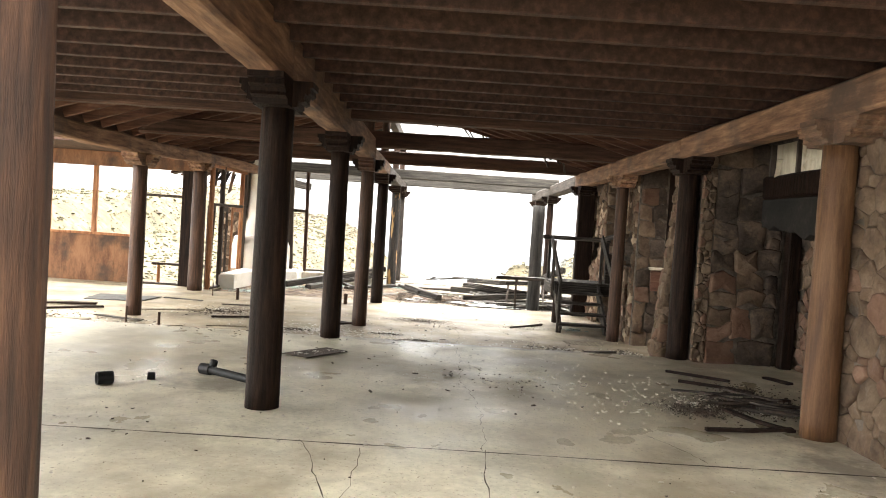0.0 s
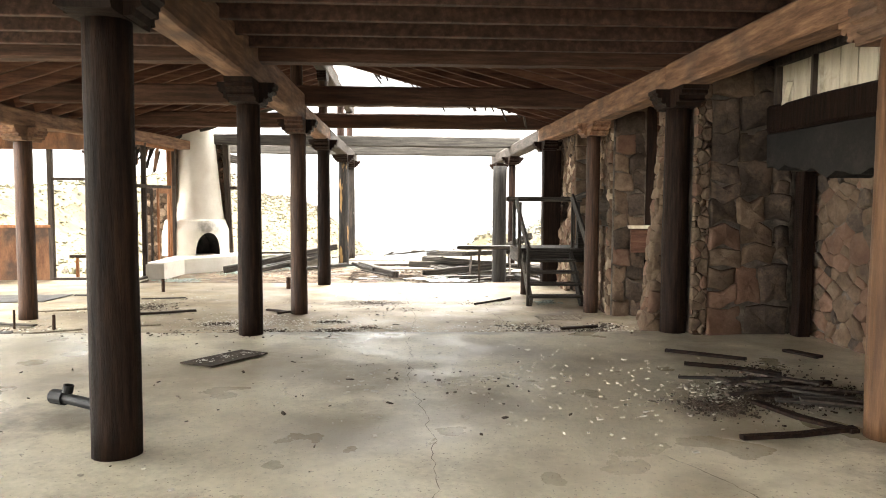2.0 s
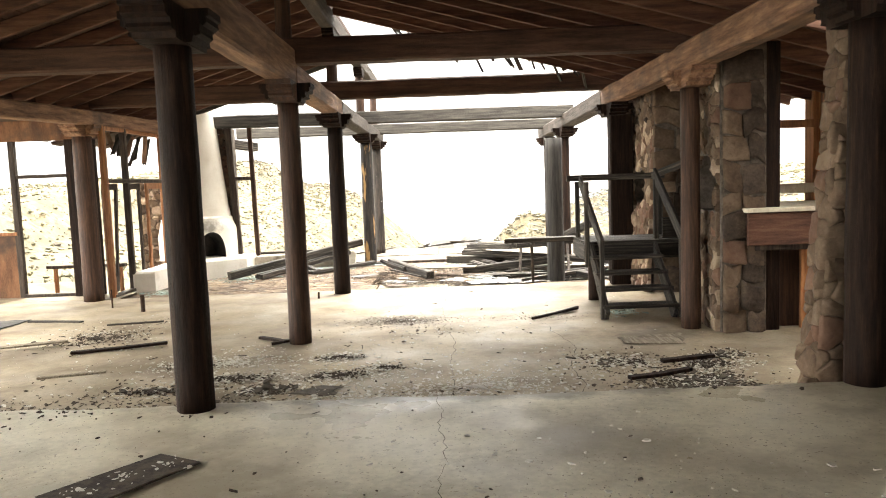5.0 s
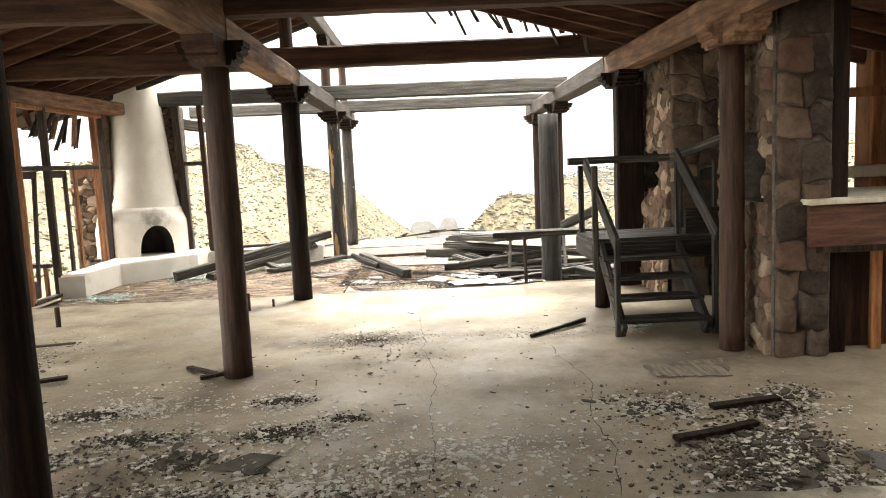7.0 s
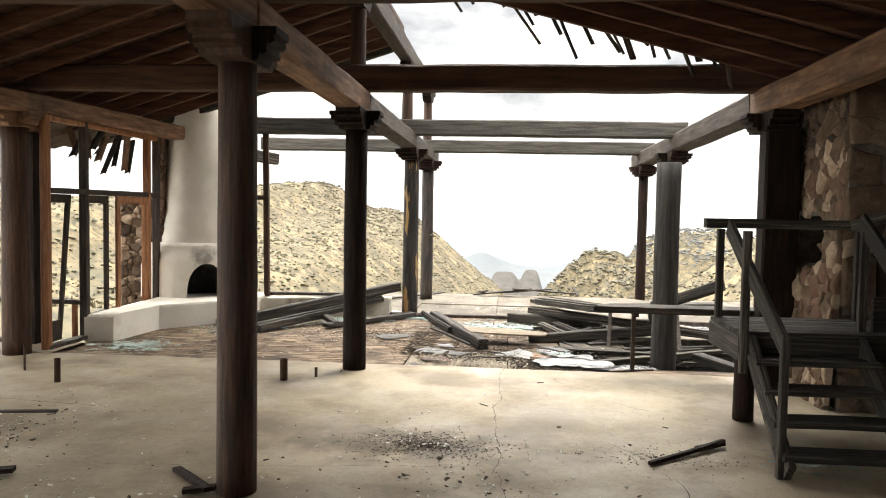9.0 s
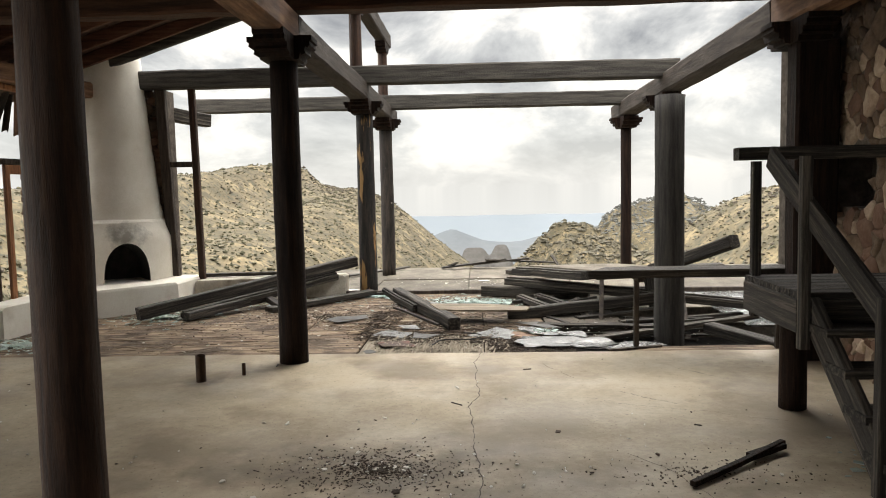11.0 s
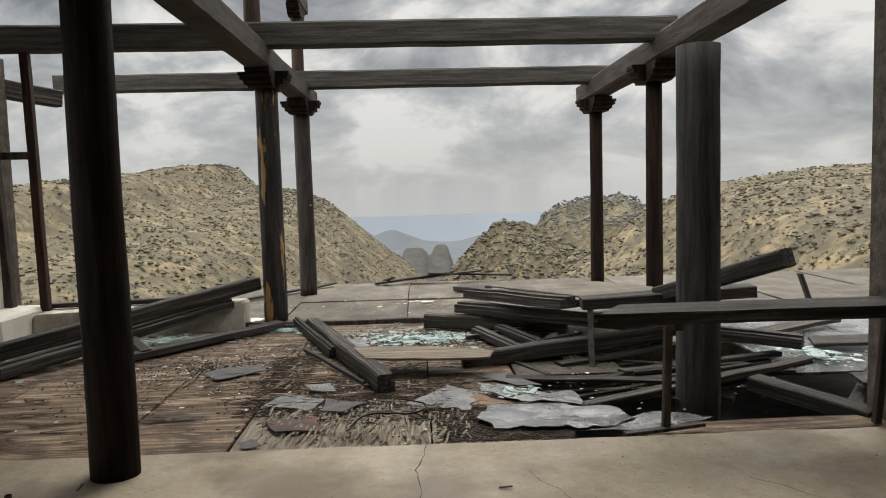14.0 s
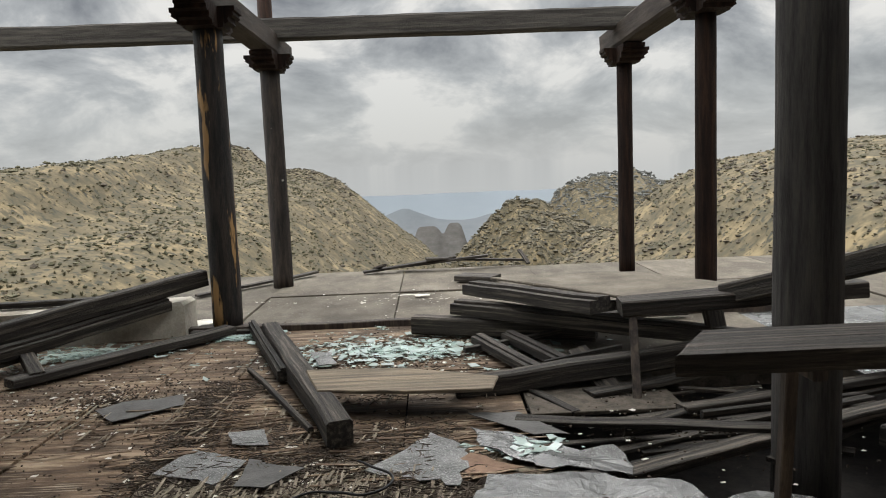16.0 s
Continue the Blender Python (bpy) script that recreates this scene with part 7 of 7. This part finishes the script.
# dusty stains, sheets and mats lying on the slabs
litter("fine_dust", [(-0.2, 13.35, 0.6, 0.4, 0, 3), (1.5, 13.3, 0.8, 0.4, 0, 1), (-1.6, 9.5, 2.0, 0.7, 0, 2)], 1500, (0.003, 0.012), M_DEBRIS, "fine brown crumbs on the concrete", "litter", 51, 0.004)
for i, (pts, m, z, text) in enumerate(((((-6.6, 13.4), (-5.6, 13.5), (-5.5, 14.4), (-6.7, 14.3)), M_FELT_DARK, 0.004, "dark mat lying on the floor of the wing"), (((-7.6, 12.2), (-6.5, 12.4), (-6.6, 13.0), (-7.7, 12.9)), M_VENEER, 0.004, "warped plywood sheet lying on the floor of the wing"))):
    thing("floor_sheet", sheet(pts, z, 200 + i, 0.012, 0.008, 0.01), m, text, "sheet")

rs = random.Random(77)
for i in range(10):
    x, y = rs.uniform(2.7, 3.3), rs.uniform(5.7, 6.6)
    a = rs.gauss(-0.3, 0.35)
    L = rs.uniform(0.35, 0.8)
    d = Vector((math.cos(a), math.sin(a), rs.uniform(-0.02, 0.05))) * L / 2
    c = Vector((x, y, UP + 0.03 + rs.uniform(0, 0.03)))
    thing("wood_scrap", bar(c - d, c + d, rs.choice((0.025, 0.04, 0.07)), 0.018, 0.012, seed=i + 500), M_FRAME_D if i % 3 else M_TIMBER, "broken dark stick in the dirt before the recess", "wood scrap", "wood scraps")
for i, (x, y, a, L, w) in enumerate(((-4.9, 9.9, 0.15, 1.2, 0.12), (-5.3, 10.4, 0.3, 1.4, 0.16), (-4.6, 9.4, 0.05, 0.9, 0.1), (-5.6, 9.7, -0.1, 1.0, 0.2), (-4.2, 10.6, 0.5, 0.8, 0.06), (-5.0, 11.2, -0.3, 0.9, 0.09), (-5.9, 10.6, 0.4, 1.3, 0.18), (-6.4, 10.0, 0.2, 1.1, 0.14), (-4.6, 12.4, 0.35, 1.1, 0.1), (-3.7, 13.6, 0.2, 0.7, 0.05), (-3.2, 10.9, 0.3, 0.6, 0.05), (-4.9, 13.9, -0.2, 0.8, 0.08))):
    d = Vector((math.cos(a), math.sin(a), 0)) * L / 2
    c = Vector((x, y, 0.018 + 0.004 * i))
    thing("wood_scrap", bar(c - d, c + d, w, 0.02, 0.008, seed=i + 600), M_TIMBER if i % 2 else M_VENEER, "weathered board lying on the floor of the side bay", "board", "boards on the floor")
litter("bay_rubbish", [(-4.8, 10.2, 1.0, 0.9, 0, 2), (-6.2, 11.0, 1.2, 1.2, 0, 1), (-3.9, 12.9, 0.9, 0.8, 0, 1)], 1800, (0.006, 0.04), M_DEBRIS, "dirt and bark strewn over the side bay", "litter", 61, 0.006)
litter("bay_flakes", [(-4.8, 10.6, 1.2, 1.1, 0, 2), (-4.0, 13.2, 1.2, 1.2, 0, 1)], 900, (0.006, 0.03), M_WHITE, "pale flakes strewn over the side bay", "litter", 62, 0.004)
# dark pointed hole edge and leaning scraps by the concrete
timber((2.75, 17.25, 0.02), (3.2, 16.52, -0.03), 0.16, 0.1, seed=141)
timber((3.55, 17.3, 0.0), (4.2, 17.15, 0.03), 0.3, 0.03, seed=142)
timber((3.9, 18.6, 0.0), (4.6, 18.35, 0.06), 0.34, 0.03, seed=143)
thing("splinter", bar((1.55, 16.3, 0.0), (2.05, 16.36, 0.03), 0.05, 0.02, 0.01), M_FRAME_D, "split dark splinter lying on the concrete edge", "wood scrap")
rk = random.Random(5)
for i in range(9):
    x, y = rk.uniform(-2.8, 2.0), rk.uniform(10.5, 16.0)
    a, L = rk.uniform(0, 3.1), rk.uniform(0.04, 0.1)
    d = Vector((math.cos(a), math.sin(a), 0)) * L / 2
    thing("twig", bar(Vector((x, y, 0.01)) - d, Vector((x, y, 0.012)) + d, 0.009, 0.007, 0.006, seed=i), M_FRAME_D, "little dark splinter on the bare concrete", "wood scrap", "splinters on the concrete")
